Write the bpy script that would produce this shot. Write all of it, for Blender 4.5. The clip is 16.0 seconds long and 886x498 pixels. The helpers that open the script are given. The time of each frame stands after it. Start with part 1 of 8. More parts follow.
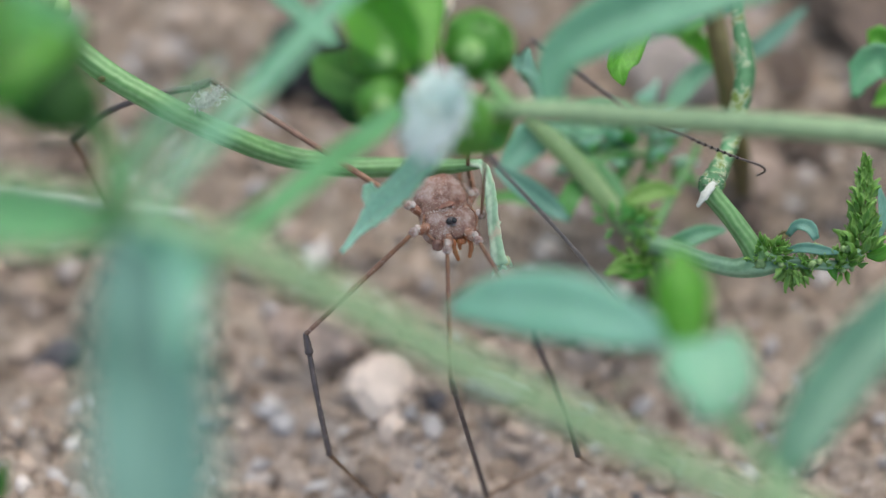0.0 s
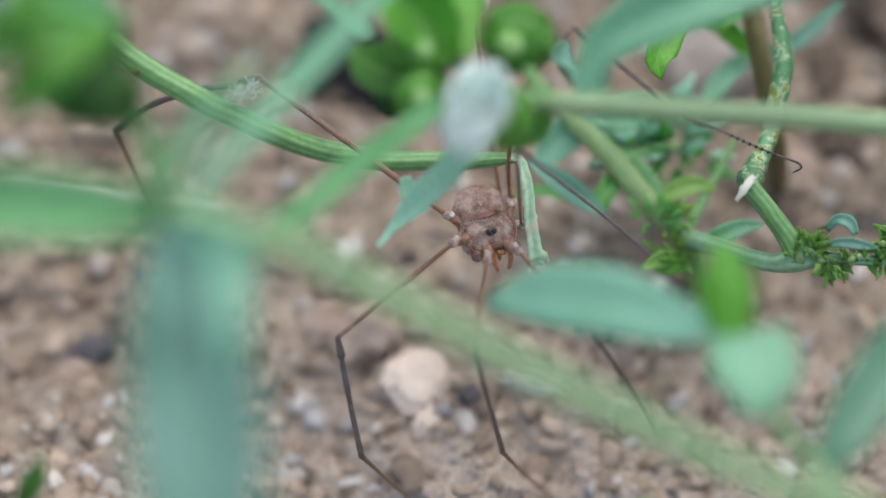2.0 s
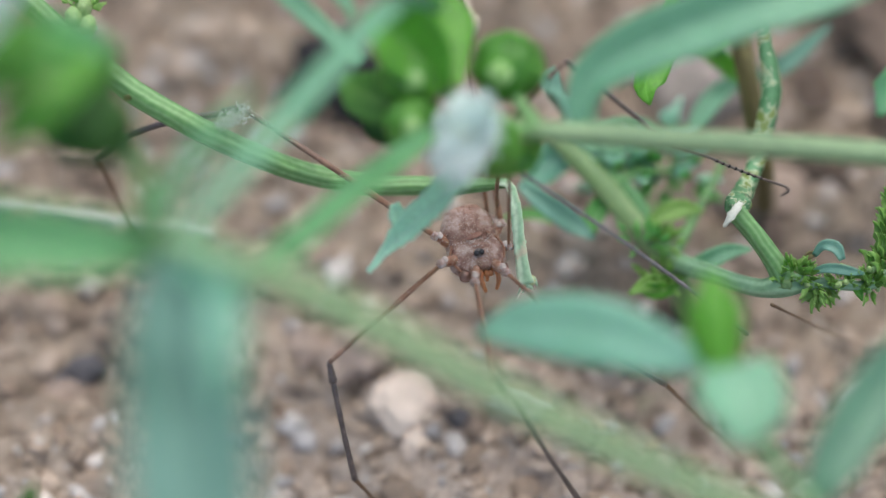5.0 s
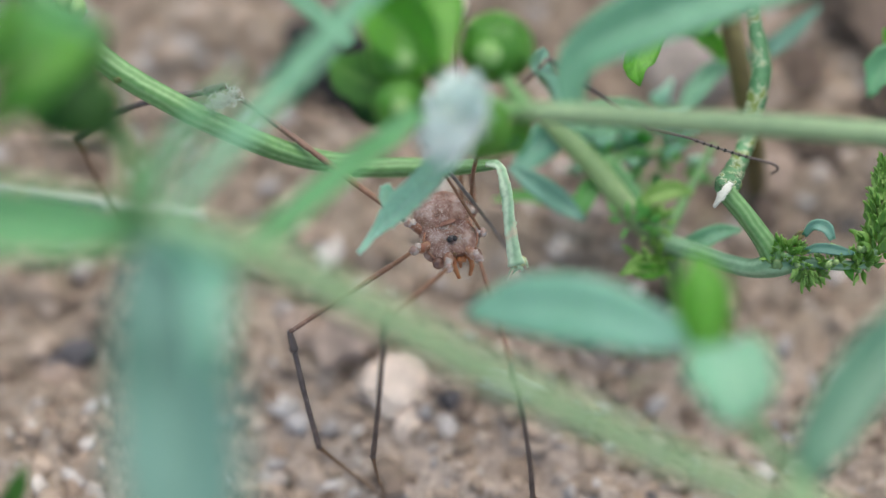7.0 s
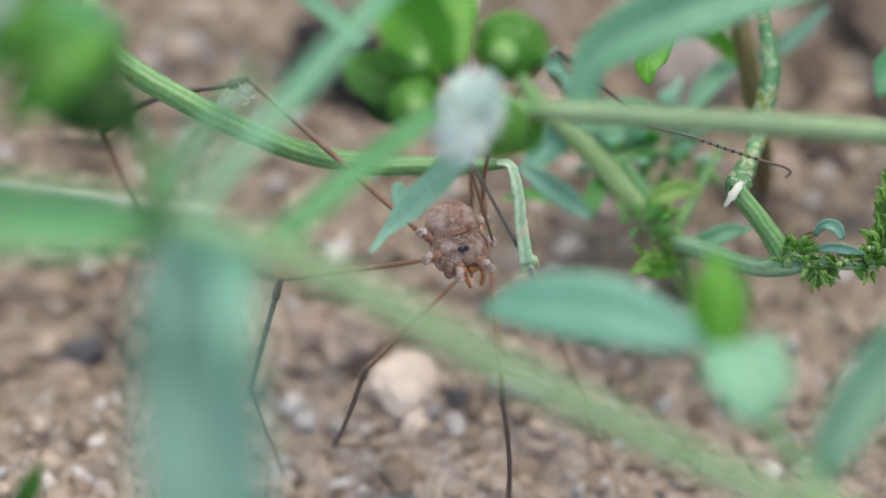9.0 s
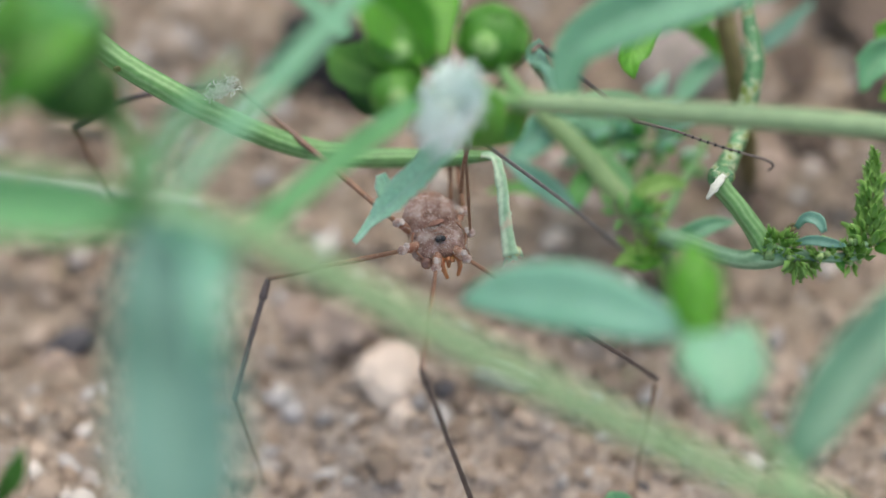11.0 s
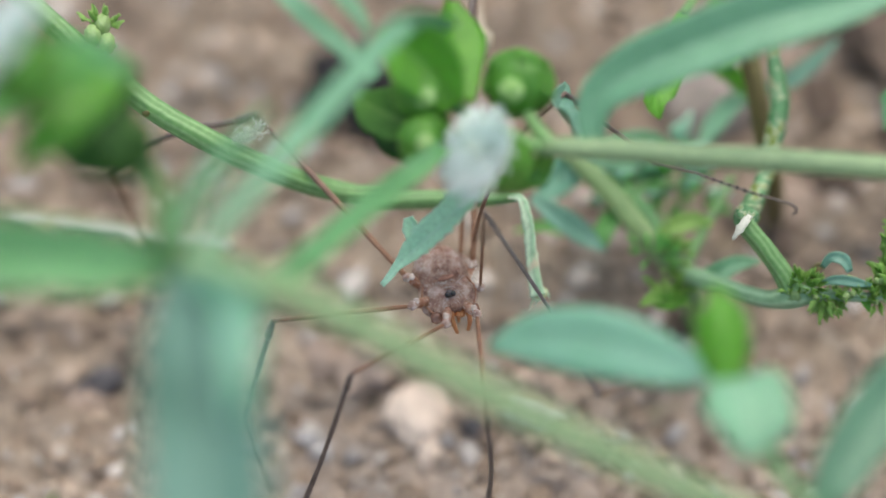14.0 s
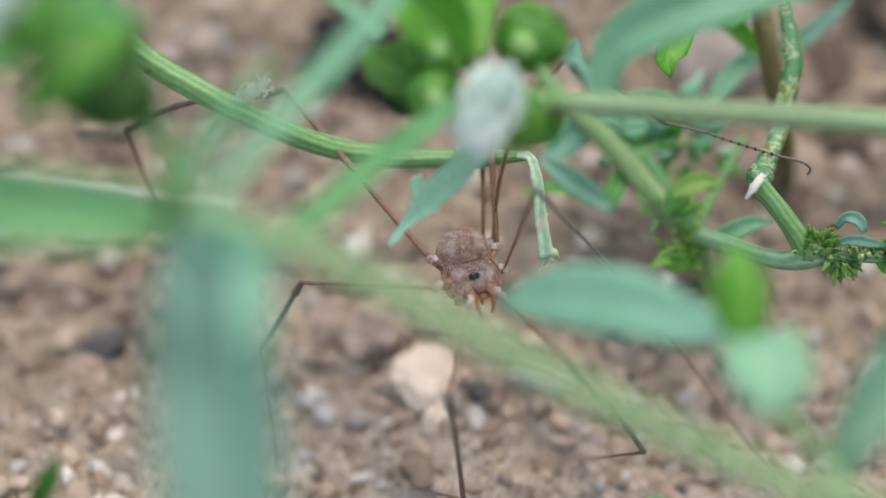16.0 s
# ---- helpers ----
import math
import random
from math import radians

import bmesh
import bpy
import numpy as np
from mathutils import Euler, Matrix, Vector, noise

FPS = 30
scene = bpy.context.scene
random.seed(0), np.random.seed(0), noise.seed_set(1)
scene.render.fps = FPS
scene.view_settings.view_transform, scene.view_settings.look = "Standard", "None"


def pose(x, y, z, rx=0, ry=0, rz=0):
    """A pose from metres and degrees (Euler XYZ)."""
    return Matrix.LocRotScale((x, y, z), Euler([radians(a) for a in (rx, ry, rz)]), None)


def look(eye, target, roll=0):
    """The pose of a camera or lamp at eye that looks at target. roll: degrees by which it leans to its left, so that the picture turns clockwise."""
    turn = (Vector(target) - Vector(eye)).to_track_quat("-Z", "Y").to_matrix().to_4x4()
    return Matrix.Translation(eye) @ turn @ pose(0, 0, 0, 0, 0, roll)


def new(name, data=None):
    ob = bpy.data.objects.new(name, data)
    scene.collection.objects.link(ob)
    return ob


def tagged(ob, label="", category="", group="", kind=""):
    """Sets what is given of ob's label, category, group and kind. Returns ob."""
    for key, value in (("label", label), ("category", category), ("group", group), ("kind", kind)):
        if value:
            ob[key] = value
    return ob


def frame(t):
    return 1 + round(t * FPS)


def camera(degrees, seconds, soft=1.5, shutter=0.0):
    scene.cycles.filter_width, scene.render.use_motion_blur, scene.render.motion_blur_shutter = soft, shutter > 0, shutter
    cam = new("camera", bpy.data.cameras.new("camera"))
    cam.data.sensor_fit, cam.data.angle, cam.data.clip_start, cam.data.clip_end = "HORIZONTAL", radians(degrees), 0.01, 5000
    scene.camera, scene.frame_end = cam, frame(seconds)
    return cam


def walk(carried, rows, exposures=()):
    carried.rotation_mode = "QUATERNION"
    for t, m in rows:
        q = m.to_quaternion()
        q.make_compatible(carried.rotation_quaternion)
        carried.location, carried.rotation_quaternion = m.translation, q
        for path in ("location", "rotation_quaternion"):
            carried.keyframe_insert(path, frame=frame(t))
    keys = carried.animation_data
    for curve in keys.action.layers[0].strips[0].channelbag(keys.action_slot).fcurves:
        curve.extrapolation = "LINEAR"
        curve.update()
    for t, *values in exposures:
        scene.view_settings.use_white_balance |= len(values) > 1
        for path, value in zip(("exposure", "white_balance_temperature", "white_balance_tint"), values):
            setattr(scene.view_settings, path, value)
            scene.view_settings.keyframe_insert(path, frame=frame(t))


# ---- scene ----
DEG = 20.0
cam = camera(DEG, 16.0, soft=1.5)
cam.data.dof.use_dof = True
cam.data.dof.focus_distance = 0.1785
cam.data.dof.aperture_fstop = 8.5
walk(cam, [
    (0.0, pose(0.00134, -0.09636, 0.16842, 32.376, 0.262, 0.250)),
    (0.5, pose(0.00023, -0.09876, 0.16672, 32.967, 0.310, 0.471)),
    (1.0, pose(-0.00025, -0.09732, 0.16669, 32.442, 0.453, 0.501)),
    (1.5, pose(0.00040, -0.09833, 0.16602, 32.770, 0.432, 0.484)),
    (2.0, pose(-0.00095, -0.09594, 0.16710, 32.359, 0.293, 0.382)),
    (2.5, pose(-0.00122, -0.09557, 0.16743, 32.079, 0.133, 0.169)),
    (3.0, pose(-0.00039, -0.09526, 0.16836, 32.035, 0.040, 0.111)),
    (3.5, pose(0.00000, -0.09539, 0.16865, 32.000, -0.000, -0.000)),
    (4.0, pose(-0.00156, -0.09382, 0.17018, 31.706, -0.179, 0.080)),
    (4.5, pose(-0.00173, -0.09472, 0.16975, 32.015, -0.236, 0.117)),
    (4.7, pose(-0.00151, -0.09423, 0.16937, 32.058, -0.061, 0.248)),
    (6.8, pose(-0.00106, -0.09529, 0.16935, 32.255, -0.079, 0.120)),
    (7.0, pose(-0.00056, -0.09496, 0.16913, 31.888, 0.089, 0.081)),
    (7.5, pose(-0.00217, -0.09540, 0.16906, 31.974, -0.215, -0.016)),
    (8.0, pose(-0.00037, -0.09537, 0.16857, 31.869, 0.066, 0.077)),
    (8.5, pose(-0.00153, -0.09537, 0.16921, 31.896, -0.198, -0.063)),
    (9.0, pose(-0.00307, -0.09512, 0.16932, 31.865, -0.464, -0.068)),
    (11.3, pose(-0.00063, -0.09682, 0.17003, 32.006, -0.215, 0.334)),
    (11.5, pose(-0.00130, -0.09649, 0.17013, 31.932, -0.195, 0.318)),
    (12.0, pose(-0.00260, -0.09504, 0.17098, 31.791, -0.277, 0.419)),
    (12.5, pose(-0.00307, -0.09425, 0.17135, 31.726, -0.066, 0.339)),
    (13.0, pose(-0.00333, -0.09408, 0.17175, 31.958, 0.080, 0.428)),
    (13.5, pose(-0.00180, -0.09430, 0.17212, 32.067, 0.288, 0.392)),
    (14.0, pose(-0.00078, -0.09512, 0.17219, 32.133, 0.420, 0.393)),
    (14.5, pose(-0.00134, -0.09609, 0.17044, 32.346, 0.430, 0.485)),
    (15.0, pose(-0.00251, -0.09482, 0.16935, 32.094, 0.309, 0.377)),
    (15.5, pose(-0.00216, -0.09543, 0.16829, 32.053, 0.273, 0.409)),
    (16.0, pose(-0.00257, -0.09494, 0.16850, 31.792, 0.060, 0.236)),
], exposures=[(0.0, 0.66, 6270, 5.4), (4.5, 0.67, 6320, 5.4), (9.0, 0.72, 6540, 5.0), (13.0, 0.74, 6680, 4.6), (16.0, 0.74, 6680, 4.6)])

# ---------------------------------------------------------------- light
world = bpy.data.worlds.new("sky")
scene.world = world
world.use_nodes = True
wn = world.node_tree
sky = wn.nodes.new("ShaderNodeTexSky")
sky.sky_type = 'NISHITA'
sky.sun_disc = False
sky.sun_elevation = radians(66)
sky.sun_rotation = radians(45)
sky.air_density = 1.0
sky.dust_density = 4.0
wn.links.new(sky.outputs[0], wn.nodes["Background"].inputs[0])
wn.nodes["Background"].inputs[1].default_value = 0.15
sun = new("sun", bpy.data.lights.new("sun", 'SUN'))
sun.data.energy = 1.0
sun.data.angle = radians(40)
sun.data.color = (1.0, 0.95, 0.88)
sun.matrix_world = look((-0.14, 0.14, 0.5), (0, 0, 0))


# ---------------------------------------------------------------- materials
def mat(name):
    m = bpy.data.materials.new(name)
    m.use_nodes = True
    return m, m.node_tree.nodes, m.node_tree.links, m.node_tree.nodes["Principled BSDF"]


def ramp(nodes, stops):
    r = nodes.new("ShaderNodeValToRGB")
    while len(r.color_ramp.elements) < len(stops):
        r.color_ramp.elements.new(0.5)
    for e, (p, c) in zip(r.color_ramp.elements, stops):
        e.position, e.color = p, (*c, 1)
    return r


def noise_node(nodes, links, scale, detail=4, source=None, rough=0.6):
    n = nodes.new("ShaderNodeTexNoise")
    n.inputs["Scale"].default_value = scale
    n.inputs["Detail"].default_value = detail
    n.inputs["Roughness"].default_value = rough
    if source is None:
        g = nodes.new("ShaderNodeNewGeometry")
        source = g.outputs["Position"]
    links.new(source, n.inputs["Vector"])
    return n


def mixcol(nodes, links, a, b, fac, mode='MIX'):
    m = nodes.new("ShaderNodeMix")
    m.data_type, m.blend_type = 'RGBA', mode
    for sock, v in ((m.inputs[6], a), (m.inputs[7], b), (m.inputs[0], fac)):
        if isinstance(v, (int, float)):
            sock.default_value = v
        elif isinstance(v, tuple):
            sock.default_value = (*v, 1)
        else:
            links.new(v, sock)
    return m.outputs[2]


def bump(nodes, links, height, bsdf, strength, dist):
    b = nodes.new("ShaderNodeBump")
    b.inputs["Strength"].default_value = strength
    b.inputs["Distance"].default_value = dist
    links.new(height, b.inputs["Height"])
    links.new(b.outputs[0], bsdf.inputs["Normal"])


def soil_material():
    m, n, l, b = mat("soil")
    big = noise_node(n, l, 60, 3)
    mid = noise_node(n, l, 420, 5)
    fine = noise_node(n, l, 2600, 3, rough=0.7)
    c1 = ramp(n, [(0.34, (0.125, 0.098, 0.074)), (0.49, (0.272, 0.216, 0.164)), (0.64, (0.42, 0.352, 0.282))])
    l.new(mid.outputs[0], c1.inputs[0])
    c2 = ramp(n, [(0.35, (0.215, 0.168, 0.130)), (0.62, (0.37, 0.297, 0.236))])
    l.new(big.outputs[0], c2.inputs[0])
    c = mixcol(n, l, c1.outputs[0], c2.outputs[0], 0.4)
    c3 = ramp(n, [(0.36, (0.45, 0.42, 0.40)), (0.52, (1, 1, 1)), (0.68, (1.5, 1.45, 1.4))])
    l.new(fine.outputs[0], c3.inputs[0])
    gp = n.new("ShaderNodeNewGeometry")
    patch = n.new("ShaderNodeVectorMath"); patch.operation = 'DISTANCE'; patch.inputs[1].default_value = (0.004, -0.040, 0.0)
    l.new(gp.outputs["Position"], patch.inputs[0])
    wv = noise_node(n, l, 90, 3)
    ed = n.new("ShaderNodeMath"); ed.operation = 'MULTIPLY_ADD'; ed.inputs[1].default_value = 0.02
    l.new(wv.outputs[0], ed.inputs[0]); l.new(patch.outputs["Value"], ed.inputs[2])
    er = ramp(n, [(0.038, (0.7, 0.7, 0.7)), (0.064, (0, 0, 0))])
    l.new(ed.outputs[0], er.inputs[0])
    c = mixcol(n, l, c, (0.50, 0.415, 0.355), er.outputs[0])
    moss = noise_node(n, l, 110, 4)
    mr = ramp(n, [(0.60, (0, 0, 0)), (0.74, (0.55, 0.55, 0.55))])
    l.new(moss.outputs[0], mr.inputs[0])
    c = mixcol(n, l, c, (0.17, 0.17, 0.075), mr.outputs[0])
    l.new(mixcol(n, l, c, c3.outputs[0], 0.7, 'MULTIPLY'), b.inputs["Base Color"])
    b.inputs["Roughness"].default_value = 0.95
    b.inputs["Specular IOR Level"].default_value = 0.2
    bump(n, l, fine.outputs[0], b, 0.8, 0.0004)
    return m


def stone_material(name, stops, rough=0.85, scale=500):
    m, n, l, b = mat(name)
    g = n.new("ShaderNodeNewGeometry")
    r = ramp(n, stops)
    l.new(g.outputs["Random Per Island"], r.inputs[0])
    t = noise_node(n, l, scale, 5)
    k = ramp(n, [(0.3, (0.62, 0.60, 0.58)), (0.65, (1.15, 1.12, 1.1))])
    l.new(t.outputs[0], k.inputs[0])
    l.new(mixcol(n, l, r.outputs[0], k.outputs[0], 0.8, 'MULTIPLY'), b.inputs["Base Color"])
    b.inputs["Roughness"].default_value = rough
    bump(n, l, t.outputs[0], b, 0.5, 0.0003)
    return m


def leaf_material(name, dark, light, vein, trans=0.35, rough=0.42, veins=0.5, spec=0.5, through_tint=(1.45, 1.9, 0.5)):
    """Blade with a paler midrib and side veins along its own length, grain and light coming through it."""
    m, n, l, b = mat(name)
    uv = n.new("ShaderNodeUVMap")
    sep = n.new("ShaderNodeSeparateXYZ")
    l.new(uv.outputs[0], sep.inputs[0])
    a = n.new("ShaderNodeMath"); a.operation = 'SUBTRACT'; a.inputs[1].default_value = 0.5
    l.new(sep.outputs[0], a.inputs[0])
    d = n.new("ShaderNodeMath"); d.operation = 'ABSOLUTE'
    l.new(a.outputs[0], d.inputs[0])
    rib = ramp(n, [(0.015, (1, 1, 1)), (0.06, (0, 0, 0))])
    l.new(d.outputs[0], rib.inputs[0])
    s = n.new("ShaderNodeMath"); s.operation = 'MULTIPLY_ADD'; s.inputs[1].default_value = -0.35
    l.new(d.outputs[0], s.inputs[0]); l.new(sep.outputs[1], s.inputs[2])
    w = n.new("ShaderNodeMath"); w.operation = 'MULTIPLY'; w.inputs[1].default_value = 70
    l.new(s.outputs[0], w.inputs[0])
    si = n.new("ShaderNodeMath"); si.operation = 'SINE'
    l.new(w.outputs[0], si.inputs[0])
    sv = ramp(n, [(0.78, (0, 0, 0)), (0.98, (1, 1, 1))])
    l.new(si.outputs[0], sv.inputs[0])
    blot = noise_node(n, l, 180, 4)
    grain = noise_node(n, l, 3000, 3)
    c = ramp(n, [(0.35, dark), (0.65, light)])
    l.new(blot.outputs[0], c.inputs[0])
    k = ramp(n, [(0.3, (0.75, 0.78, 0.75)), (0.7, (1.2, 1.18, 1.2))])
    l.new(grain.outputs[0], k.inputs[0])
    c0 = mixcol(n, l, c.outputs[0], k.outputs[0], 0.6, 'MULTIPLY')
    f = n.new("ShaderNodeMath"); f.operation = 'MULTIPLY'; f.inputs[1].default_value = veins * 0.45
    l.new(sv.outputs[0], f.inputs[0])
    c1 = mixcol(n, l, c0, vein, f.outputs[0])
    f2 = n.new("ShaderNodeMath"); f2.operation = 'MULTIPLY'; f2.inputs[1].default_value = veins
    l.new(rib.outputs[0], f2.inputs[0])
    c2 = mixcol(n, l, c1, vein, f2.outputs[0])
    l.new(c2, b.inputs["Base Color"])
    b.inputs["Roughness"].default_value = rough
    b.inputs["Specular IOR Level"].default_value = spec
    bump(n, l, sv.outputs[0], b, 0.25, 0.00015)
    tr = n.new("ShaderNodeBsdfTranslucent")
    bright = mixcol(n, l, c2, through_tint, 1.0, 'MULTIPLY')
    l.new(bright, tr.inputs[0])
    mx = n.new("ShaderNodeMixShader"); mx.inputs[0].default_value = trans
    l.new(b.outputs[0], mx.inputs[1]); l.new(tr.outputs[0], mx.inputs[2])
    l.new(mx.outputs[0], n["Material Output"].inputs[0])
    return m


def stem_material(name, dark, light, stripes=9, patch=None, patch_at=0.55, rough=0.5, scar=None):
    """Ribbed stalk: pale and dark lines along its length, optional dead patches."""
    m, n, l, b = mat(name)
    uv = n.new("ShaderNodeUVMap")
    sep = n.new("ShaderNodeSeparateXYZ")
    l.new(uv.outputs[0], sep.inputs[0])
    w = n.new("ShaderNodeMath"); w.operation = 'MULTIPLY'; w.inputs[1].default_value = stripes * math.tau
    l.new(sep.outputs[0], w.inputs[0])
    wob = noise_node(n, l, 260, 3)
    ad = n.new("ShaderNodeMath"); ad.operation = 'MULTIPLY_ADD'; ad.inputs[1].default_value = 7.0
    l.new(wob.outputs[0], ad.inputs[0]); l.new(w.outputs[0], ad.inputs[2])
    si = n.new("ShaderNodeMath"); si.operation = 'SINE'
    l.new(ad.outputs[0], si.inputs[0])
    r = ramp(n, [(0.15, dark), (0.9, light)])
    half = n.new("ShaderNodeMath"); half.operation = 'MULTIPLY_ADD'; half.inputs[1].default_value = 0.5; half.inputs[2].default_value = 0.5
    l.new(si.outputs[0], half.inputs[0]); l.new(half.outputs[0], r.inputs[0])
    grain = noise_node(n, l, 2200, 4)
    k = ramp(n, [(0.3, (0.72, 0.74, 0.7)), (0.7, (1.22, 1.2, 1.2))])
    l.new(grain.outputs[0], k.inputs[0])
    c = mixcol(n, l, r.outputs[0], k.outputs[0], 0.7, 'MULTIPLY')
    if patch:
        pn = noise_node(n, l, 760 if scar else 480, 5, rough=0.72)
        pr = ramp(n, [(patch_at - (0.025 if scar else 0.06), (0, 0, 0)), (patch_at + (0.005 if scar else 0.03), (1, 1, 1))])
        l.new(pn.outputs[0], pr.inputs[0])
        c = mixcol(n, l, c, patch, pr.outputs[0])
        if scar:
            sr = ramp(n, [(patch_at + 0.022, (0, 0, 0)), (patch_at + 0.048, (1, 1, 1))])
            l.new(pn.outputs[0], sr.inputs[0])
            c = mixcol(n, l, c, scar, sr.outputs[0])
        pn2 = noise_node(n, l, 650, 3) if patch_at < 0.6 else noise_node(n, l, 60, 1)
        pr2 = ramp(n, [(0.64, (0, 0, 0)), (0.69, (1, 1, 1))])
        l.new(pn2.outputs[0], pr2.inputs[0])
        c = mixcol(n, l, c, (0.10, 0.075, 0.045), pr2.outputs[0])
    l.new(c, b.inputs["Base Color"])
    b.inputs["Roughness"].default_value = rough
    bump(n, l, half.outputs[0], b, 0.15, 0.0001)
    return m


def plain_material(name, stops, scale, rough=0.6, speck=None, speck_scale=2500, speck_at=0.64, bump_d=0.0001, spec=0.5, sss=0.0):
    m, n, l, b = mat(name)
    t = noise_node(n, l, scale, 5, source=tex_object(n))
    r = ramp(n, stops)
    l.new(t.outputs[0], r.inputs[0])
    c = r.outputs[0]
    g = noise_node(n, l, speck_scale, 3, source=tex_object(n), rough=0.7)
    if speck:
        k = ramp(n, [(speck_at - 0.03, (0, 0, 0)), (speck_at + 0.04, (1, 1, 1))])
        l.new(g.outputs[0], k.inputs[0])
        c = mixcol(n, l, c, speck, k.outputs[0])
    l.new(c, b.inputs["Base Color"])
    b.inputs["Roughness"].default_value = rough
    b.inputs["Specular IOR Level"].default_value = spec
    bump(n, l, g.outputs[0], b, 0.6, bump_d)
    if sss:
        b.inputs["Subsurface Weight"].default_value = sss
        b.inputs["Subsurface Radius"].default_value = (0.0007, 0.0003, 0.0002)
        b.inputs["Subsurface Scale"].default_value = 1.0
    return m


def femur_material():
    m, n, l, b = mat("femur_brown")
    t = noise_node(n, l, 900, 5, source=tex_object(n))
    near = ramp(n, [(0.3, (0.190, 0.080, 0.036)), (0.7, (0.330, 0.168, 0.090))])
    far = ramp(n, [(0.3, (0.098, 0.056, 0.042)), (0.7, (0.178, 0.112, 0.088))])
    l.new(t.outputs[0], near.inputs[0]); l.new(t.outputs[0], far.inputs[0])
    sep = n.new("ShaderNodeSeparateXYZ"); l.new(tex_object(n), sep.inputs[0])
    along = n.new("ShaderNodeMath"); along.operation = 'MULTIPLY'; along.inputs[1].default_value = 75.0; along.use_clamp = True
    l.new(sep.outputs[2], along.inputs[0])
    c = mixcol(n, l, near.outputs[0], far.outputs[0], along.outputs[0])
    g = noise_node(n, l, 5000, 3, source=tex_object(n), rough=0.7)
    k = ramp(n, [(0.61, (0, 0, 0)), (0.68, (1, 1, 1))])
    l.new(g.outputs[0], k.inputs[0])
    l.new(mixcol(n, l, c, (0.42, 0.33, 0.28), k.outputs[0]), b.inputs["Base Color"])
    b.inputs["Roughness"].default_value = 0.34
    bump(n, l, g.outputs[0], b, 0.6, 0.0001)
    return m


def tex_object(n):
    t = n.new("ShaderNodeTexCoord")
    return t.outputs["Object"]


SOIL = soil_material()
PEBBLE = stone_material("pebbles", [(0.0, (0.15, 0.108, 0.078)), (0.3, (0.30, 0.228, 0.172)), (0.75, (0.44, 0.352, 0.280)), (0.92, (0.36, 0.345, 0.34)), (1.0, (0.64, 0.585, 0.53))])
PINK = stone_material("pinkish_stone", [(0, (0.74, 0.61, 0.50)), (1, (0.74, 0.61, 0.50))], scale=350)
TAN = stone_material("tan_stone", [(0, (0.37, 0.285, 0.23)), (1, (0.37, 0.285, 0.23))], scale=350)
DARK = stone_material("dark_stone", [(0, (0.085, 0.08, 0.085)), (1, (0.085, 0.08, 0.085))], scale=500)
BLACK = stone_material("black_lump", [(0, (0.010, 0.009, 0.010)), (1, (0.010, 0.009, 0.010))], scale=500)
GREY_STONE = stone_material("grey_stone", [(0, (0.27, 0.235, 0.21)), (1, (0.27, 0.235, 0.21))], scale=350)
# brown clod colour, darkened so that shade on the soil is included
CLOD = stone_material("shaded_clod", [(0, (0.125, 0.092, 0.070)), (1, (0.125, 0.092, 0.070))], scale=420)
WHITE_STONE = stone_material("white_chip", [(0, (0.54, 0.51, 0.48)), (1, (0.54, 0.51, 0.48))], scale=700)
LEAF = leaf_material("leaf_grey_green", (0.105, 0.265, 0.135), (0.155, 0.37, 0.205), (0.26, 0.45, 0.28))
LEAF_BLUE = leaf_material("leaf_blue_green", (0.120, 0.265, 0.20), (0.17, 0.345, 0.27), (0.22, 0.40, 0.32), trans=0.2, rough=0.38)
LEAF_BRIGHT = leaf_material("leaf_bright_green", (0.085, 0.28, 0.022), (0.165, 0.42, 0.045), (0.24, 0.48, 0.10), trans=0.4)
LEAF_YOUNG = leaf_material("leaf_young_green", (0.13, 0.36, 0.10), (0.21, 0.48, 0.17), (0.3, 0.52, 0.22), trans=0.4)
LEAF_DUSK = leaf_material("leaf_dull_green", (0.064, 0.148, 0.112), (0.120, 0.238, 0.190), (0.15, 0.26, 0.21), trans=0.1, rough=0.5, spec=0.4)
# darkened leaf green: the bract's shaded side is put into the colour
LEAF_SHADED_SIDE = leaf_material("leaf_shaded_side", (0.03, 0.085, 0.018), (0.05, 0.125, 0.03), (0.06, 0.14, 0.04), trans=0.15, rough=0.6, spec=0.2)
# very light mint: the leaf's glossy sheen is put into the base colour
LEAF_SHEEN = leaf_material("leaf_sheen_green", (0.46, 0.74, 0.56), (0.56, 0.82, 0.66), (0.64, 0.84, 0.72), trans=0.4, through_tint=(1.05, 1.1, 1.0))
LEAF_PALE = leaf_material("leaf_pale_green", (0.17, 0.39, 0.265), (0.25, 0.48, 0.375), (0.31, 0.52, 0.41), trans=0.25)
BUD = leaf_material("bud_green", (0.070, 0.235, 0.024), (0.128, 0.345, 0.048), (0.17, 0.38, 0.08), trans=0.3, veins=0.2)
BUD_DISC = plain_material("bud_disc", [(0.35, (0.25, 0.46, 0.12)), (0.65, (0.38, 0.57, 0.24))], 900, bump_d=0.0003)
FLORET = leaf_material("white_florets", (0.86, 0.95, 0.93), (0.94, 0.99, 0.98), (0.92, 0.97, 0.96), trans=0.4, rough=0.6, veins=0.1, through_tint=(1.0, 1.03, 1.02))
LEAF_SILK = leaf_material("leaf_silky_green", (0.155, 0.35, 0.215), (0.215, 0.44, 0.285), (0.3, 0.5, 0.35), trans=0.25)
LEAF_MIST = leaf_material("leaf_misty_green", (0.085, 0.20, 0.125), (0.125, 0.268, 0.17), (0.2, 0.36, 0.24), trans=0.25)
LEAF_TUFT = leaf_material("leaf_tuft_green", (0.135, 0.285, 0.040), (0.30, 0.48, 0.14), (0.38, 0.54, 0.22), trans=0.3)
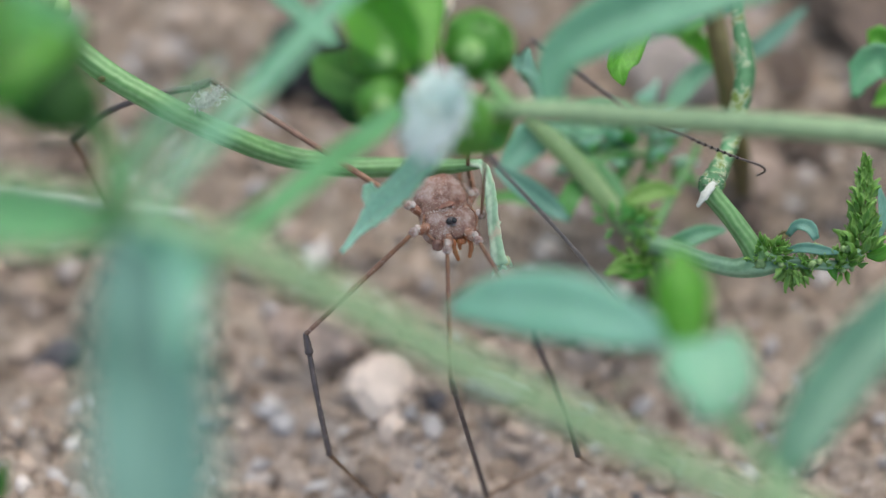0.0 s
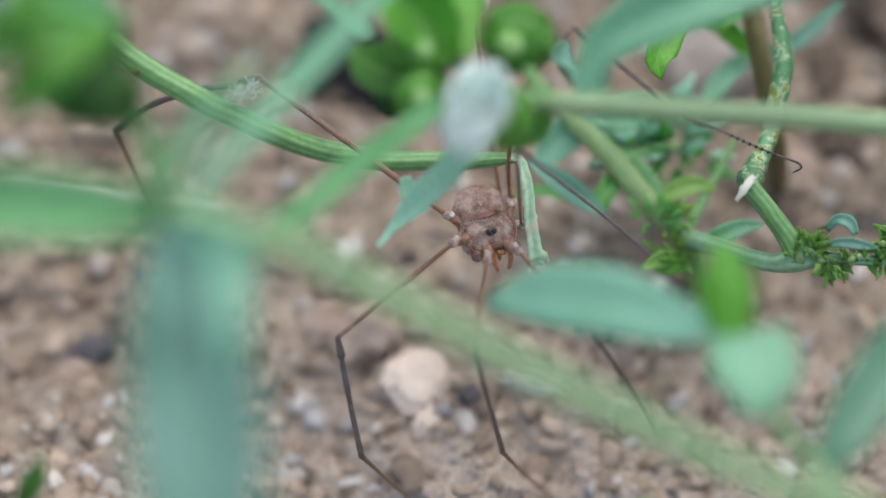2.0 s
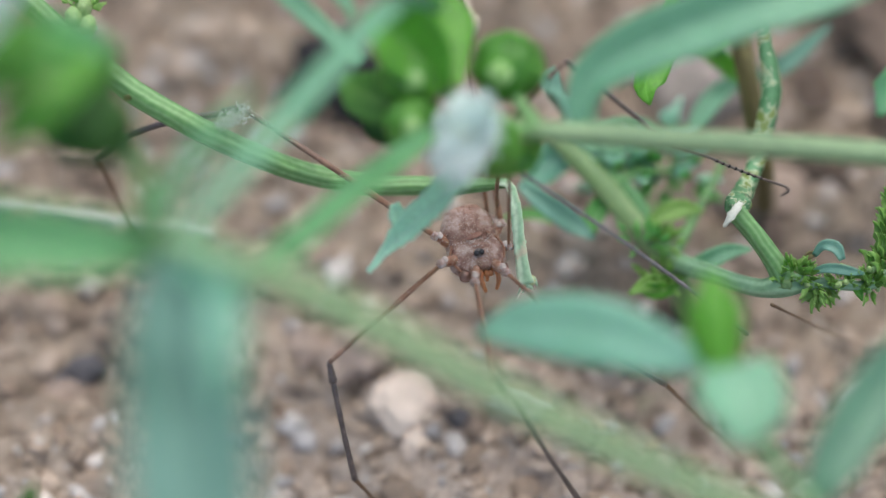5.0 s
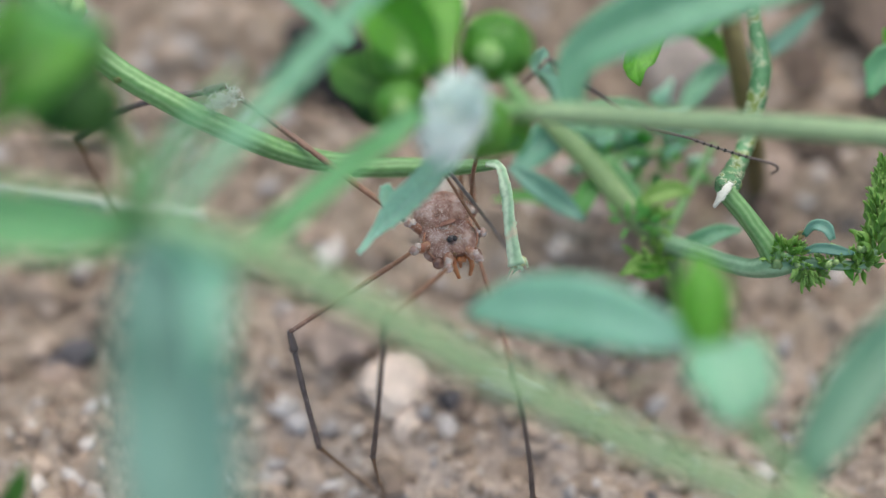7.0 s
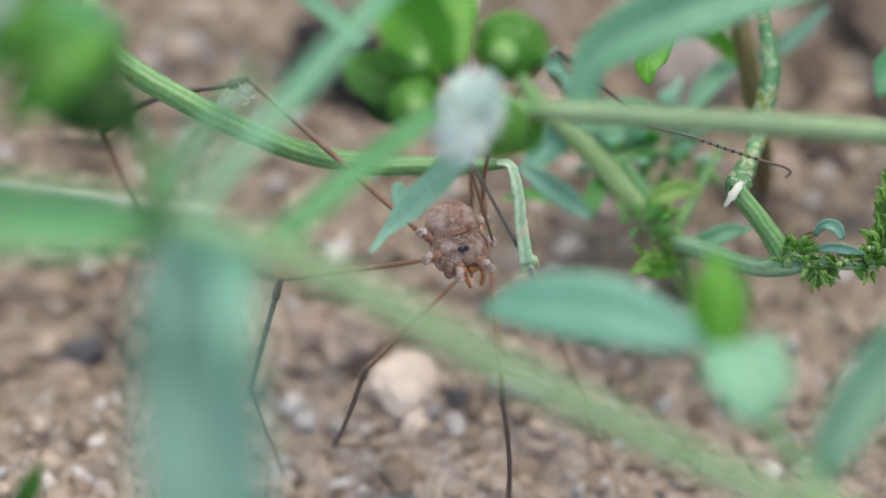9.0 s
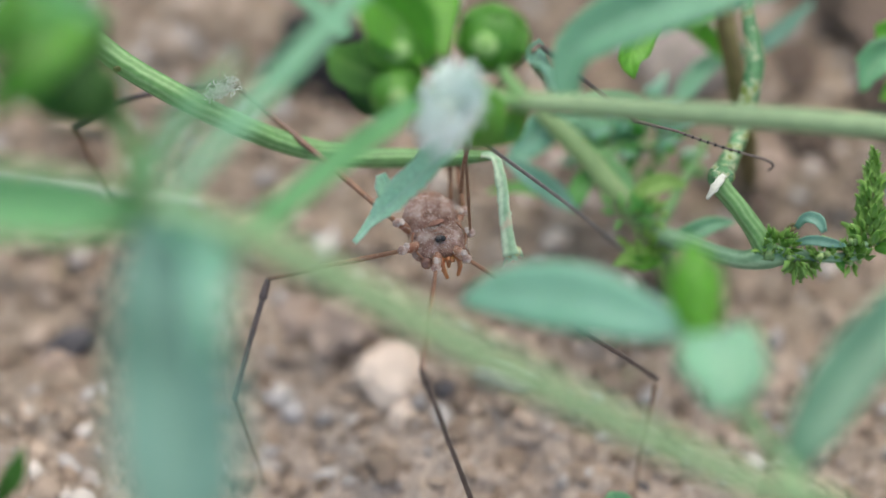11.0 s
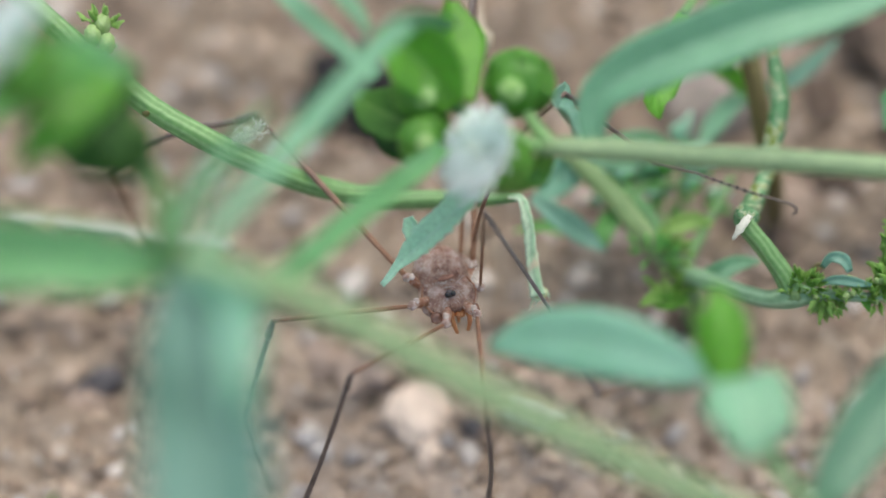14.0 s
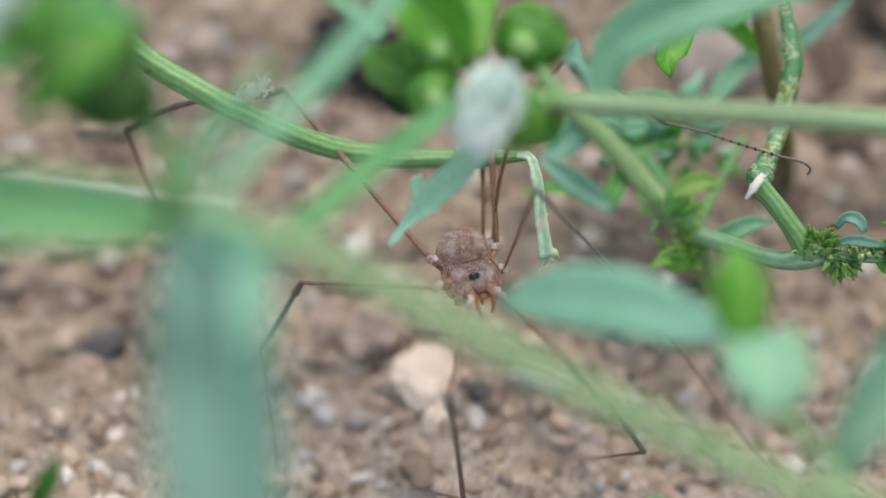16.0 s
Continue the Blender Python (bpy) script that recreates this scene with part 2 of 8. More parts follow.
CREAM = plain_material("cream_disc", [(0.35, (0.62, 0.66, 0.46)), (0.65, (0.80, 0.82, 0.66))], 1500, bump_d=0.0004)
LEAF_GREEN = leaf_material("leaf_mid_green", (0.115, 0.30, 0.12), (0.175, 0.405, 0.19), (0.26, 0.47, 0.25), trans=0.35)
# dark copy of the leaf green, with shade put into the base colour
LEAF_SHADE = leaf_material("leaf_shaded_green", (0.028, 0.100, 0.012), (0.055, 0.165, 0.020), (0.10, 0.22, 0.04), trans=0.2, rough=0.6, spec=0.25)
STEM = stem_material("stem_green", (0.110, 0.245, 0.075), (0.175, 0.330, 0.130), stripes=10)
STEM_PALE = stem_material("stem_pale_green", (0.170, 0.282, 0.128), (0.232, 0.350, 0.175), stripes=12)
STEM_LIGHT = stem_material("stem_light_green", (0.190, 0.290, 0.140), (0.248, 0.356, 0.190), stripes=8)
STEM_MOTTLED = stem_material("stem_mottled", (0.055, 0.165, 0.060), (0.105, 0.245, 0.110), stripes=3, patch=(0.37, 0.42, 0.28), patch_at=0.52, scar=(0.130, 0.185, 0.030))
STEM_MINT = stem_material("stem_mint", (0.17, 0.31, 0.17), (0.27, 0.43, 0.26), stripes=6)
STEM_DRY = stem_material("stem_dry", (0.34, 0.53, 0.33), (0.56, 0.70, 0.50), stripes=3, patch=(0.58, 0.52, 0.36), patch_at=0.60)
STEM_BROWN = stem_material("stem_brown", (0.085, 0.070, 0.018), (0.125, 0.110, 0.034), stripes=2)
STEM_RED = stem_material("stem_reddish", (0.13, 0.225, 0.08), (0.20, 0.30, 0.125), stripes=3)
STEM_DEEP = stem_material("stem_deep_green", (0.050, 0.140, 0.036), (0.085, 0.205, 0.062), stripes=5)
PULP = plain_material("broken_fibre", [(0.3, (0.42, 0.43, 0.36)), (0.7, (0.66, 0.66, 0.58))], 1500)
FUZZ = plain_material("grey_fuzz", [(0.3, (0.42, 0.43, 0.39)), (0.7, (0.74, 0.75, 0.69))], 1800)
CAPSULE = plain_material("capsule", [(0.3, (0.22, 0.36, 0.11)), (0.7, (0.38, 0.50, 0.22))], 1600, bump_d=0.0003)
TWIG = plain_material("dry_twig", [(0.3, (0.42, 0.38, 0.35)), (0.7, (0.62, 0.58, 0.54))], 700)
STRAW = plain_material("straw", [(0.3, (0.50, 0.42, 0.30)), (0.7, (0.68, 0.60, 0.46))], 900)
STRAW_GREEN = plain_material("straw_green", [(0.3, (0.40, 0.46, 0.20)), (0.7, (0.68, 0.68, 0.38))], 1600, bump_d=0.0003)
HIDE = plain_material("hide_brown", [(0.34, (0.150, 0.062, 0.040)), (0.48, (0.300, 0.172, 0.130)), (0.60, (0.46, 0.345, 0.30))], 1050, rough=0.38, speck=(0.62, 0.52, 0.46), speck_scale=9000, speck_at=0.61, bump_d=0.0003, sss=0.25)
COXA = plain_material("coxa_brown", [(0.34, (0.22, 0.082, 0.038)), (0.52, (0.36, 0.185, 0.115)), (0.70, (0.56, 0.42, 0.34))], 1500, rough=0.35, speck=(0.7, 0.6, 0.54), speck_scale=4500, speck_at=0.62, sss=0.2)
COXA_PALE = plain_material("coxa_pale", [(0.35, (0.37, 0.275, 0.23)), (0.6, (0.60, 0.52, 0.47))], 2500, rough=0.45)
BULB = plain_material("joint_pale_brown", [(0.36, (0.24, 0.130, 0.095)), (0.50, (0.38, 0.265, 0.22)), (0.64, (0.60, 0.51, 0.46))], 2100, rough=0.4, speck=(0.7, 0.63, 0.58), speck_scale=6000, speck_at=0.64, sss=0.2)
RUST = plain_material("rust_patch", [(0.35, (0.205, 0.080, 0.048)), (0.65, (0.31, 0.150, 0.105))], 1500, rough=0.45)
AMBER = plain_material("amber", [(0.3, (0.30, 0.105, 0.034)), (0.7, (0.47, 0.21, 0.085))], 1200, rough=0.3, sss=0.2)
GLAND = plain_material("gland_brown", [(0.3, (0.13, 0.060, 0.045)), (0.7, (0.30, 0.17, 0.125))], 1600, rough=0.25)
EYE = plain_material("eye_black", [(0.3, (0.012, 0.012, 0.014)), (0.7, (0.03, 0.028, 0.03))], 1200, rough=0.15, bump_d=0.00002)
FEMUR = femur_material()
SHANK = plain_material("shank_dark", [(0.3, (0.050, 0.036, 0.032)), (0.7, (0.125, 0.092, 0.080))], 1100, rough=0.3, speck=(0.30, 0.25, 0.22), speck_scale=5000, speck_at=0.66, spec=0.7)
# lighter, greyer shank copy: sky reflection is painted into its colour
SHANK_SKY = plain_material("shank_sky_sheen", [(0.3, (0.115, 0.100, 0.098)), (0.7, (0.210, 0.188, 0.182))], 1100, rough=0.3, speck=(0.36, 0.33, 0.31), speck_scale=5000, speck_at=0.66, spec=0.7)
TARSUS = plain_material("tarsus_tan", [(0.3, (0.12, 0.068, 0.035)), (0.7, (0.21, 0.125, 0.07))], 1200, rough=0.5)


# ---------------------------------------------------------------- builders
def data(name, bm, material, smooth=True):
    me = bpy.data.meshes.new(name)
    bm.normal_update()
    bm.to_mesh(me)
    bm.free()
    me.materials.append(material)
    if smooth:
        me.polygons.foreach_set("use_smooth", [True] * len(me.polygons))
    return me


def thing(name, base, label, category, group="", kind=""):
    ob = new(name)
    ob.empty_display_size = 0.002
    ob.location = base
    return tagged(ob, label, category, group, kind)


def part(name, bm, material, parent, label="", at=None):
    """Links a bmesh (or a mesh) as one object under parent; meshes are in place coordinates unless a pose is given."""
    me = bm if isinstance(bm, bpy.types.Mesh) else data(name, bm, material)
    ob = new(name, me)
    ob.parent = parent
    base = parent.location.copy()
    if parent.parent:
        base += parent.parent.location
    if at is None:
        at = Matrix.Translation(-base)
    else:
        at = Matrix.Translation(-base) @ at
    ob.matrix_basis = at
    if label:
        ob["label"] = label
    return ob


def spline(pts, count):
    """Smooth curve through the points (tuples of any length), evenly sampled."""
    p = np.array(pts, float)
    if len(p) < 3:
        return np.array([p[0] + (p[-1] - p[0]) * i / (count - 1) for i in range(count)])
    q = np.vstack([2 * p[0] - p[1], p, 2 * p[-1] - p[-2]])
    out = []
    for i in range(1, len(q) - 2):
        for k in range(24):
            t = k / 24
            a, b, c, d = q[i - 1:i + 3]
            out.append(0.5 * (2 * b + (c - a) * t + (2 * a - 5 * b + 4 * c - d) * t ** 2 + (3 * b - a - 3 * c + d) * t ** 3))
    out.append(p[-1])
    out = np.array(out)
    s = np.concatenate([[0], np.cumsum(np.linalg.norm(np.diff(out[:, :3], axis=0), axis=1))])
    u = np.linspace(0, s[-1], count)
    return np.stack([np.interp(u, s, out[:, j]) for j in range(out.shape[1])], 1)


def tube(pts, radii, rings=28, sides=14, ribs=0, rib_depth=0.05, wobble=0.0, seed=0, cap=True):
    """Stalk through pts, its radius gliding through radii; ribs run along it."""
    rng = random.Random(seed)
    n = len(pts)
    rr = np.interp(np.linspace(0, n - 1, n), np.linspace(0, n - 1, len(radii)), radii)
    c = spline([(*p, r) for p, r in zip(pts, rr)], rings)
    bm = bmesh.new()
    uv = bm.loops.layers.uv.new("UVMap")
    loops = []
    side = None
    for i in range(rings):
        a, b = c[max(i - 1, 0), :3], c[min(i + 1, rings - 1), :3]
        t = Vector(b - a).normalized()
        if side is None:
            side = t.orthogonal().normalized()
        side = (side - t * side.dot(t)).normalized()
        up = t.cross(side)
        w = 1 + rng.uniform(-wobble, wobble)
        ring = []
        for k in range(sides):
            th = math.tau * k / sides
            r = c[i, 3] * w * (1 + rib_depth * math.cos(ribs * th) if ribs else w)
            if wobble:
                r *= 1 + rng.uniform(-wobble, wobble) * 0.5
            ring.append(bm.verts.new(Vector(c[i, :3]) + (side * math.cos(th) + up * math.sin(th)) * r))
        loops.append(ring)
    for i in range(rings - 1):
        for k in range(sides):
            f = bm.faces.new((loops[i][k], loops[i][(k + 1) % sides], loops[i + 1][(k + 1) % sides], loops[i + 1][k]))
            for lp, (uu, vv) in zip(f.loops, ((k, i), (k + 1, i), (k + 1, i + 1), (k, i + 1))):
                lp[uv].uv = (uu / sides, vv / (rings - 1))
    if cap:
        bm.faces.new(loops[0][::-1])
        bm.faces.new(loops[-1])
    return bm


def blade(pts, widths, facing, fold=0.12, curl=0.0, thick=0.00018, rings=22, cross=8, tooth=0.03, seed=0):
    """Leaf along pts: widths glide along it, facing is the way its upper side looks, fold lifts its edges, teeth roughen its rim."""
    rng = random.Random(seed)
    n = len(pts)
    ww = np.interp(np.linspace(0, n - 1, n), np.linspace(0, n - 1, len(widths)), widths)
    c = spline([(*p, w) for p, w in zip(pts, ww)], rings)
    c[:, 3] = np.maximum(c[:, 3], 0.00012)
    facing = Vector(facing).normalized()
    bm = bmesh.new()
    uv = bm.loops.layers.uv.new("UVMap")
    top, bot = [], []
    for i in range(rings):
        a, b = c[max(i - 1, 0), :3], c[min(i + 1, rings - 1), :3]
        t = Vector(b - a).normalized()
        sd = t.cross(facing).normalized()
        up = sd.cross(t).normalized()
        rt, rb = [], []
        e = [1 + rng.uniform(-tooth, tooth), 1 + rng.uniform(-tooth, tooth)]
        for k in range(cross + 1):
            u = 2 * k / cross - 1
            h = c[i, 3] * (fold * abs(u) ** 1.3 - curl * u * u) - c[i, 3] * 0.05 * math.exp(-(u * 9) ** 2)
            p = Vector(c[i, :3]) + sd * (u * c[i, 3] / 2 * (e[u > 0] if abs(u) > 0.9 else 1)) + up * h
            th = thick * (1 - 0.75 * abs(u) ** 3) * 0.5 + 0.00004 * math.exp(-(u * 9) ** 2)
            rt.append(bm.verts.new(p + up * th))
            rb.append(bm.verts.new(p - up * th))
        top.append(rt)
        bot.append(rb)

    def quad(vs, cs):
        f = bm.faces.new(vs)
        for lp, (uu, vv) in zip(f.loops, cs):
            lp[uv].uv = (uu / cross, vv / (rings - 1))
    for i in range(rings - 1):
        for k in range(cross):
            cs = ((k, i), (k + 1, i), (k + 1, i + 1), (k, i + 1))
            quad((top[i][k], top[i][k + 1], top[i + 1][k + 1], top[i + 1][k]), cs)
            quad((bot[i][k], bot[i + 1][k], bot[i + 1][k + 1], bot[i][k + 1]), (cs[0], cs[3], cs[2], cs[1]))
        for k in (0, cross):
            quad((top[i][k], top[i + 1][k], bot[i + 1][k], bot[i][k]), ((k, i), (k, i + 1), (k, i + 1), (k, i)))
    for i in (0, rings - 1):
        for k in range(cross):
            quad((top[i][k], bot[i][k], bot[i][k + 1], top[i][k + 1]), ((k, i), (k, i), (k + 1, i), (k + 1, i)))
    bmesh.ops.recalc_face_normals(bm, faces=bm.faces)
    return bm


def blob(center, radii, turn=(0, 0, 0), rough=0.1, freq=2.0, seed=0, level=3, flat=0.0):
    """Uneven rounded lump: a sphere pushed in and out by noise."""
    bm = bmesh.new()
    bmesh.ops.create_icosphere(bm, subdivisions=level, radius=1)
    o = Vector((seed * 3.1, seed * 1.7, seed * 0.9))
    rot = Euler([radians(a) for a in turn]).to_matrix()
    for v in bm.verts:
        d = v.co.normalized()
        k = 1 + rough * noise.noise(d * freq + o) + rough * 0.5 * noise.noise(d * freq * 2.7 + o)
        if flat:
            q = max(abs(d.x), abs(d.y), abs(d.z))
            k *= 1 + flat * (1 / q - 1) * -0.5
        v.co = Vector(center) + rot @ Vector((d.x * radii[0] * k, d.y * radii[1] * k, d.z * radii[2] * k))
    return bm


def bases(axis):
    a = Vector(axis).normalized()
    return a.to_track_quat('Z', 'Y').to_matrix().to_4x4()


# ---------------------------------------------------------------- ground
def lattice(x, y, seed):
    """Smooth random heights on a unit lattice, -1 to 1."""
    r = np.random.RandomState(seed).uniform(-1, 1, (256, 256))
    xi, yi = np.floor(x).astype(int), np.floor(y).astype(int)
    fx, fy = x - xi, y - yi
    fx, fy = fx * fx * (3 - 2 * fx), fy * fy * (3 - 2 * fy)
    g = lambda i, j: r[(xi + i) % 256, (yi + j) % 256]
    return (g(0, 0) * (1 - fx) + g(1, 0) * fx) * (1 - fy) + (g(0, 1) * (1 - fx) + g(1, 1) * fx) * fy


def clods(x, y):
    """Height of the crumbly soil in metres."""
    m = 1000.0
    near = np.exp(-((x * x + (y - 0.02) ** 2) / 0.2 ** 2))
    h = 0.0015 * lattice(x * m / 13, y * m / 13, 1)
    h = h + 0.0014 * lattice(x * m / 5.2 + 7, y * m / 5.2, 2)
    h = h + 0.0013 * np.abs(lattice(x * m / 2.3, y * m / 2.3 + 3, 3)) ** 0.8
    h = h + 0.00042 * lattice(x * m / 1.05, y * m / 1.05, 4) * near
    h = h + 0.00028 * lattice(x * m / 0.5, y * m / 0.5, 5) * near
    return h * (0.25 + 0.75 * near) - 0.0006


def axis_steps(lo, hi, step):
    core = np.arange(lo, hi + step / 2, step)
    far = 0.01 * 1.35 ** np.arange(1, 29)
    return np.concatenate([lo - far[::-1], core, hi + far])


gx, gy = axis_steps(-0.045, 0.045, 0.00030), axis_steps(-0.032, 0.042, 0.00030)
X, Y = np.meshgrid(gx, gy)
Z = clods(X, Y)
nx, ny = len(gx), len(gy)
idx = np.arange(nx * ny).reshape(ny, nx)
quads = np.stack([idx[:-1, :-1], idx[:-1, 1:], idx[1:, 1:], idx[1:, :-1]], -1).reshape(-1, 4)
me = bpy.data.meshes.new("ground")
me.from_pydata(np.stack([X, Y, Z], -1).reshape(-1, 3).tolist(), [], quads.tolist())
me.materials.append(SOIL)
me.polygons.foreach_set("use_smooth", [True] * len(me.polygons))
tagged(new("ground", me), "dry crumbly reddish-brown bare soil", "soil", kind="structure")


def height(x, y):
    return float(clods(np.array([x]), np.array([y]))[0])


def pebbles():
    """Grit and small clods strewn over the soil, one joined mesh."""
    rng = random.Random(5)
    bm0 = bmesh.new()
    bmesh.ops.create_icosphere(bm0, subdivisions=2, radius=1)
    co = np.array([v.co for v in bm0.verts])
    fa = np.array([[v.index for v in f.verts] for f in bm0.faces])
    bm0.free()
    verts, faces, k = [], [], 0
    for i in range(6000):
        y = rng.uniform(-0.032, 0.040)
        x = rng.uniform(-0.043, 0.043)
        s = 0.00013 + 0.00072 * rng.random() ** 2.7
        o = Vector((rng.uniform(0, 99), rng.uniform(0, 99), 0))
        sc = np.array([s * rng.uniform(0.6, 1.6), s * rng.uniform(0.6, 1.6), s * rng.uniform(0.5, 1.0)])
        kk = np.array([1 + 0.75 * noise.noise(Vector(c) * 1.1 + o) + 0.35 * noise.noise(Vector(c) * 2.6 + o) for c in co])
        a = rng.uniform(0, math.tau)
        p = co * kk[:, None] * sc
        p = np.stack([p[:, 0] * math.cos(a) - p[:, 1] * math.sin(a), p[:, 0] * math.sin(a) + p[:, 1] * math.cos(a), p[:, 2]], 1)
        verts.append(p + np.array([x, y, height(x, y) + s * 0.1]))
        faces.append(fa + k)
        k += len(co)
    me = bpy.data.meshes.new("gravel")
    me.from_pydata(np.concatenate(verts).tolist(), [], np.concatenate(faces).tolist())
    me.materials.append(PEBBLE)
    me.polygons.foreach_set("use_smooth", [True] * len(me.polygons))
    tagged(new("gravel", me), "scattered grit and small tan soil crumbs on the ground", "gravel", kind="stuff")


pebbles()


def stone(name, at, radii, turn, material, label, category="stone", rough=0.38, seed=1, sink=0.45, flat=0.5):
    x, y = at[0], at[1]
    bm = blob((0, 0, 0), radii, turn, rough, 1.6, seed, 4, flat)
    ob = new(name, data(name, bm, material))
    ob.location = (x, y, height(x, y) + radii[2] * (1 - sink) * 0.6)
    return tagged(ob, label, category)


stone("stone", (-0.00415, -0.00239, 0.0), (0.0027, 0.0026, 0.0011), (8, 0, 50), PINK, "pale pinkish rounded stone lying on bare soil", seed=3)
stone("stone", (-0.0036, -0.00552, 0.0), (0.0009, 0.0017, 0.0009), (0, 0, -8), PINK, "small pale pinkish elongated stone beside a rounded one", seed=8)
stone("stone", (-0.00815, 0.0023, 0.0), (0.0030, 0.0025, 0.0022), (0, 10, 35), TAN, "tan soil-coloured stone half sunk in the ground", seed=5)
stone("stone", (-0.01161, 0.00383, 0.0), (0.0022, 0.0016, 0.0012), (0, 0, 60), TAN, "tan flat stone half sunk in the ground", seed=15)
stone("stone", (-0.02966, 0.00119, 0.0), (0.0020, 0.0014, 0.0012), (0, 0, 30), DARK, "dark grey pebble on reddish soil", seed=6, rough=0.4)
stone("stone", (-0.03085, -0.00021, 0.0), (0.0012, 0.0014, 0.0009), (0, 0, 80), TAN, "brown crumb against a dark pebble", seed=11, rough=0.4)
stone("stone", (-0.00991, 0.00942, 0.0), (0.0009, 0.0022, 0.0007), (0, 0, -20), WHITE_STONE, "white elongated stone chip on the soil", seed=7)
stone("stone", (-0.00907, -0.00983, 0.0), (0.0011, 0.0005, 0.0004), (0, 0, 15), WHITE_STONE, "flat white stone chip on the soil", seed=9)
stone("stone", (-0.0132, -0.00343, 0.0), (0.0011, 0.0010, 0.0008), (0, 0, 0), WHITE_STONE, "small whitish pebble on the soil", seed=10)
stone("stone", (0.01461, -0.01111, 0.0), (0.0006, 0.0006, 0.0005), (0, 0, 0), DARK, "tiny grey pebble on the soil", seed=12)
stone("stone", (0.01951, 0.02831, 0.0), (0.0046, 0.0046, 0.0026), (0, 0, 40), GREY_STONE, "pale grey rounded stone on the soil", seed=13)
stone("stone", (-0.02535, 0.00847, 0.0), (0.0013, 0.0013, 0.0009), (0, 0, 0), DARK, "greyish pebble on the soil", seed=16)
# two near-black lumps filling the dark area behind the buds
stone("black_lump", (-0.01041, 0.02819, 0.0), (0.0038, 0.0046, 0.0030), (0, 0, 35), BLACK, "black lump lying on the soil", "charcoal", rough=0.45, seed=14)
stone("black_lump", (-0.00820, 0.02560, 0.0), (0.0040, 0.0032, 0.0022), (0, 0, 10), BLACK, "black lump beside a larger black one", "charcoal", rough=0.45, seed=17)
stone("stone", (0.024, 0.01758, 0.0), (0.0035, 0.0025, 0.0016), (0, 0, 10), TAN, "pale tan stone on the soil", seed=18)
stone("stone", (0.00415, -0.00269, 0.0), (0.0024, 0.0009, 0.0008), (0, 0, -20), WHITE_STONE, "flat pale stone chip on the soil", seed=19)
stone("stone", (-0.00017, -0.00343, 0.0), (0.0011, 0.0011, 0.0008), (0, 0, -20), DARK, "grey pebble beside a pinkish stone", seed=20)


# soil clods, also added as dark patches where the ground is shaded
for at, r, z, k in (((0.02863, 0.02727, 0.0), 0.0022, 0.0020, 31), ((0.03425, 0.0333, 0.0), 0.0055, 0.0036, 32), ((0.02941, 0.01968, 0.0), 0.0024, 0.0019, 33), ((0.02406, 0.01421, 0.0), 0.0018, 0.0015, 34), ((0.01569, 0.00459, 0.0), 0.0018, 0.0012, 36), ((0.03592, 0.02315, 0.0), 0.0035, 0.0026, 37)):
    stone("soil_clod", at, (r, r * 0.75, z), (0, 0, 37 * k), CLOD, "crumbly brown soil clod, darkened to stand for shade", "soil clod", rough=0.6, seed=k, sink=0.35)


def twig(a, b, c, radius, label):
    pts = [(p[0], p[1], height(p[0], p[1]) + radius * 1.0) for p in (a, b, c)]
    ob = new("twig", data("twig", tube(pts, [radius, radius * 1.1, radius * 0.8], rings=30, sides=10, wobble=0.08, seed=4), TWIG))
    tagged(ob, label, "twig")


twig((-0.03825, 0.01497, 0.0), (-0.03006, 0.01454, 0.0), (-0.02026, 0.01335, 0.0), 0.0006, "pale grey dry twig lying on the soil")


# ---------------------------------------------------------------- plants
CAMWAY = (0.0, -0.53, 0.85)


def small_leaves(parent, center, spread, count, size, material, seed, axis=(0, 0, 1), name="leaflet"):
    """A tuft of little pointed leaves round a spot, sharing three blades."""
    rng = random.Random(seed)
    meshes = []
    for j in range(3):
        w = size * (0.42 + 0.10 * j)
        bm = blade([(0, 0, 0), (0, 0.08 * size, 0.35 * size), (0, 0.05 * size, 0.7 * size), (0, -0.06 * size, size)], [w * 0.25, w, w * 0.55, w * 0.02], (0, -1, 0.1), fold=0.55, rings=9, cross=4, thick=size * 0.03, tooth=0.15, seed=seed + j)
        meshes.append(data(name, bm, material))
    for i in range(count):
        d = Vector((rng.gauss(0, 1), rng.gauss(0, 1), rng.gauss(0, 1)))
        way = (Vector(axis).normalized() * 0.7 + d.normalized() * 0.8).normalized()
        p = Vector(center) + Vector((d.x * spread[0], d.y * spread[1], d.z * spread[2])) * 0.45
        m = Matrix.Translation(p) @ bases(way) @ Matrix.Rotation(rng.uniform(0, math.tau), 4, 'Z') @ Matrix.Scale(rng.uniform(0.6, 1.15), 4)
        part(name, meshes[i % 3], None, parent, at=m)


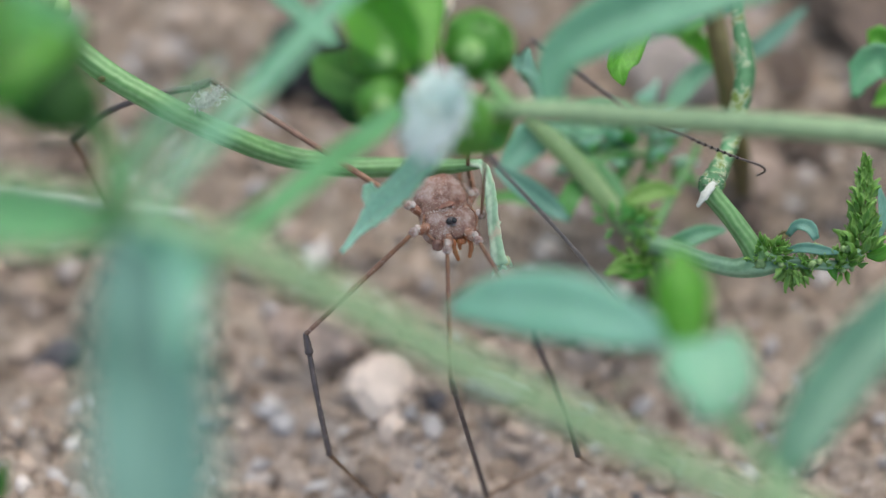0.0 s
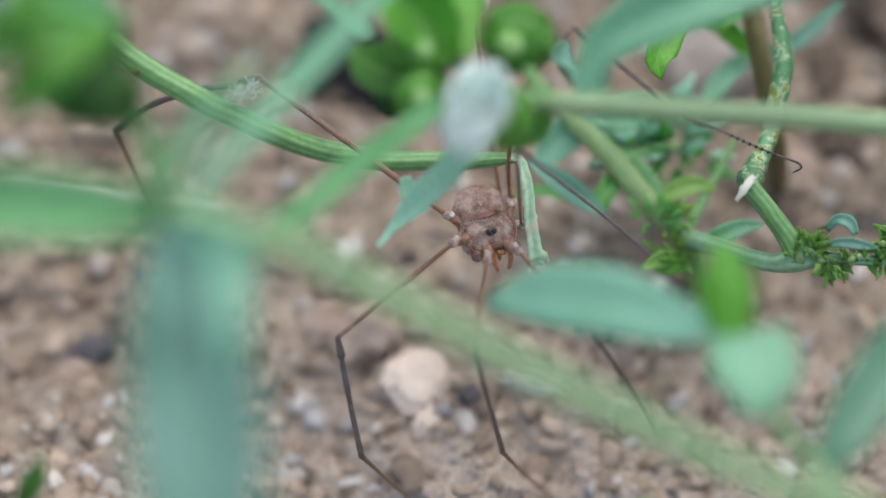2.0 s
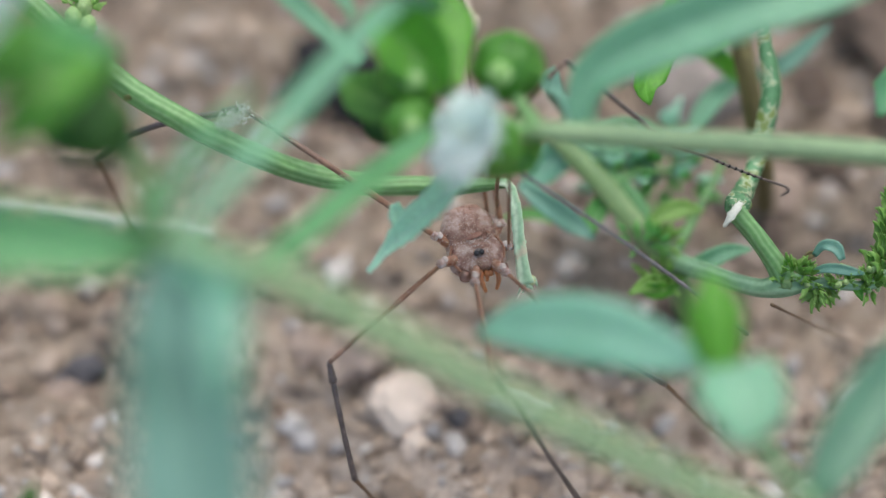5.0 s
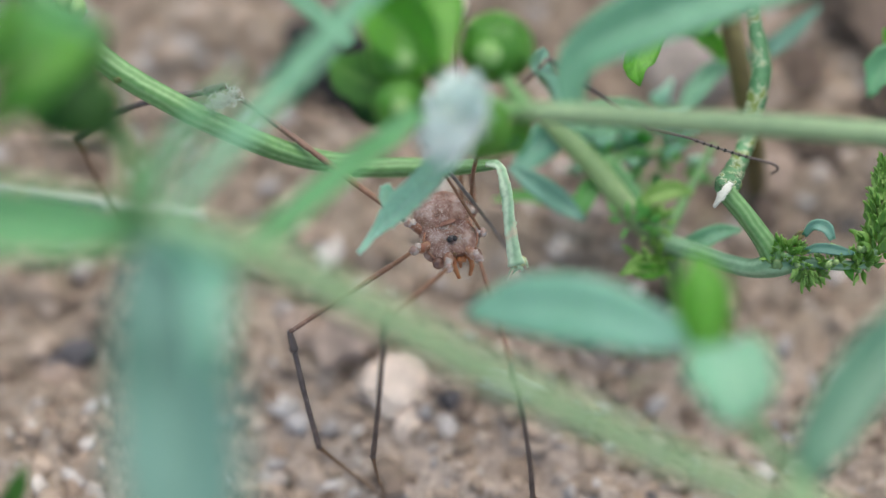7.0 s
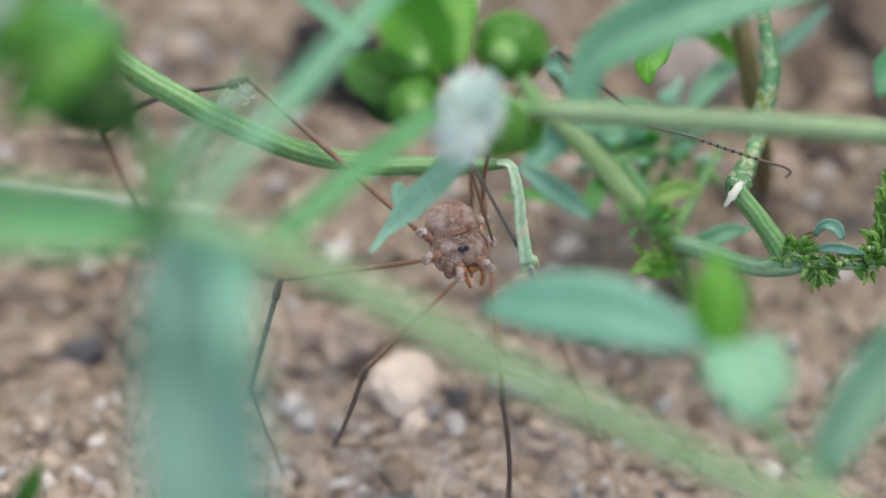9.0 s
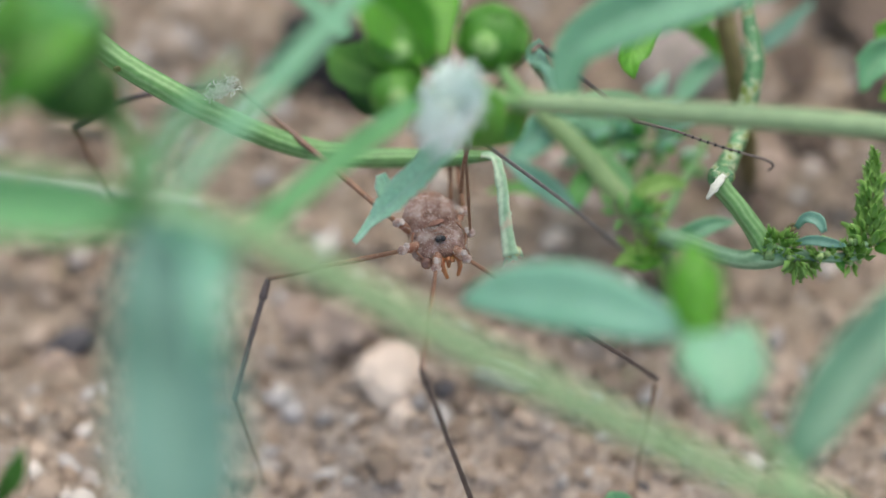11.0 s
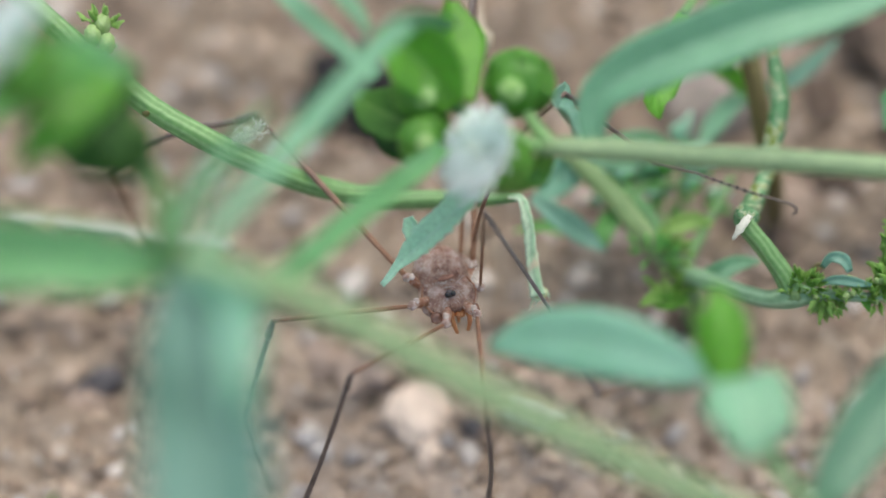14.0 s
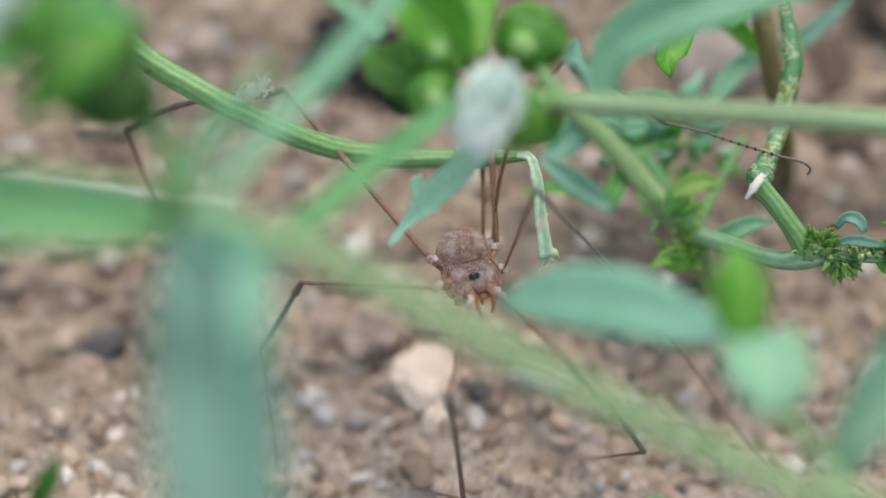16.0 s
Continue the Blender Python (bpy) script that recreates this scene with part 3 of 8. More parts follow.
def head(parent, center, axis, radius, length, open_white, seed, bracts=7):
    """Flower head: pointed green bracts round a small disc; an open one carries many thin white florets round a cream centre."""
    m = Matrix.Translation(center) @ bases(axis)
    rng = random.Random(seed)
    kr, kl, kz = (0.66, 0.42, -0.14) if open_white else (0.88, 0.40, -0.02)
    bm = bmesh.new()
    bmesh.ops.create_uvsphere(bm, u_segments=20, v_segments=12, radius=1)
    for v in bm.verts:
        k = 1 + 0.07 * noise.noise(v.co * 6)
        v.co = Vector((v.co.x * radius * kr * k, v.co.y * radius * kr * k, v.co.z * length * kl * k + length * kz))
    cup = part("flower_head" if open_white else "flower_bud", data("cup", bm, FLORET if open_white else BUD), None, parent, at=m,
               label="open white flower head with thread-like florets" if open_white else "round green flower bud with a pale centre")
    w = radius * 1.3
    tipr, tipz = (0.95, 0.06) if open_white else (0.80, 0.22)
    bm = blade([(0, 0, -0.62 * length), (radius * 0.68, 0, -0.42 * length), (radius * 0.93, 0, -0.08 * length), (radius * tipr, 0, tipz * length)], [w * 0.5, w, w * 0.85, w * 0.06], (1, 0, 0.0), fold=-0.2, rings=10, cross=6, thick=0.0003, seed=seed)
    bract = data("bract", bm, BUD)
    for i in range(bracts):
        ob = new("bract", bract)
        ob.parent = cup
        ob.matrix_basis = Matrix.Rotation(math.tau * i / bracts + rng.uniform(-0.2, 0.2), 4, 'Z') @ Matrix.Scale(rng.uniform(0.85, 1.12), 4)
    if open_white:
        calyx = new("calyx", data("calyx", blob((0, 0, -length * 0.42), (radius * 0.86, radius * 0.86, length * 0.44), rough=0.12, freq=3, level=3), BUD))
        calyx.parent = cup
        calyx["label"] = "rounded green calyx"
    if not open_white:
        disc = new("disc", data("disc", blob((0, 0, length * 0.32), (radius * 0.36, radius * 0.36, length * 0.12), rough=0.2, freq=4, level=3), BUD_DISC))
        disc.parent = cup
        disc["label"] = "pale yellow-green disc"
        return cup
    l0 = radius * 0.86
    bm = blade([(0, 0, 0), (0, 0.06 * l0, 0.5 * l0), (0, -0.08 * l0, l0)], [0.00022, 0.00028, 0.00020], (0, -1, 0), fold=0.2, rings=6, cross=2, thick=0.00010, seed=seed)
    fl = data("floret", bm, FLORET)
    centre = new("centre", data("centre", blob((0, 0, length * 0.24), (radius * 0.36, radius * 0.36, length * 0.14), rough=0.35, freq=5, level=3), CREAM))
    centre.parent = cup
    for i in range(170):
        u = (i + 0.5) / 170
        mm = Matrix.Rotation(i * 2.39996, 4, 'Z') @ Matrix.Translation((radius * (0.10 + 0.52 * math.sqrt(u)), 0, length * (0.22 - 0.10 * u))) @ Matrix.Rotation(0.15 + 1.35 * u ** 0.8 + rng.uniform(-0.25, 0.25), 4, 'Y') @ Matrix.Scale(rng.uniform(0.6, 0.85) + 0.3 * u, 4)
        ob = new("floret", fl)
        ob.parent = cup
        ob.matrix_basis = mm
    return cup


def foreground_weed():
    """Leaning weed close to the lens: long stalk, narrow leaves at a node, a flower head."""
    base = (0.02319, -0.03402, -0.001)
    th = thing("flowering_weed", base, "green flowering weed with a long leaning stalk and narrow leaves", "plant", "weeds over the soil")
    S, Lf = STEM_PALE, LEAF
    part("stem", tube([(-0.01785, -0.01897, 0.04895), (-0.0145, -0.01935, 0.04872), (-0.01003, -0.02065, 0.0479), (-0.0046, -0.02295, 0.04647), (0.00211, -0.02593, 0.0446), (0.01016, -0.02872, 0.04169), (0.01671, -0.03072, 0.03925), (0.02319, -0.03402, 0.03719), base], [0.0009, 0.00092, 0.00092, 0.0009, 0.00088, 0.00084, 0.0008, 0.0009, 0.001], rings=50, ribs=6), S, th, "pale green ribbed leaning stalk")
    part("stem", tube([(-0.01753, -0.01903, 0.04892), (-0.01836, -0.01768, 0.05094), (-0.01893, -0.01315, 0.04748), (-0.02027, -0.01028, 0.04574), (-0.02124, -0.00836, 0.04575)], [0.00075, 0.0006, 0.0006, 0.0008, 0.0012], rings=24), STEM_DEEP, th)
    head(th, (-0.02705, -0.00985, 0.05707), (-0.70, 0.35, 0.62), 0.0026, 0.0042, True, 3, 6)
    # dark and bright blades paint the shaded and lit faces of the bract
    part("leaf", blade([(-0.02024, -0.01108, 0.04759), (-0.02124, -0.01023, 0.04930), (-0.02157, -0.00805, 0.04948), (-0.02096, -0.00504, 0.04899)], [0.0016, 0.0040, 0.0034, 0.0006], (0.30, -0.92, 0.25), fold=0.12, seed=93), LEAF_SHADED_SIDE, th, "bract leaf, its shaded side painted dark green")
    part("leaf", blade([(-0.02157, -0.00703, 0.05070), (-0.02323, -0.00918, 0.05113), (-0.02503, -0.01116, 0.05109), (-0.02713, -0.01268, 0.05016)], [0.0014, 0.0030, 0.0032, 0.0008], (-0.35, -0.3, 0.9), fold=0.2, seed=92), LEAF_BRIGHT, th, "bract leaf, its lit face given a bright green")
    part("leaf", blade([(-0.02250, -0.00669, 0.04914), (-0.02468, -0.00674, 0.05030), (-0.02683, -0.00777, 0.05085), (-0.02945, -0.00931, 0.04990)], [0.0018, 0.0036, 0.0040, 0.0012], (-0.2, -0.2, 0.95), fold=0.2, seed=91), LEAF_YOUNG, th)
    part("leaf", blade([(-0.02101, -0.00475, 0.04800), (-0.02325, -0.00355, 0.04757), (-0.02561, -0.00237, 0.04713), (-0.02749, -0.00180, 0.04749)], [0.0012, 0.0024, 0.0024, 0.0004], (-0.1, -0.3, 0.9), fold=0.2, seed=94), LEAF_GREEN, th)
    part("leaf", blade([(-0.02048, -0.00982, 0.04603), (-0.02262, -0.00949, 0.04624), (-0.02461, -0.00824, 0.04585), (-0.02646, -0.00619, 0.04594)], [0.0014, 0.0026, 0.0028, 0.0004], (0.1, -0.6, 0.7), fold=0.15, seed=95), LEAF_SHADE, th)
    part("leaf", blade([(-0.01785, -0.01903, 0.04892), (-0.02106, -0.01943, 0.04985), (-0.02469, -0.0197, 0.05086), (-0.0292, -0.02011, 0.05178), (-0.03458, -0.02118, 0.05229)], [0.0014, 0.0034, 0.0040, 0.0042, 0.0004], (0.0, -0.35, 0.93), fold=0.3, seed=1), LEAF_GREEN, th)
    part("leaf", blade([(-0.01709, -0.01983, 0.04959), (-0.0162, -0.02381, 0.05065), (-0.01519, -0.02946, 0.05183), (-0.01444, -0.0354, 0.05284), (-0.01382, -0.04066, 0.05309), (-0.01333, -0.04486, 0.05282)], [0.0018, 0.0042, 0.0062, 0.0064, 0.0056, 0.0006], (0.1, -0.8, 0.6), fold=0.28, rings=30, seed=2), LEAF_DUSK, th, "broad blue-green drooping leaf")
    part("leaf", blade([(-0.01648, -0.02020, 0.05017), (-0.01351, -0.02436, 0.05405), (-0.01284, -0.02819, 0.05520), (-0.01316, -0.03194, 0.05405)], [0.0010, 0.0022, 0.0022, 0.0004], (-0.2, -0.5, 0.8), fold=0.2, seed=3), LEAF_PALE, th, "pale blue-green narrow leaf")
    part("leaf", blade([(-0.01648, -0.01889, 0.049), (-0.01508, -0.01631, 0.04944), (-0.01269, -0.01271, 0.04933), (-0.01019, -0.00782, 0.04767), (-0.00766, -0.00356, 0.04679), (-0.00523, 0.00115, 0.04502), (-0.00338, 0.00432, 0.04229), (-0.0018, 0.00563, 0.03957)], [0.0008, 0.0012, 0.0014, 0.0015, 0.0015, 0.0015, 0.0014, 0.0010], (-0.25, -0.75, 0.6), fold=0.25, rings=36, seed=4), LEAF_SILK, th)
    part("leaf", blade([(-0.01737, -0.01903, 0.04892), (-0.01766, -0.01658, 0.04927), (-0.01691, -0.01438, 0.04946), (-0.01481, -0.01147, 0.05011), (-0.0127, -0.00821, 0.04978)], [0.0009, 0.0014, 0.0015, 0.0011, 0.0003], (0.2, -0.5, 0.8), fold=0.25, seed=5), Lf, th)
    part("leaf", blade([(-0.01717, -0.01863, 0.04799), (-0.01568, -0.01781, 0.04732), (-0.0135, -0.01852, 0.0457), (-0.01153, -0.01526, 0.04302)], [0.001, 0.002, 0.002, 0.0004], (0, -0.4, 0.9), fold=0.2, seed=6), Lf, th)
    return th


foreground_weed()


def flowering_branch():
    """Branch across the top: stalk running in from the side, white flower head, buds and leaves at its end."""
    base = (0.04727, -0.0039, -0.001)
    th = thing("flowering_weed", base, "green weed with a white flower head and round buds", "plant", "weeds over the soil")
    part("stem", tube([(0.00428, -0.00063, 0.03447), (0.00797, -0.00069, 0.03444), (0.0135, -0.00103, 0.03422), (0.01915, -0.00074, 0.03322), (0.02472, -0.00106, 0.03303), (0.03121, -0.00093, 0.03193), (0.0398, -0.00169, 0.03145), (0.04727, -0.0039, 0.03007), base], [0.00062, 0.00078, 0.00078, 0.00078, 0.0008, 0.0008, 0.0008, 0.0009, 0.001], rings=50, ribs=6), STEM_LIGHT, th, "pale green ribbed stalk")
    head(th, (0.00043, -0.00171, 0.03493), (-0.72, -0.10, 0.68), 0.0024, 0.0040, True, 5, 8)
    head(th, (0.00255, 0.00378, 0.03541), (-0.35, -0.78, 0.62), 0.0025, 0.0040, False, 6)
    head(th, (-0.00393, 0.00275, 0.03592), (0.30, -0.75, 0.60), 0.0021, 0.0032, False, 7)
    head(th, (-0.00385, 0.00016, 0.03431), (0.2, -0.75, 0.62), 0.0018, 0.0030, False, 8)
    part("leaf", blade([(0.00778, -0.00063, 0.03447), (0.00739, 0.00064, 0.03586), (0.0081, 0.0019, 0.03724), (0.0106, 0.0027, 0.03891), (0.01398, 0.00332, 0.04048), (0.01821, 0.00408, 0.04213), (0.02289, 0.005, 0.04271), (0.0288, 0.0058, 0.0440)], [0.0013, 0.0020, 0.0028, 0.0037, 0.0041, 0.0041, 0.0035, 0.0005], (-0.1, -0.5, 0.85), fold=0.2, rings=30, seed=11), LEAF_SILK, th, "long arching narrow leaf")
    part("leaf", blade([(-0.00235, -0.00121, 0.03529), (-0.00449, -0.0039, 0.03597), (-0.0072, -0.00797, 0.03814), (-0.01039, -0.01321, 0.04076), (-0.01278, -0.01721, 0.04298), (-0.01392, -0.02022, 0.04346)], [0.0012, 0.0016, 0.0017, 0.0018, 0.0018, 0.0004], (-0.3, -0.6, 0.75), fold=0.25, rings=30, seed=12), LEAF_GREEN, th, "long narrow arching leaf")
    part("leaf", blade([(-0.00182, 0.00215, 0.03503), (-0.0031, 0.00344, 0.03702), (-0.00491, 0.00424, 0.03869), (-0.0067, 0.00471, 0.04017)], [0.0012, 0.0040, 0.0044, 0.0006], (0.2, -0.6, 0.7), fold=0.3, seed=13), LEAF_BRIGHT, th, "bright green leaf")
    # leaves in the hollow below the buds, shade painted in by LEAF_SHADE
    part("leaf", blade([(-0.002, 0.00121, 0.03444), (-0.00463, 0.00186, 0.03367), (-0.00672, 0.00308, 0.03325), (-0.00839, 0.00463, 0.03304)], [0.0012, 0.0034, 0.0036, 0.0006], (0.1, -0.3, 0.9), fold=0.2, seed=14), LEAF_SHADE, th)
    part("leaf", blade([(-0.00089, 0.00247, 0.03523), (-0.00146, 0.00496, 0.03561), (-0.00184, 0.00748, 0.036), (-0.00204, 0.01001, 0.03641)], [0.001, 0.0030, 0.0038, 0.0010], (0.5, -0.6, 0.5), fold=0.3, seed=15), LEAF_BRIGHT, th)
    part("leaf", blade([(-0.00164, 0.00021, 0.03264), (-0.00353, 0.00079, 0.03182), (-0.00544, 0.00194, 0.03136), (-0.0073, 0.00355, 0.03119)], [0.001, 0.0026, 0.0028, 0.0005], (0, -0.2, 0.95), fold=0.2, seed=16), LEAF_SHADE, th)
    part("leaf", blade([(0.00449, -0.00036, 0.03346), (0.00358, -0.00058, 0.03215), (0.00302, -0.00137, 0.03165), (0.00248, -0.00144, 0.03043)], [0.0014, 0.0026, 0.0022, 0.0004], (0.4, -0.8, 0.4), fold=0.2, seed=17), BUD, th)
    part("leaf", blade([(0.00172, -0.00026, 0.03234), (0.00023, -0.0004, 0.0299), (-0.00188, -0.00066, 0.0262), (-0.00405, -0.0013, 0.02344), (-0.00543, -0.00199, 0.02207), (-0.00677, -0.00319, 0.02096)], [0.0010, 0.0020, 0.0021, 0.0019, 0.0008, 0.0004], (-0.25, -0.35, 0.9), fold=0.3, rings=40, tooth=0.12, seed=18), LEAF_SHEEN, th, "green leaf with a narrow tip, sheen painted pale")
    part("leaf", blade([(-0.00367, -0.00122, 0.02302), (-0.00422, -0.00034, 0.0231), (-0.00454, 0.00034, 0.02329), (-0.00477, 0.0009, 0.02364)], [0.0014, 0.0014, 0.0013, 0.0008], (-0.5, -0.5, 0.6), fold=0.45, tooth=0.15, seed=19), LEAF_SHEEN, th, "curled leaf lobe, sheen painted pale")
    part("stem", tube([(0.00483, -0.00063, 0.03447), (0.00356, 0.00137, 0.03454), (0.00284, 0.00322, 0.03452)], [0.0006, 0.00045, 0.0005], rings=12), STEM, th)
    part("stem", tube([(0.00428, -0.00078, 0.03438), (0.0006, 0.0015, 0.03404), (-0.00258, 0.00322, 0.03452)], [0.0005, 0.00045, 0.0005], rings=12), STEM, th)
    part("stem", tube([(0.00208, 0.00058, 0.03405), (-0.00052, 0.00145, 0.03283), (-0.00297, 0.00142, 0.03222)], [0.00045, 0.00045, 0.0005], rings=12), STEM, th)
    part("leaf", blade([(0.00661, 0.00142, 0.03222), (0.00635, 0.00414, 0.03038), (0.00565, 0.00629, 0.02936), (0.0061, 0.0088, 0.02857)], [0.001, 0.0022, 0.0024, 0.0005], (0.5, -0.4, 0.7), fold=0.2, seed=20), LEAF_BLUE, th)
    return th


flowering_branch()


def curved_stalk():
    """Ribbed stalk sweeping across behind the flower, with capsules, grey fuzz and a dead end."""
    base = (-0.04793, 0.01836, -0.001)
    th = thing("weed_stalk", base, "ribbed green weed stalk curving over the ground", "plant", "weeds over the soil")
    part("stem", tube([base, (-0.04793, 0.01836, 0.03101), (-0.04315, 0.01971, 0.03186), (-0.03758, 0.0187, 0.03122), (-0.0328, 0.01576, 0.02939), (-0.02942, 0.0133, 0.02785), (-0.02663, 0.01127, 0.02658), (-0.02345, 0.00908, 0.02521), (-0.01931, 0.00728, 0.02362), (-0.01546, 0.00661, 0.02131), (-0.01157, 0.00661, 0.01872), (-0.00713, 0.00648, 0.01746), (-0.00221, 0.0063, 0.01758), (0.00065, 0.00581, 0.01845), (0.003, 0.00539, 0.01937)], [0.0009, 0.0009, 0.00085, 0.00085, 0.00085, 0.00085, 0.00086, 0.00088, 0.00088, 0.00086, 0.00082, 0.00078, 0.0007, 0.0006, 0.00035], rings=90, sides=30, ribs=6, rib_depth=0.04), STEM, th, "ribbed green stalk")
    part("dead_stalk", tube([(0.00219, 0.00539, 0.01937), (0.00315, 0.00485, 0.01974), (0.00362, 0.00309, 0.01911), (0.00386, 0.00121, 0.01794), (0.00415, -0.0005, 0.01687), (0.00435, -0.00128, 0.01638)], [0.0002, 0.00032, 0.00038, 0.00041, 0.00045, 0.00056], rings=34, sides=16, ribs=3, rib_depth=0.22, wobble=0.10, seed=3), STEM_DRY, th, "withered pale stalk with a torn end")
    part("node", blob((0.00446, -0.00112, 0.01648), (0.00055, 0.00040, 0.00042), (0, 0, 20), 0.45, 3.0, 21), STRAW_GREEN, th, "yellowish swollen node at the torn end")
    part("node", blob((0.00386, 0.00121, 0.01794), (0.00047, 0.00030, 0.00030), (0, 0, 10), 0.3, 3.0, 22), STEM_DRY, th)
    part("fibre", tube([(0.00427, -0.00118, 0.01644), (0.00402, -0.00176, 0.01631), (0.00365, -0.00243, 0.01625)], [0.0001, 0.00007, 0.00003], rings=8, sides=6), STRAW, th)
    rng = random.Random(4)
    torn = data("shred", blade([(0, 0, 0), (0, 0.0001, 0.0004), (0, 0, 0.0008)], [0.0004, 0.0003, 0.00005], (0, -1, 0), rings=5, cross=2), STEM_DRY)
    for i in range(7):
        p = Vector((0.00439, -0.00118, 0.01644)) + Vector((rng.uniform(-0.0005, 0.0005), rng.uniform(-0.0004, 0.0004), rng.uniform(-0.0002, 0.0003)))
        part("shred", torn, None, th, at=Matrix.Translation(p) @ bases((rng.uniform(-0.7, 0.7), rng.uniform(-0.5, 0.5), -1)))
    thread = data("fuzz", tube([(0, 0, 0), (0.0002, 0.0001, 0.0005), (0, 0, 0.001)], [0.00007, 0.0001, 0.00006], rings=5, sides=5), FUZZ)
    a, b = Vector((-0.01730, 0.00694, 0.02423)), Vector((-0.0156, 0.0082, 0.02419))
    for i in range(300):
        u = rng.random()
        p = a.lerp(b, u) + Vector((rng.gauss(0, 0.00024), rng.gauss(0, 0.00024), rng.gauss(0, 0.00018 + 0.00014 * u)))
        part("fuzz", thread, None, th, at=Matrix.Translation(p) @ bases((rng.gauss(0.4, 1), rng.gauss(0, 1), rng.gauss(0.3, 1))) @ Matrix.Scale(rng.uniform(0.18, 0.45), 4))
    caps = data("capsule", blob((0, 0, 0), (0.00058, 0.00058, 0.00085), rough=0.16, freq=3.0, level=3), CAPSULE)
    CAPS = (((-0.0276, 0.01304, 0.02851), (-0.15, 0.5, 1)), ((-0.02654, 0.01241, 0.02835), (0.15, 0.5, 0.9)), ((-0.02696, 0.01402, 0.02853), (0.1, 0.6, 1)), ((-0.02915, 0.01154, 0.02781), (-0.6, -0.3, -0.5)), ((-0.0284, 0.01066, 0.02726), (-0.4, -0.4, -0.8)))
    for p, ax in CAPS:
        part("capsule", caps, None, th, "small yellow-green seed capsule", at=Matrix.Translation(p) @ bases(ax))
    small_leaves(th, (-0.02712, 0.01419, 0.02864), (0.0009, 0.0005, 0.0004), 20, 0.0010, LEAF_TUFT, 31, axis=(-0.1, 0.9, 0.7))
    small_leaves(th, (-0.02624, 0.01243, 0.02754), (0.0005, 0.0005, 0.0004), 5, 0.0012, LEAF_PALE, 33, axis=(0.9, -0.2, 0.4))
    small_leaves(th, (-0.02932, 0.01152, 0.02744), (0.0008, 0.0008, 0.0006), 9, 0.0009, CAPSULE, 32)
    part("bud_scar", blob((-0.02376, 0.00821, 0.02573), (0.0003, 0.0002, 0.0003), rough=0.3, level=2), STEM_BROWN, th, "dark scar on the stalk")
    return th


curved_stalk()


def broken_weed():
    """Low weed with a snapped mottled stalk and a leafy bud spike."""
    base = (0.01774, 0.00588, 0.0)
    th = thing("broken_weed", base, "low green weed with a snapped mottled stalk and bud spike", "plant", "weeds over the soil")
    part("stem", tube([base, (0.0162, 0.00372, 0.00771), (0.01548, 0.00481, 0.00957), (0.01294, 0.00696, 0.01092), (0.01046, 0.01021, 0.01177), (0.00816, 0.01276, 0.01218), (0.0067, 0.01461, 0.01216)], [0.0010, 0.0010, 0.0010, 0.0009, 0.0009, 0.0008, 0.0006], rings=30), STEM_RED, th, "reddish-green base stalk")
    part("stem", tube([(0.01565, 0.00455, 0.01), (0.01722, 0.00222, 0.01267), (0.01943, 0.00021, 0.01436), (0.02129, -0.00093, 0.01542), (0.02279, -0.00125, 0.0164), (0.0248, -0.00114, 0.01646), (0.02681, -0.00125, 0.0164), (0.02882, -0.00125, 0.0164), (0.03003, -0.00043, 0.01691)], [0.0008, 0.0007, 0.00066, 0.0007, 0.0009, 0.0005, 0.0004, 0.0004, 0.0003], rings=44, ribs=5, rib_depth=0.03), STEM_MINT, th, "pale green side stem")
    part("node", blob((0.02272, -0.00151, 0.01683), (0.00062, 0.0005, 0.0005), rough=0.3, seed=6), STEM_RED, th, "brownish swollen stem node")
    part("stem", tube([(0.02287, -0.00111, 0.01649), (0.02196, 8e-05, 0.01747), (0.02072, 0.00135, 0.01861), (0.01917, 0.00277, 0.01974)], [0.0009, 0.00075, 0.0007, 0.0007], rings=26, sides=24, ribs=5, rib_depth=0.04), STEM, th, "snapped green stalk")
    part("broken_end", blade([(0.01945, 0.00284, 0.02072), (0.01903, 0.00229, 0.02062), (0.01860, 0.00178, 0.02030), (0.01826, 0.00141, 0.01984)], [0.0004, 0.0006, 0.00052, 0.0002], (-0.55, -0.55, 0.62), fold=0.2, thick=0.0003, rings=14, tooth=0.3, seed=2), PULP, th, "whitish torn fibre at the break")
    part("node", blob((0.01945, 0.00352, 0.01958), (0.00092, 0.00085, 0.00075), (0, 0, 30), 0.35, 2.5, 12), STEM_MOTTLED, th, "scarred swollen node above the break")
    part("hanging_stalk", tube([(0.01922, 0.00342, 0.01955), (0.01995, 0.00519, 0.01839), (0.02094, 0.00768, 0.01779), (0.02161, 0.00997, 0.01832), (0.02221, 0.01235, 0.01981), (0.02225, 0.01406, 0.02087), (0.02185, 0.01576, 0.02194), (0.02153, 0.01814, 0.02343), (0.02123, 0.02236, 0.02582), (0.02077, 0.02727, 0.02866)], [0.00085, 0.00078, 0.00064, 0.00074, 0.00078, 0.00074, 0.00056, 0.00052, 0.00056, 0.0006], rings=70, sides=18, ribs=4, rib_depth=0.06, wobble=0.05, seed=6), STEM_MOTTLED, th, "mottled decaying green and whitish stalk")
    tip = Vector((0.03044, 0.00538, 0.02054)) - Vector((0.03003, -0.00067, 0.01676))
    root = Vector((0.03003, -0.00067, 0.01676))
    rng = random.Random(9)
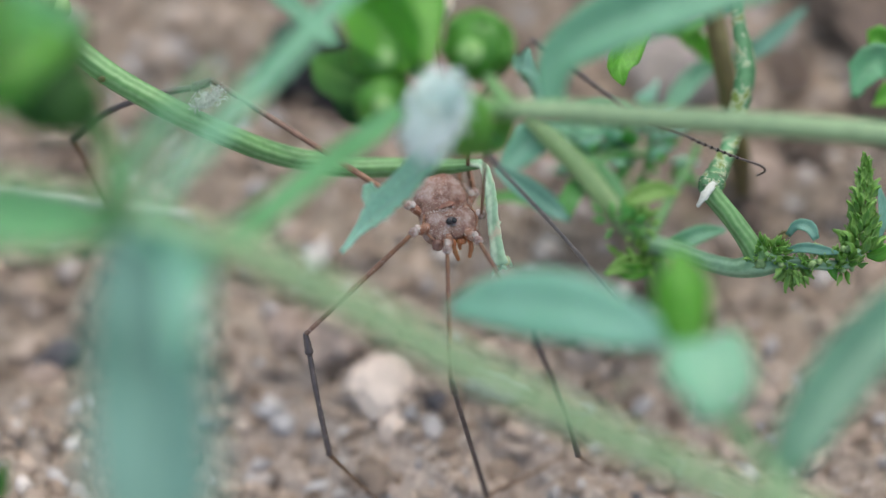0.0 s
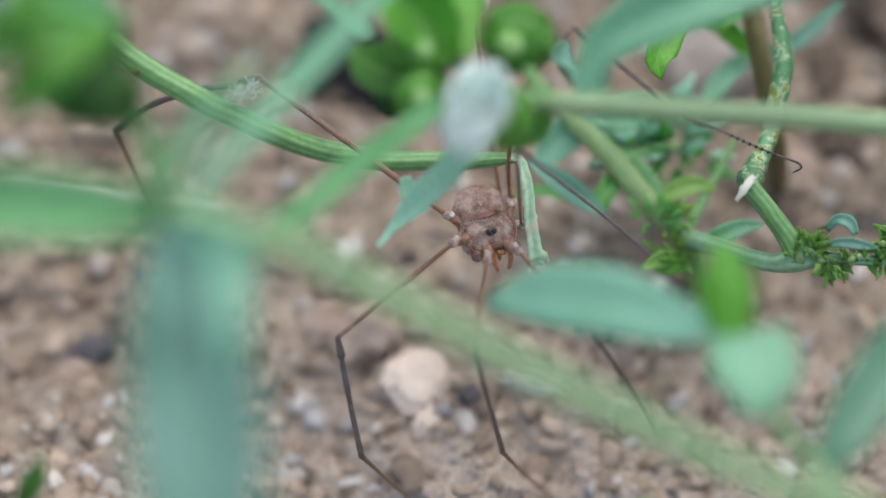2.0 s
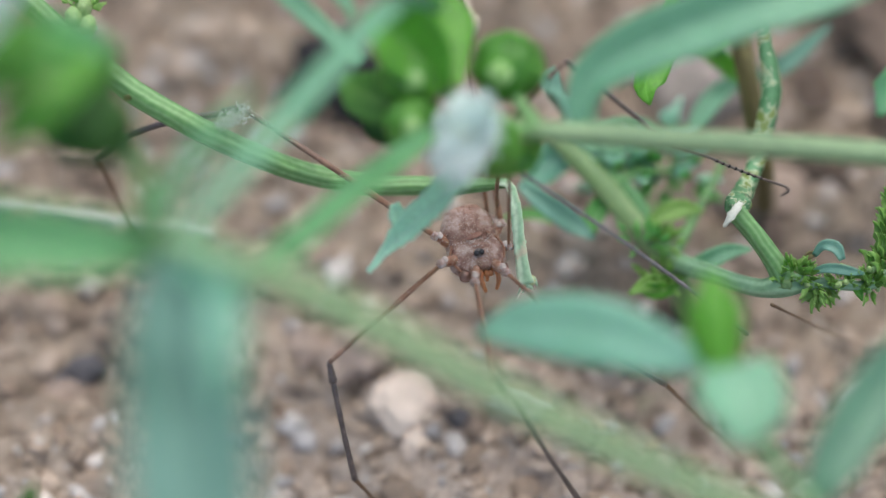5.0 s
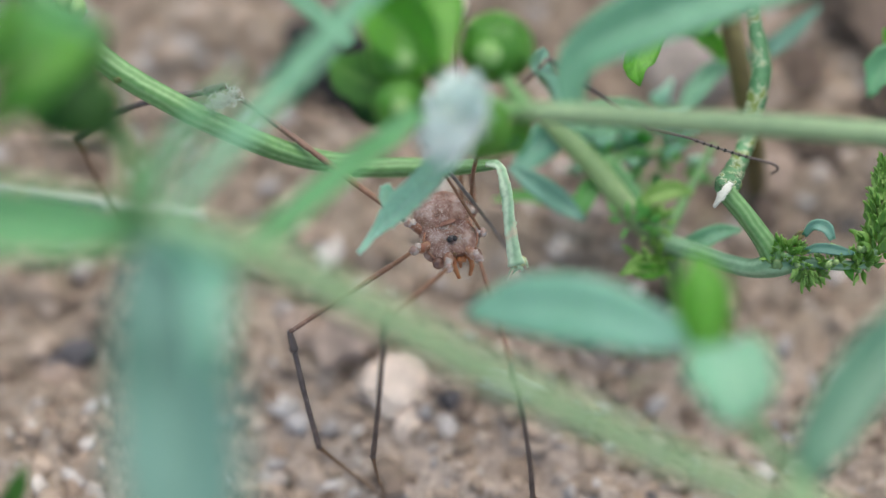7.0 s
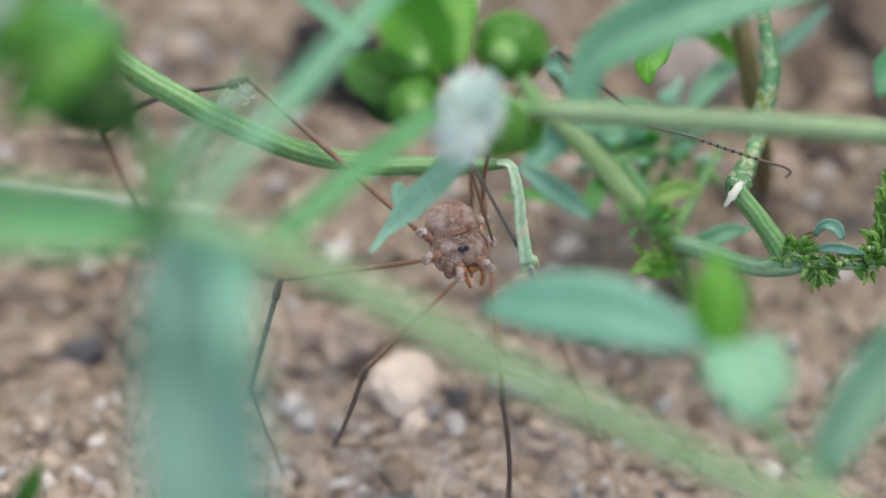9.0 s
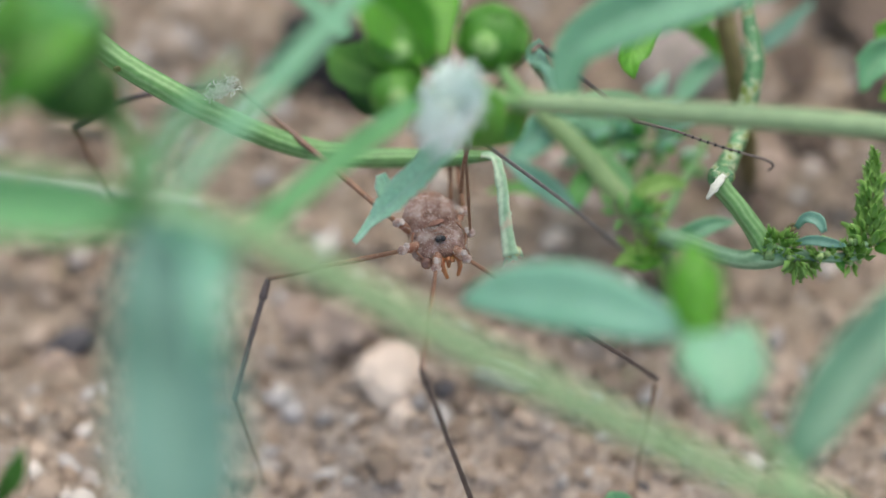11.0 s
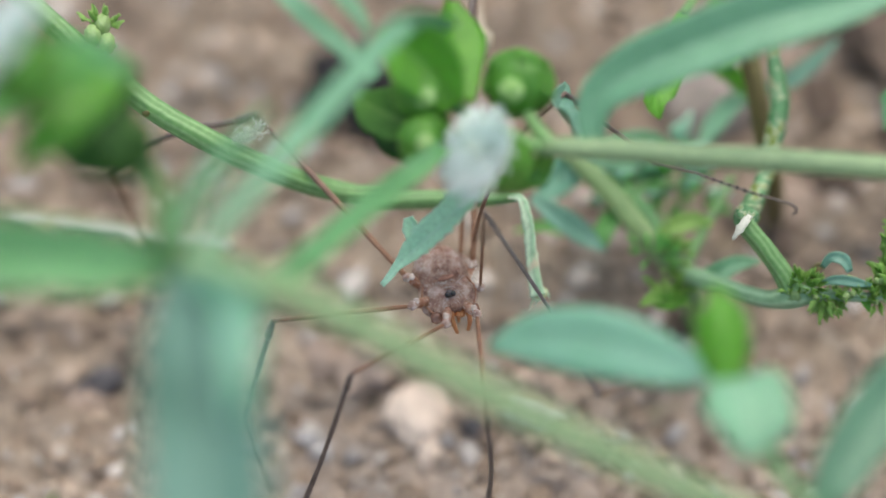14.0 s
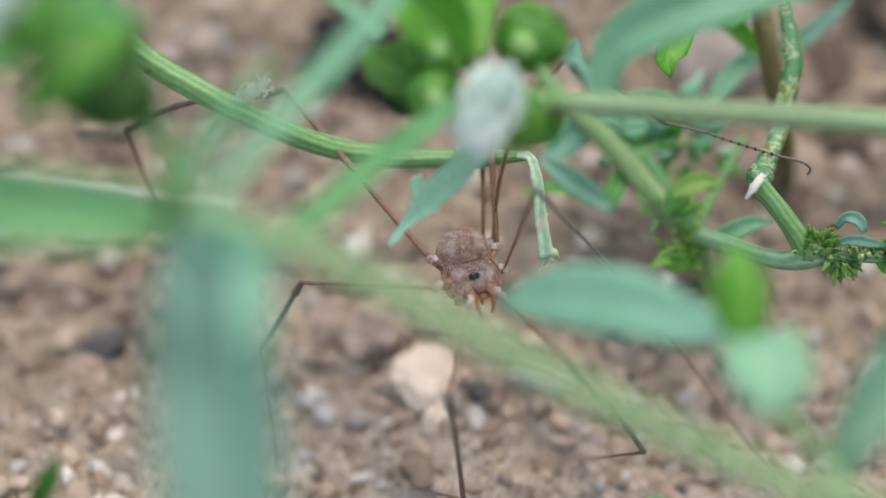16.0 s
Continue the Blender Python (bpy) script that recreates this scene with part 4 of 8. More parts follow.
    scale = data("scale_leaf", blade([(0, 0, 0), (0, 0.0003, 0.0007), (0, 0.0003, 0.0014), (0, -0.0001, 0.0020)], [0.0003, 0.0009, 0.0005, 0.00005], (0, -1, 0.1), fold=0.6, rings=9, cross=4, tooth=0.12), LEAF_TUFT)
    ax = bases(tip)
    for i in range(120):
        u = i / 119
        r = 0.0011 * (1 - u) ** 0.7 + 0.0002
        a = i * 2.39996
        m = Matrix.Translation(root + tip * (u * 0.90)) @ ax @ Matrix.Rotation(a, 4, 'Z') @ Matrix.Translation((0, -r * 0.6, 0)) @ Matrix.Rotation(0.5 * (1 - u) + rng.uniform(-0.2, 0.55), 4, 'X') @ Matrix.Rotation(rng.uniform(-0.7, 0.7), 4, 'Z') @ Matrix.Scale((0.80 - 0.3 * u) * rng.uniform(0.55, 1.2), 4)
        part("scale_leaf", scale, None, th, at=m)
    small_leaves(th, (0.02346, -0.00071, 0.01721), (0.0010, 0.0008, 0.0007), 60, 0.0009, LEAF_TUFT, 41)
    small_leaves(th, (0.02482, -0.00173, 0.01657), (0.0011, 0.0008, 0.0006), 64, 0.0010, LEAF_TUFT, 42, axis=(0.1, -0.3, -1))
    small_leaves(th, (0.02697, -0.00117, 0.0168), (0.0013, 0.0007, 0.0006), 34, 0.0009, LEAF_TUFT, 43)
    small_leaves(th, (0.02891, -0.00122, 0.01666), (0.0012, 0.0008, 0.0008), 34, 0.0011, LEAF_TUFT, 44)
    seed_case = data("capsule", blob((0, 0, 0), (0.00024, 0.00024, 0.00036), rough=0.16, freq=3.0, level=2), CAPSULE)
    for k in range(12):
        p = Vector((0.0231 + 0.0066 * rng.random(), -0.0012 + rng.uniform(-0.0007, 0.0009), 0.0168 + rng.uniform(-0.0006, 0.0008)))
        part("capsule", seed_case, None, th, at=Matrix.Translation(p) @ bases((rng.gauss(0, 1), rng.gauss(-0.5, 0.6), rng.gauss(0.5, 1))))
    part("dry_tip", blade([(0.02480, 0.00048, 0.01772), (0.02440, 0.00040, 0.01775), (0.02405, 0.00000, 0.01745), (0.02398, -0.00040, 0.01715)], [0.0003, 0.0006, 0.0005, 0.0001], (0.2, -0.5, 0.8), fold=0.4, rings=10, cross=4, tooth=0.2, seed=5), STEM_BROWN, th, "shrivelled brown leaf tip")
    for (pts, ws, fc, mt) in (
        ([(0.02477, 0.00042, 0.01768), (0.02532, 0.00082, 0.0184), (0.02621, 0.00058, 0.01848), (0.02669, -0.00017, 0.01801)], [0.0004, 0.0007, 0.0009, 0.0005], (0.2, -0.5, 0.8), LEAF_BLUE),
        ([(0.02453, -0.00076, 0.01729), (0.02566, -0.00075, 0.01789), (0.02703, -0.001, 0.01797), (0.02826, -0.00109, 0.01767)], [0.0003, 0.0007, 0.0007, 0.0002], (0, -0.6, 0.8), LEAF_BLUE),
        ([(0.03064, -0.0005, 0.01687), (0.03108, 0.00053, 0.01751), (0.03148, 0.00189, 0.01836), (0.03124, 0.0036, 0.01943)], [0.0004, 0.0009, 0.0011, 0.0002], (0.5, -0.8, 0.3), LEAF_BLUE),
        ([(0.03044, -0.00067, 0.01676), (0.03141, -0.0006, 0.01704), (0.03241, 8e-05, 0.01747)], [0.0004, 0.0012, 0.0002], (0.2, -0.8, 0.4), LEAF_BRIGHT),
        ([(0.02762, -0.00125, 0.0164), (0.02799, -0.0018, 0.01629), (0.02823, -0.00231, 0.01597)], [0.0003, 0.0006, 0.0001], CAMWAY, LEAF_BRIGHT),
        ([(0.00403, 0.00936, 0.01312), (0.00576, 0.00823, 0.01241), (0.00767, 0.00763, 0.01086), (0.00970, 0.00649, 0.01014)], [0.0006, 0.0017, 0.0018, 0.0004], (-0.2, -0.1, 0.97), LEAF_BLUE),
        ([(0.00885, 0.01443, 0.01204), (0.00738, 0.01401, 0.01061), (0.00596, 0.01284, 0.00987), (0.00466, 0.01134, 0.00894)], [0.0008, 0.0030, 0.0028, 0.0005], (-0.2, -0.4, 0.9), LEAF_PALE),
        ([(0.00863, 0.01406, 0.01182), (0.01084, 0.01489, 0.01116), (0.01328, 0.01569, 0.01047), (0.01545, 0.01521, 0.01017)], [0.0008, 0.0026, 0.0026, 0.0005], (0, -0.5, 0.9), LEAF_SILK),
        ([(0.00923, 0.0124, 0.01196), (0.01137, 0.01041, 0.01071), (0.01279, 0.00805, 0.01042), (0.01442, 0.00571, 0.01013)], [0.0006, 0.0022, 0.0024, 0.0006], (0.3, -0.5, 0.8), LEAF_GREEN),
        ([(0.01336, 0.00714, 0.01103), (0.01488, 0.00814, 0.01106), (0.01641, 0.00877, 0.01087), (0.0179, 0.00859, 0.01076)], [0.0005, 0.0014, 0.0014, 0.0003], (0, -0.5, 0.9), LEAF_TUFT),
        ([(0.01115, 0.01041, 0.01071), (0.01027, 0.00923, 0.01056), (0.00961, 0.00787, 0.0103), (0.00939, 0.00679, 0.00963)], [0.0005, 0.0014, 0.0014, 0.0003], (-0.2, -0.5, 0.9), LEAF_YOUNG),
        ([(0.01594, 0.00321, 0.01093), (0.01793, 0.00339, 0.01222), (0.01939, 0.00392, 0.01255), (0.02105, 0.0041, 0.01266)], [0.0005, 0.0014, 0.0012, 0.0003], (0, -0.5, 0.9), LEAF_SILK),
        ([(0.01552, 0.00268, 0.0106), (0.01356, 0.00191, 0.0113), (0.01204, 0.00075, 0.01175)], [0.0005, 0.0014, 0.0003], (0, -0.5, 0.8), LEAF_TUFT),
        ([(0.01573, 0.00215, 0.01027), (0.01398, 0.00145, 0.01101), (0.01252, 0.00163, 0.01112)], [0.0005, 0.0012, 0.0002], (0, -0.5, 0.8), LEAF_BRIGHT),
        ([(0.01057, 0.00933, 0.00886), (0.00756, 0.00914, 0.00874), (0.00498, 0.00951, 0.00897), (0.00284, 0.00914, 0.00874)], [0.0004, 0.0008, 0.0008, 0.0002], (0, -0.5, 0.8), LEAF_YOUNG)):
        part("leaf", blade(pts, ws, fc, fold=0.25, rings=12, cross=6), mt, th)
    small_leaves(th, (0.01303, 0.00522, 0.01183), (0.0016, 0.0011, 0.0008), 22, 0.0012, LEAF_YOUNG, 45)
    small_leaves(th, (0.01471, 0.00529, 0.01188), (0.0015, 0.0011, 0.0008), 18, 0.0012, LEAF_TUFT, 46)
    small_leaves(th, (0.01479, 0.00275, 0.01088), (0.0016, 0.0009, 0.0007), 24, 0.0012, LEAF_TUFT, 47)
    small_leaves(th, (0.0122, 0.01363, 0.00918), (0.0032, 0.0026, 0.0016), 26, 0.0026, LEAF_PALE, 48)
    small_leaves(th, (0.01545, 0.01348, 0.00909), (0.0034, 0.0026, 0.0016), 22, 0.0026, LEAF_YOUNG, 49)
    small_leaves(th, (0.01368, 0.014, 0.01001), (0.0040, 0.0026, 0.0016), 20, 0.0028, LEAF_SHEEN, 50)
    part("stem", tube([(0.01046, 0.00985, 0.01154), (0.01272, 0.01206, 0.01056), (0.0158, 0.01291, 0.00992)], [0.0005, 0.0004, 0.0003], rings=12), STEM, th)
    part("stem", tube([(0.01548, 0.00481, 0.00957), (0.01692, 0.00769, 0.01019), (0.01842, 0.01041, 0.01071), (0.01959, 0.01279, 0.01102)], [0.0004, 0.0004, 0.0003, 0.0003], rings=16), STEM, th)
    return th


broken_weed()


def near_sprout():
    """Sprout close to the lens: broad oval leaf, upright bud, pale rounded leaf and a slanting blade."""
    base = (0.02143, -0.03032, -0.001)
    th = thing("sprout", base, "young green weed sprout with oval leaves and an upright bud", "plant", "weeds over the soil")
    part("stem", tube([(0.01518, -0.01895, 0.036), (0.01629, -0.0223, 0.03567), (0.01808, -0.02531, 0.03556), (0.02044, -0.0276, 0.03413), (0.02119, -0.03075, 0.03216), base], [0.0005, 0.0004, 0.00035, 0.0005, 0.0008, 0.001], rings=30), STEM_PALE, th)
    part("leaf", blade([(0.01449, -0.01866, 0.03618), (0.01198, -0.01771, 0.03559), (0.0086, -0.01607, 0.03485), (0.00516, -0.01491, 0.0338), (0.0027, -0.01449, 0.03289), (0.00057, -0.01463, 0.03221)], [0.0012, 0.0029, 0.0042, 0.0040, 0.0027, 0.0003], (0.05, -0.55, 0.83), fold=0.05, rings=30, seed=51), LEAF_PALE, th, "broad oval pale green leaf")
    part("leaf", blade([(0.01593, -0.01945, 0.03686), (0.01623, -0.0211, 0.03701), (0.01633, -0.02302, 0.03699), (0.01607, -0.02483, 0.03645)], [0.0040, 0.0054, 0.0048, 0.0006], (0.1, -0.75, 0.65), fold=0.1, seed=52), LEAF_SILK, th, "rounded pale green leaf")
    part("leaf", blade([(0.01524, -0.01929, 0.03625), (0.01501, -0.01808, 0.03724), (0.01481, -0.01663, 0.03815), (0.01473, -0.01501, 0.03846), (0.01452, -0.01407, 0.03858)], [0.0022, 0.0033, 0.0032, 0.0022, 0.0006], (0.0, -0.95, 0.3), fold=-0.3, rings=20, thick=0.0012, seed=53), LEAF_BRIGHT, th, "upright bright green folded bud leaf")
    part("leaf", blade([(0.01569, -0.01909, 0.03591), (0.01615, -0.01758, 0.03638), (0.01635, -0.01626, 0.03721), (0.0161, -0.01484, 0.03786)], [0.0014, 0.0022, 0.0020, 0.0004], (0.5, -0.8, 0.3), fold=-0.3, rings=16, thick=0.0008, seed=54), BUD, th)
    part("leaf", blade([(0.02075, -0.02715, 0.03323), (0.0216, -0.02542, 0.03431), (0.02379, -0.02206, 0.03523), (0.02636, -0.01895, 0.036), (0.02965, -0.0161, 0.0366), (0.03311, -0.01463, 0.03752)], [0.0012, 0.0028, 0.0038, 0.0038, 0.0030, 0.0004], (-0.25, -0.7, 0.65), fold=0.15, rings=26, seed=55), LEAF_MIST, th, "long slanting green leaf")
    part("leaf", blade([(0.02109, -0.02801, 0.03269), (0.02037, -0.02612, 0.0327), (0.01926, -0.02374, 0.03183), (0.01834, -0.0215, 0.03205)], [0.0006, 0.0009, 0.0008, 0.0002], (0, -0.7, 0.6), fold=0.2, seed=56), LEAF, th)
    return th


near_sprout()


def back_weed():
    """Weed standing further back, brownish stalk with green leaves."""
    base = (0.02426, 0.01594, 0.0)
    th = thing("brown_stalked_weed", base, "green weed with a brownish upright stalk", "plant", "weeds over the soil")
    part("stem", tube([base, (0.0226, 0.01242, 0.01079), (0.02193, 0.01382, 0.01402), (0.02114, 0.01647, 0.01686), (0.02046, 0.01934, 0.01865), (0.0197, 0.02328, 0.02111), (0.01928, 0.02722, 0.02358)], [0.0009, 0.0009, 0.0008, 0.0008, 0.0008, 0.0007, 0.0006], rings=30, ribs=5), STEM_BROWN, th, "brownish-green upright stalk")
    for (pts, ws, fc, mt) in (
        ([(0.02251, 0.01967, 0.01178), (0.02044, 0.01999, 0.01316), (0.01861, 0.02086, 0.01489), (0.01615, 0.02117, 0.01626), (0.0135, 0.02128, 0.01751)], [0.0008, 0.0014, 0.0016, 0.0016, 0.0003], (0, -0.5, 0.8), LEAF_BRIGHT),
        ([(0.02142, 0.023, 0.01386), (0.01948, 0.02141, 0.01523), (0.01851, 0.01971, 0.01534), (0.02066, 0.01981, 0.01305)], [0.0006, 0.0010, 0.0008, 0.0004], (0, -0.6, 0.8), LEAF_BRIGHT),
        ([(0.02219, 0.02082, 0.01132), (0.02011, 0.0193, 0.01155), (0.01849, 0.01723, 0.01144), (0.01688, 0.01445, 0.01088)], [0.0008, 0.0016, 0.0017, 0.0006], (-0.4, -0.4, 0.8), LEAF_SILK),
        ([(0.02219, 0.02063, 0.0112), (0.02426, 0.02078, 0.01247), (0.02622, 0.02207, 0.01328), (0.02819, 0.02355, 0.01421)], [0.0006, 0.0014, 0.0012, 0.0003], (0, -0.5, 0.8), LEAF_BLUE),
        ([(0.0211, 0.02398, 0.0133), (0.01924, 0.02485, 0.01502), (0.01815, 0.0267, 0.01617)], [0.0006, 0.0016, 0.0003], (0, -0.5, 0.8), LEAF_BRIGHT),
        ([(0.0214, 0.02361, 0.01306), (0.02251, 0.02485, 0.01502), (0.02339, 0.0267, 0.01617)], [0.0006, 0.0016, 0.0003], (0, -0.5, 0.8), LEAF_BLUE)):
        part("leaf", blade(pts, ws, fc, fold=0.25, rings=14, cross=6), mt, th)
    part("leaf", blade([(0.01498, 0.01776, 0.02474), (0.01417, 0.01472, 0.02402), (0.0133, 0.01257, 0.0235), (0.01283, 0.0113, 0.02306), (0.01316, 0.01013, 0.02233)], [0.0010, 0.0022, 0.0024, 0.0020, 0.0001], (0.1, -0.75, 0.6), fold=0.2, rings=20, seed=61, tooth=0.08), LEAF_BRIGHT, th, "bright green leaf with a bitten tip")
    part("stem", tube([(0.01498, 0.01776, 0.02474), (0.01717, 0.02328, 0.02111), (0.02045, 0.0287, 0.01507)], [0.0004, 0.0004, 0.0005], rings=12), STEM, th)
    part("fibre", tube([(0.01263, 0.01143, 0.02314), (0.01231, 0.01123, 0.02302), (0.01223, 0.01099, 0.02286)], [0.00006, 0.00006, 0.00003], rings=6, sides=5), PULP, th)
    return th


back_weed()


def edge_weeds():
    """Scraps of other weeds at the rim of the view."""
    base = (0.03772, 0.02259, 0.0)
    th = thing("leafy_weed", base, "small green weed with ragged leaves on the soil", "plant", "weeds over the soil")
    part("stem", tube([base, (0.0345, 0.0136, 0.01506), (0.0339, 0.01516, 0.01722), (0.03348, 0.0173, 0.01856)], [0.0006, 0.0005, 0.0005, 0.0004], rings=14), STEM, th)
    for i, (pts, ws) in enumerate((
        ([(0.0339, 0.01552, 0.01744), (0.03246, 0.01528, 0.01847), (0.03142, 0.01457, 0.01803), (0.03058, 0.01297, 0.01703)], [0.0008, 0.0028, 0.0026, 0.0004]),
        ([(0.03411, 0.01623, 0.01789), (0.03288, 0.01634, 0.01914), (0.03229, 0.0167, 0.01936), (0.03183, 0.01616, 0.01903)], [0.0008, 0.0020, 0.0020, 0.0004]),
        ([(0.03411, 0.01409, 0.01655), (0.03327, 0.01373, 0.01633), (0.03222, 0.01302, 0.01588)], [0.0006, 0.0016, 0.0003]))):
        part("leaf", blade(pts, ws, (-0.2, -0.6, 0.8), fold=0.2, rings=12, cross=6, tooth=0.2, seed=70 + i), LEAF_BRIGHT if i else LEAF, th)
    base = (-0.03574, -0.01413, 0.0)
    th = thing("leafy_weed", base, "small green seedling on the soil", "plant", "weeds over the soil")
    part("stem", tube([base, (-0.03189, -0.02299, 0.01578), (-0.02955, -0.02343, 0.0214)], [0.0005, 0.0004, 0.0004], rings=10), STEM, th)
    part("leaf", blade([(-0.02966, -0.02359, 0.02131), (-0.02886, -0.0231, 0.02279), (-0.02838, -0.02233, 0.02327), (-0.02791, -0.02109, 0.02404)], [0.0007, 0.0014, 0.0014, 0.0003], (0.2, -0.6, 0.8), rings=12, seed=80), LEAF_SHADE, th)
    base = (0.01277, -0.01505, 0.0)
    th = thing("leafy_weed", base, "tiny green seedling on the soil", "plant", "weeds over the soil")
    part("stem", tube([base, (0.01197, -0.01941, 0.01095), (0.01164, -0.01979, 0.01307)], [0.0005, 0.0004, 0.0004], rings=10), STEM, th)
    part("leaf", blade([(0.01171, -0.01968, 0.01196), (0.01145, -0.01946, 0.01327), (0.01106, -0.01881, 0.01368)], [0.0008, 0.0024, 0.0003], (0, -0.6, 0.8), rings=12, seed=81), LEAF, th)
    base = (-0.00067, 0.03903, 0.0)
    th = thing("seed_husk", base, "dry straw-coloured seed husk on a thin stalk", "plant")
    part("stalk", tube([base, (-9e-05, 0.02397, 0.01683), (0.00034, 0.02023, 0.01921)], [0.0004, 0.0003, 0.0003], rings=10), STRAW, th)
    part("husk", blob((4e-05, 0.0184, 0.02042), (0.0009, 0.0007, 0.0014), (0, 20, 10), 0.2, 2, 4), STRAW, th, "straw-coloured dry husk")
    base = (-0.01873, 0.04399, 0.0)
    th = thing("leafy_weed", base, "green weed with long leaves on the soil", "plant", "weeds over the soil")
    part("stem", tube([base, (-0.01777, 0.03148, 0.01445), (-0.01675, 0.02781, 0.01687)], [0.0007, 0.0006, 0.0005], rings=12), STEM, th)
    part("leaf", blade([(-0.01697, 0.02799, 0.01698), (-0.0145, 0.02533, 0.0165), (-0.01168, 0.0232, 0.01517), (-0.00799, 0.02047, 0.01346)], [0.0010, 0.0015, 0.0015, 0.0010], (0.2, -0.6, 0.7), rings=16, seed=82), LEAF_SILK, th)
    part("leaf", blade([(-0.01697, 0.02799, 0.01698), (-0.01246, 0.02807, 0.01585), (-0.00982, 0.02621, 0.01469), (-0.00851, 0.02435, 0.01353)], [0.0008, 0.0012, 0.0013, 0.0004], (0.2, -0.6, 0.7), rings=16, seed=83), LEAF_SILK, th)


edge_weeds()


# ---------------------------------------------------------------- harvestman
def local(name, me, parent, m=None, label=""):
    ob = new(name, me)
    ob.parent = parent
    ob.matrix_basis = m or Matrix()
    if label:
        ob["label"] = label
    return ob


def loft(stations, sides=28, seed=0, rough=0.03):
    """Rounded trunk along y: each station is (y, half width, top, bottom)."""
    st = spline(stations, 72)
    bm = bmesh.new()
    rings = []
    for y, w, up, dn in st:
        ring = []
        for k in range(sides):
            a = math.tau * k / sides
            ca, sa = math.cos(a), math.sin(a)
            x = w * math.copysign(abs(ca) ** 0.85, ca)
            mid = (up + dn) / 2
            z = mid + (up - dn) / 2 * math.copysign(abs(sa) ** 0.85, sa)
            p = Vector((x, y, z))
            g = noise.noise(p * 1700) * 0.5 + noise.noise(p * 4200) * 0.45 + noise.noise(p * 9500) * 0.3
            q = Vector((x, 0, z - mid)).normalized() if abs(x) + abs(z - mid) > 1e-7 else Vector((0, 0, 1))
            ring.append(bm.verts.new(p + q * g * rough * 0.004))
        rings.append(ring)
    for i in range(len(rings) - 1):
        for k in range(sides):
            bm.faces.new((rings[i][k], rings[i + 1][k], rings[i + 1][(k + 1) % sides], rings[i][(k + 1) % sides]))
    bm.faces.new(rings[0])
    bm.faces.new(rings[-1][::-1])
    bmesh.ops.recalc_face_normals(bm, faces=bm.faces)
    return bm


def bead(radii, seed, rough=0.15):
    return blob((0, 0, 0), radii, rough=rough, freq=2.2, seed=seed, level=3)


def leg_meshes(l1, l2, l3, thick, bow=0.0, hooked=False, arch=0.00025, shank=None):
    """Femur, tibia with its swollen knee, metatarsus and thin jointed tarsus, all along +z from their upper joint."""
    t = thick
    femur = data("femur", tube([(0, 0, 0), (0, bow * 0.65, l1 * 0.3), (0, bow, l1 * 0.6), (0, bow * 0.82, l1 * 0.8), (0, 0, l1)], [0.00015 * t, 0.00019 * t, 0.00019 * t, 0.00018 * t, 0.00018 * t], rings=24, sides=10, wobble=0.03), FEMUR)
    k = 0.0015
    patella = data("patella", tube([(0, 0, -0.00008), (0, 0, 0.0003), (0, 0, k * 0.8), (0, 0, k), (0, 0, k * 1.08)], [0.00017 * t, 0.00023 * t, 0.00031 * t, 0.00031 * t, 0.0002 * t], rings=14, sides=12, wobble=0.03), shank or SHANK)
    tibia = data("tibia", tube([(0, 0, k * 0.98), (0, arch * 0.9, l2 * 0.4), (0, arch, l2 * 0.7), (0, 0, l2)], [0.0002 * t, 0.00021 * t, 0.00021 * t, 0.00025 * t], rings=24, sides=10, wobble=0.04), shank or SHANK)
    h = l3 * (0.28 if hooked else 0.5)
    meta = data("metatarsus", tube([(0, 0, 0), (0, 0, h * 0.5), (0, 0, h)], [0.00019 * t, 0.00013 * t, 0.00012 * t], rings=16, sides=9, wobble=0.03), TARSUS if not hooked else SHANK)
    if hooked:
        pts = [(0, 0, h), (0, -0.0004, l3 * 0.5), (0, -0.0007, l3 * 0.75), (0, -0.0008, l3 * 0.92), (0, -0.0013, l3 * 0.985), (0, -0.0021, l3 * 0.975)]
    else:
        pts = [(0, 0, h), (0, 0.0002, l3 * 0.7), (0, 0.0001, l3 * 0.9), (0, 0.0, l3)]
    tars = data("tarsus", tube(pts, ([0.00012 * t, 0.00011 * t, 0.00011 * t, 0.00012 * t, 0.00012 * t, 0.00008 * t] if hooked else [0.00012 * t, 0.0001 * t, 0.00008 * t, 0.00006 * t]), rings=40, sides=8, wobble=0.02), SHANK if hooked else TARSUS)
    return femur, patella, tibia, meta, tars


def aim(x, y, z, dx, dy, dz, ref):
    """Pose at a joint whose z axis points along d, turned there the short way from the limb's resting direction."""
    r = Vector(ref).normalized()
    q = r.rotation_difference(Vector((dx, dy, dz)).normalized()) @ r.to_track_quat('Z', 'Y')
    return Matrix.Translation((x, y, z)) @ q.to_matrix().to_4x4()


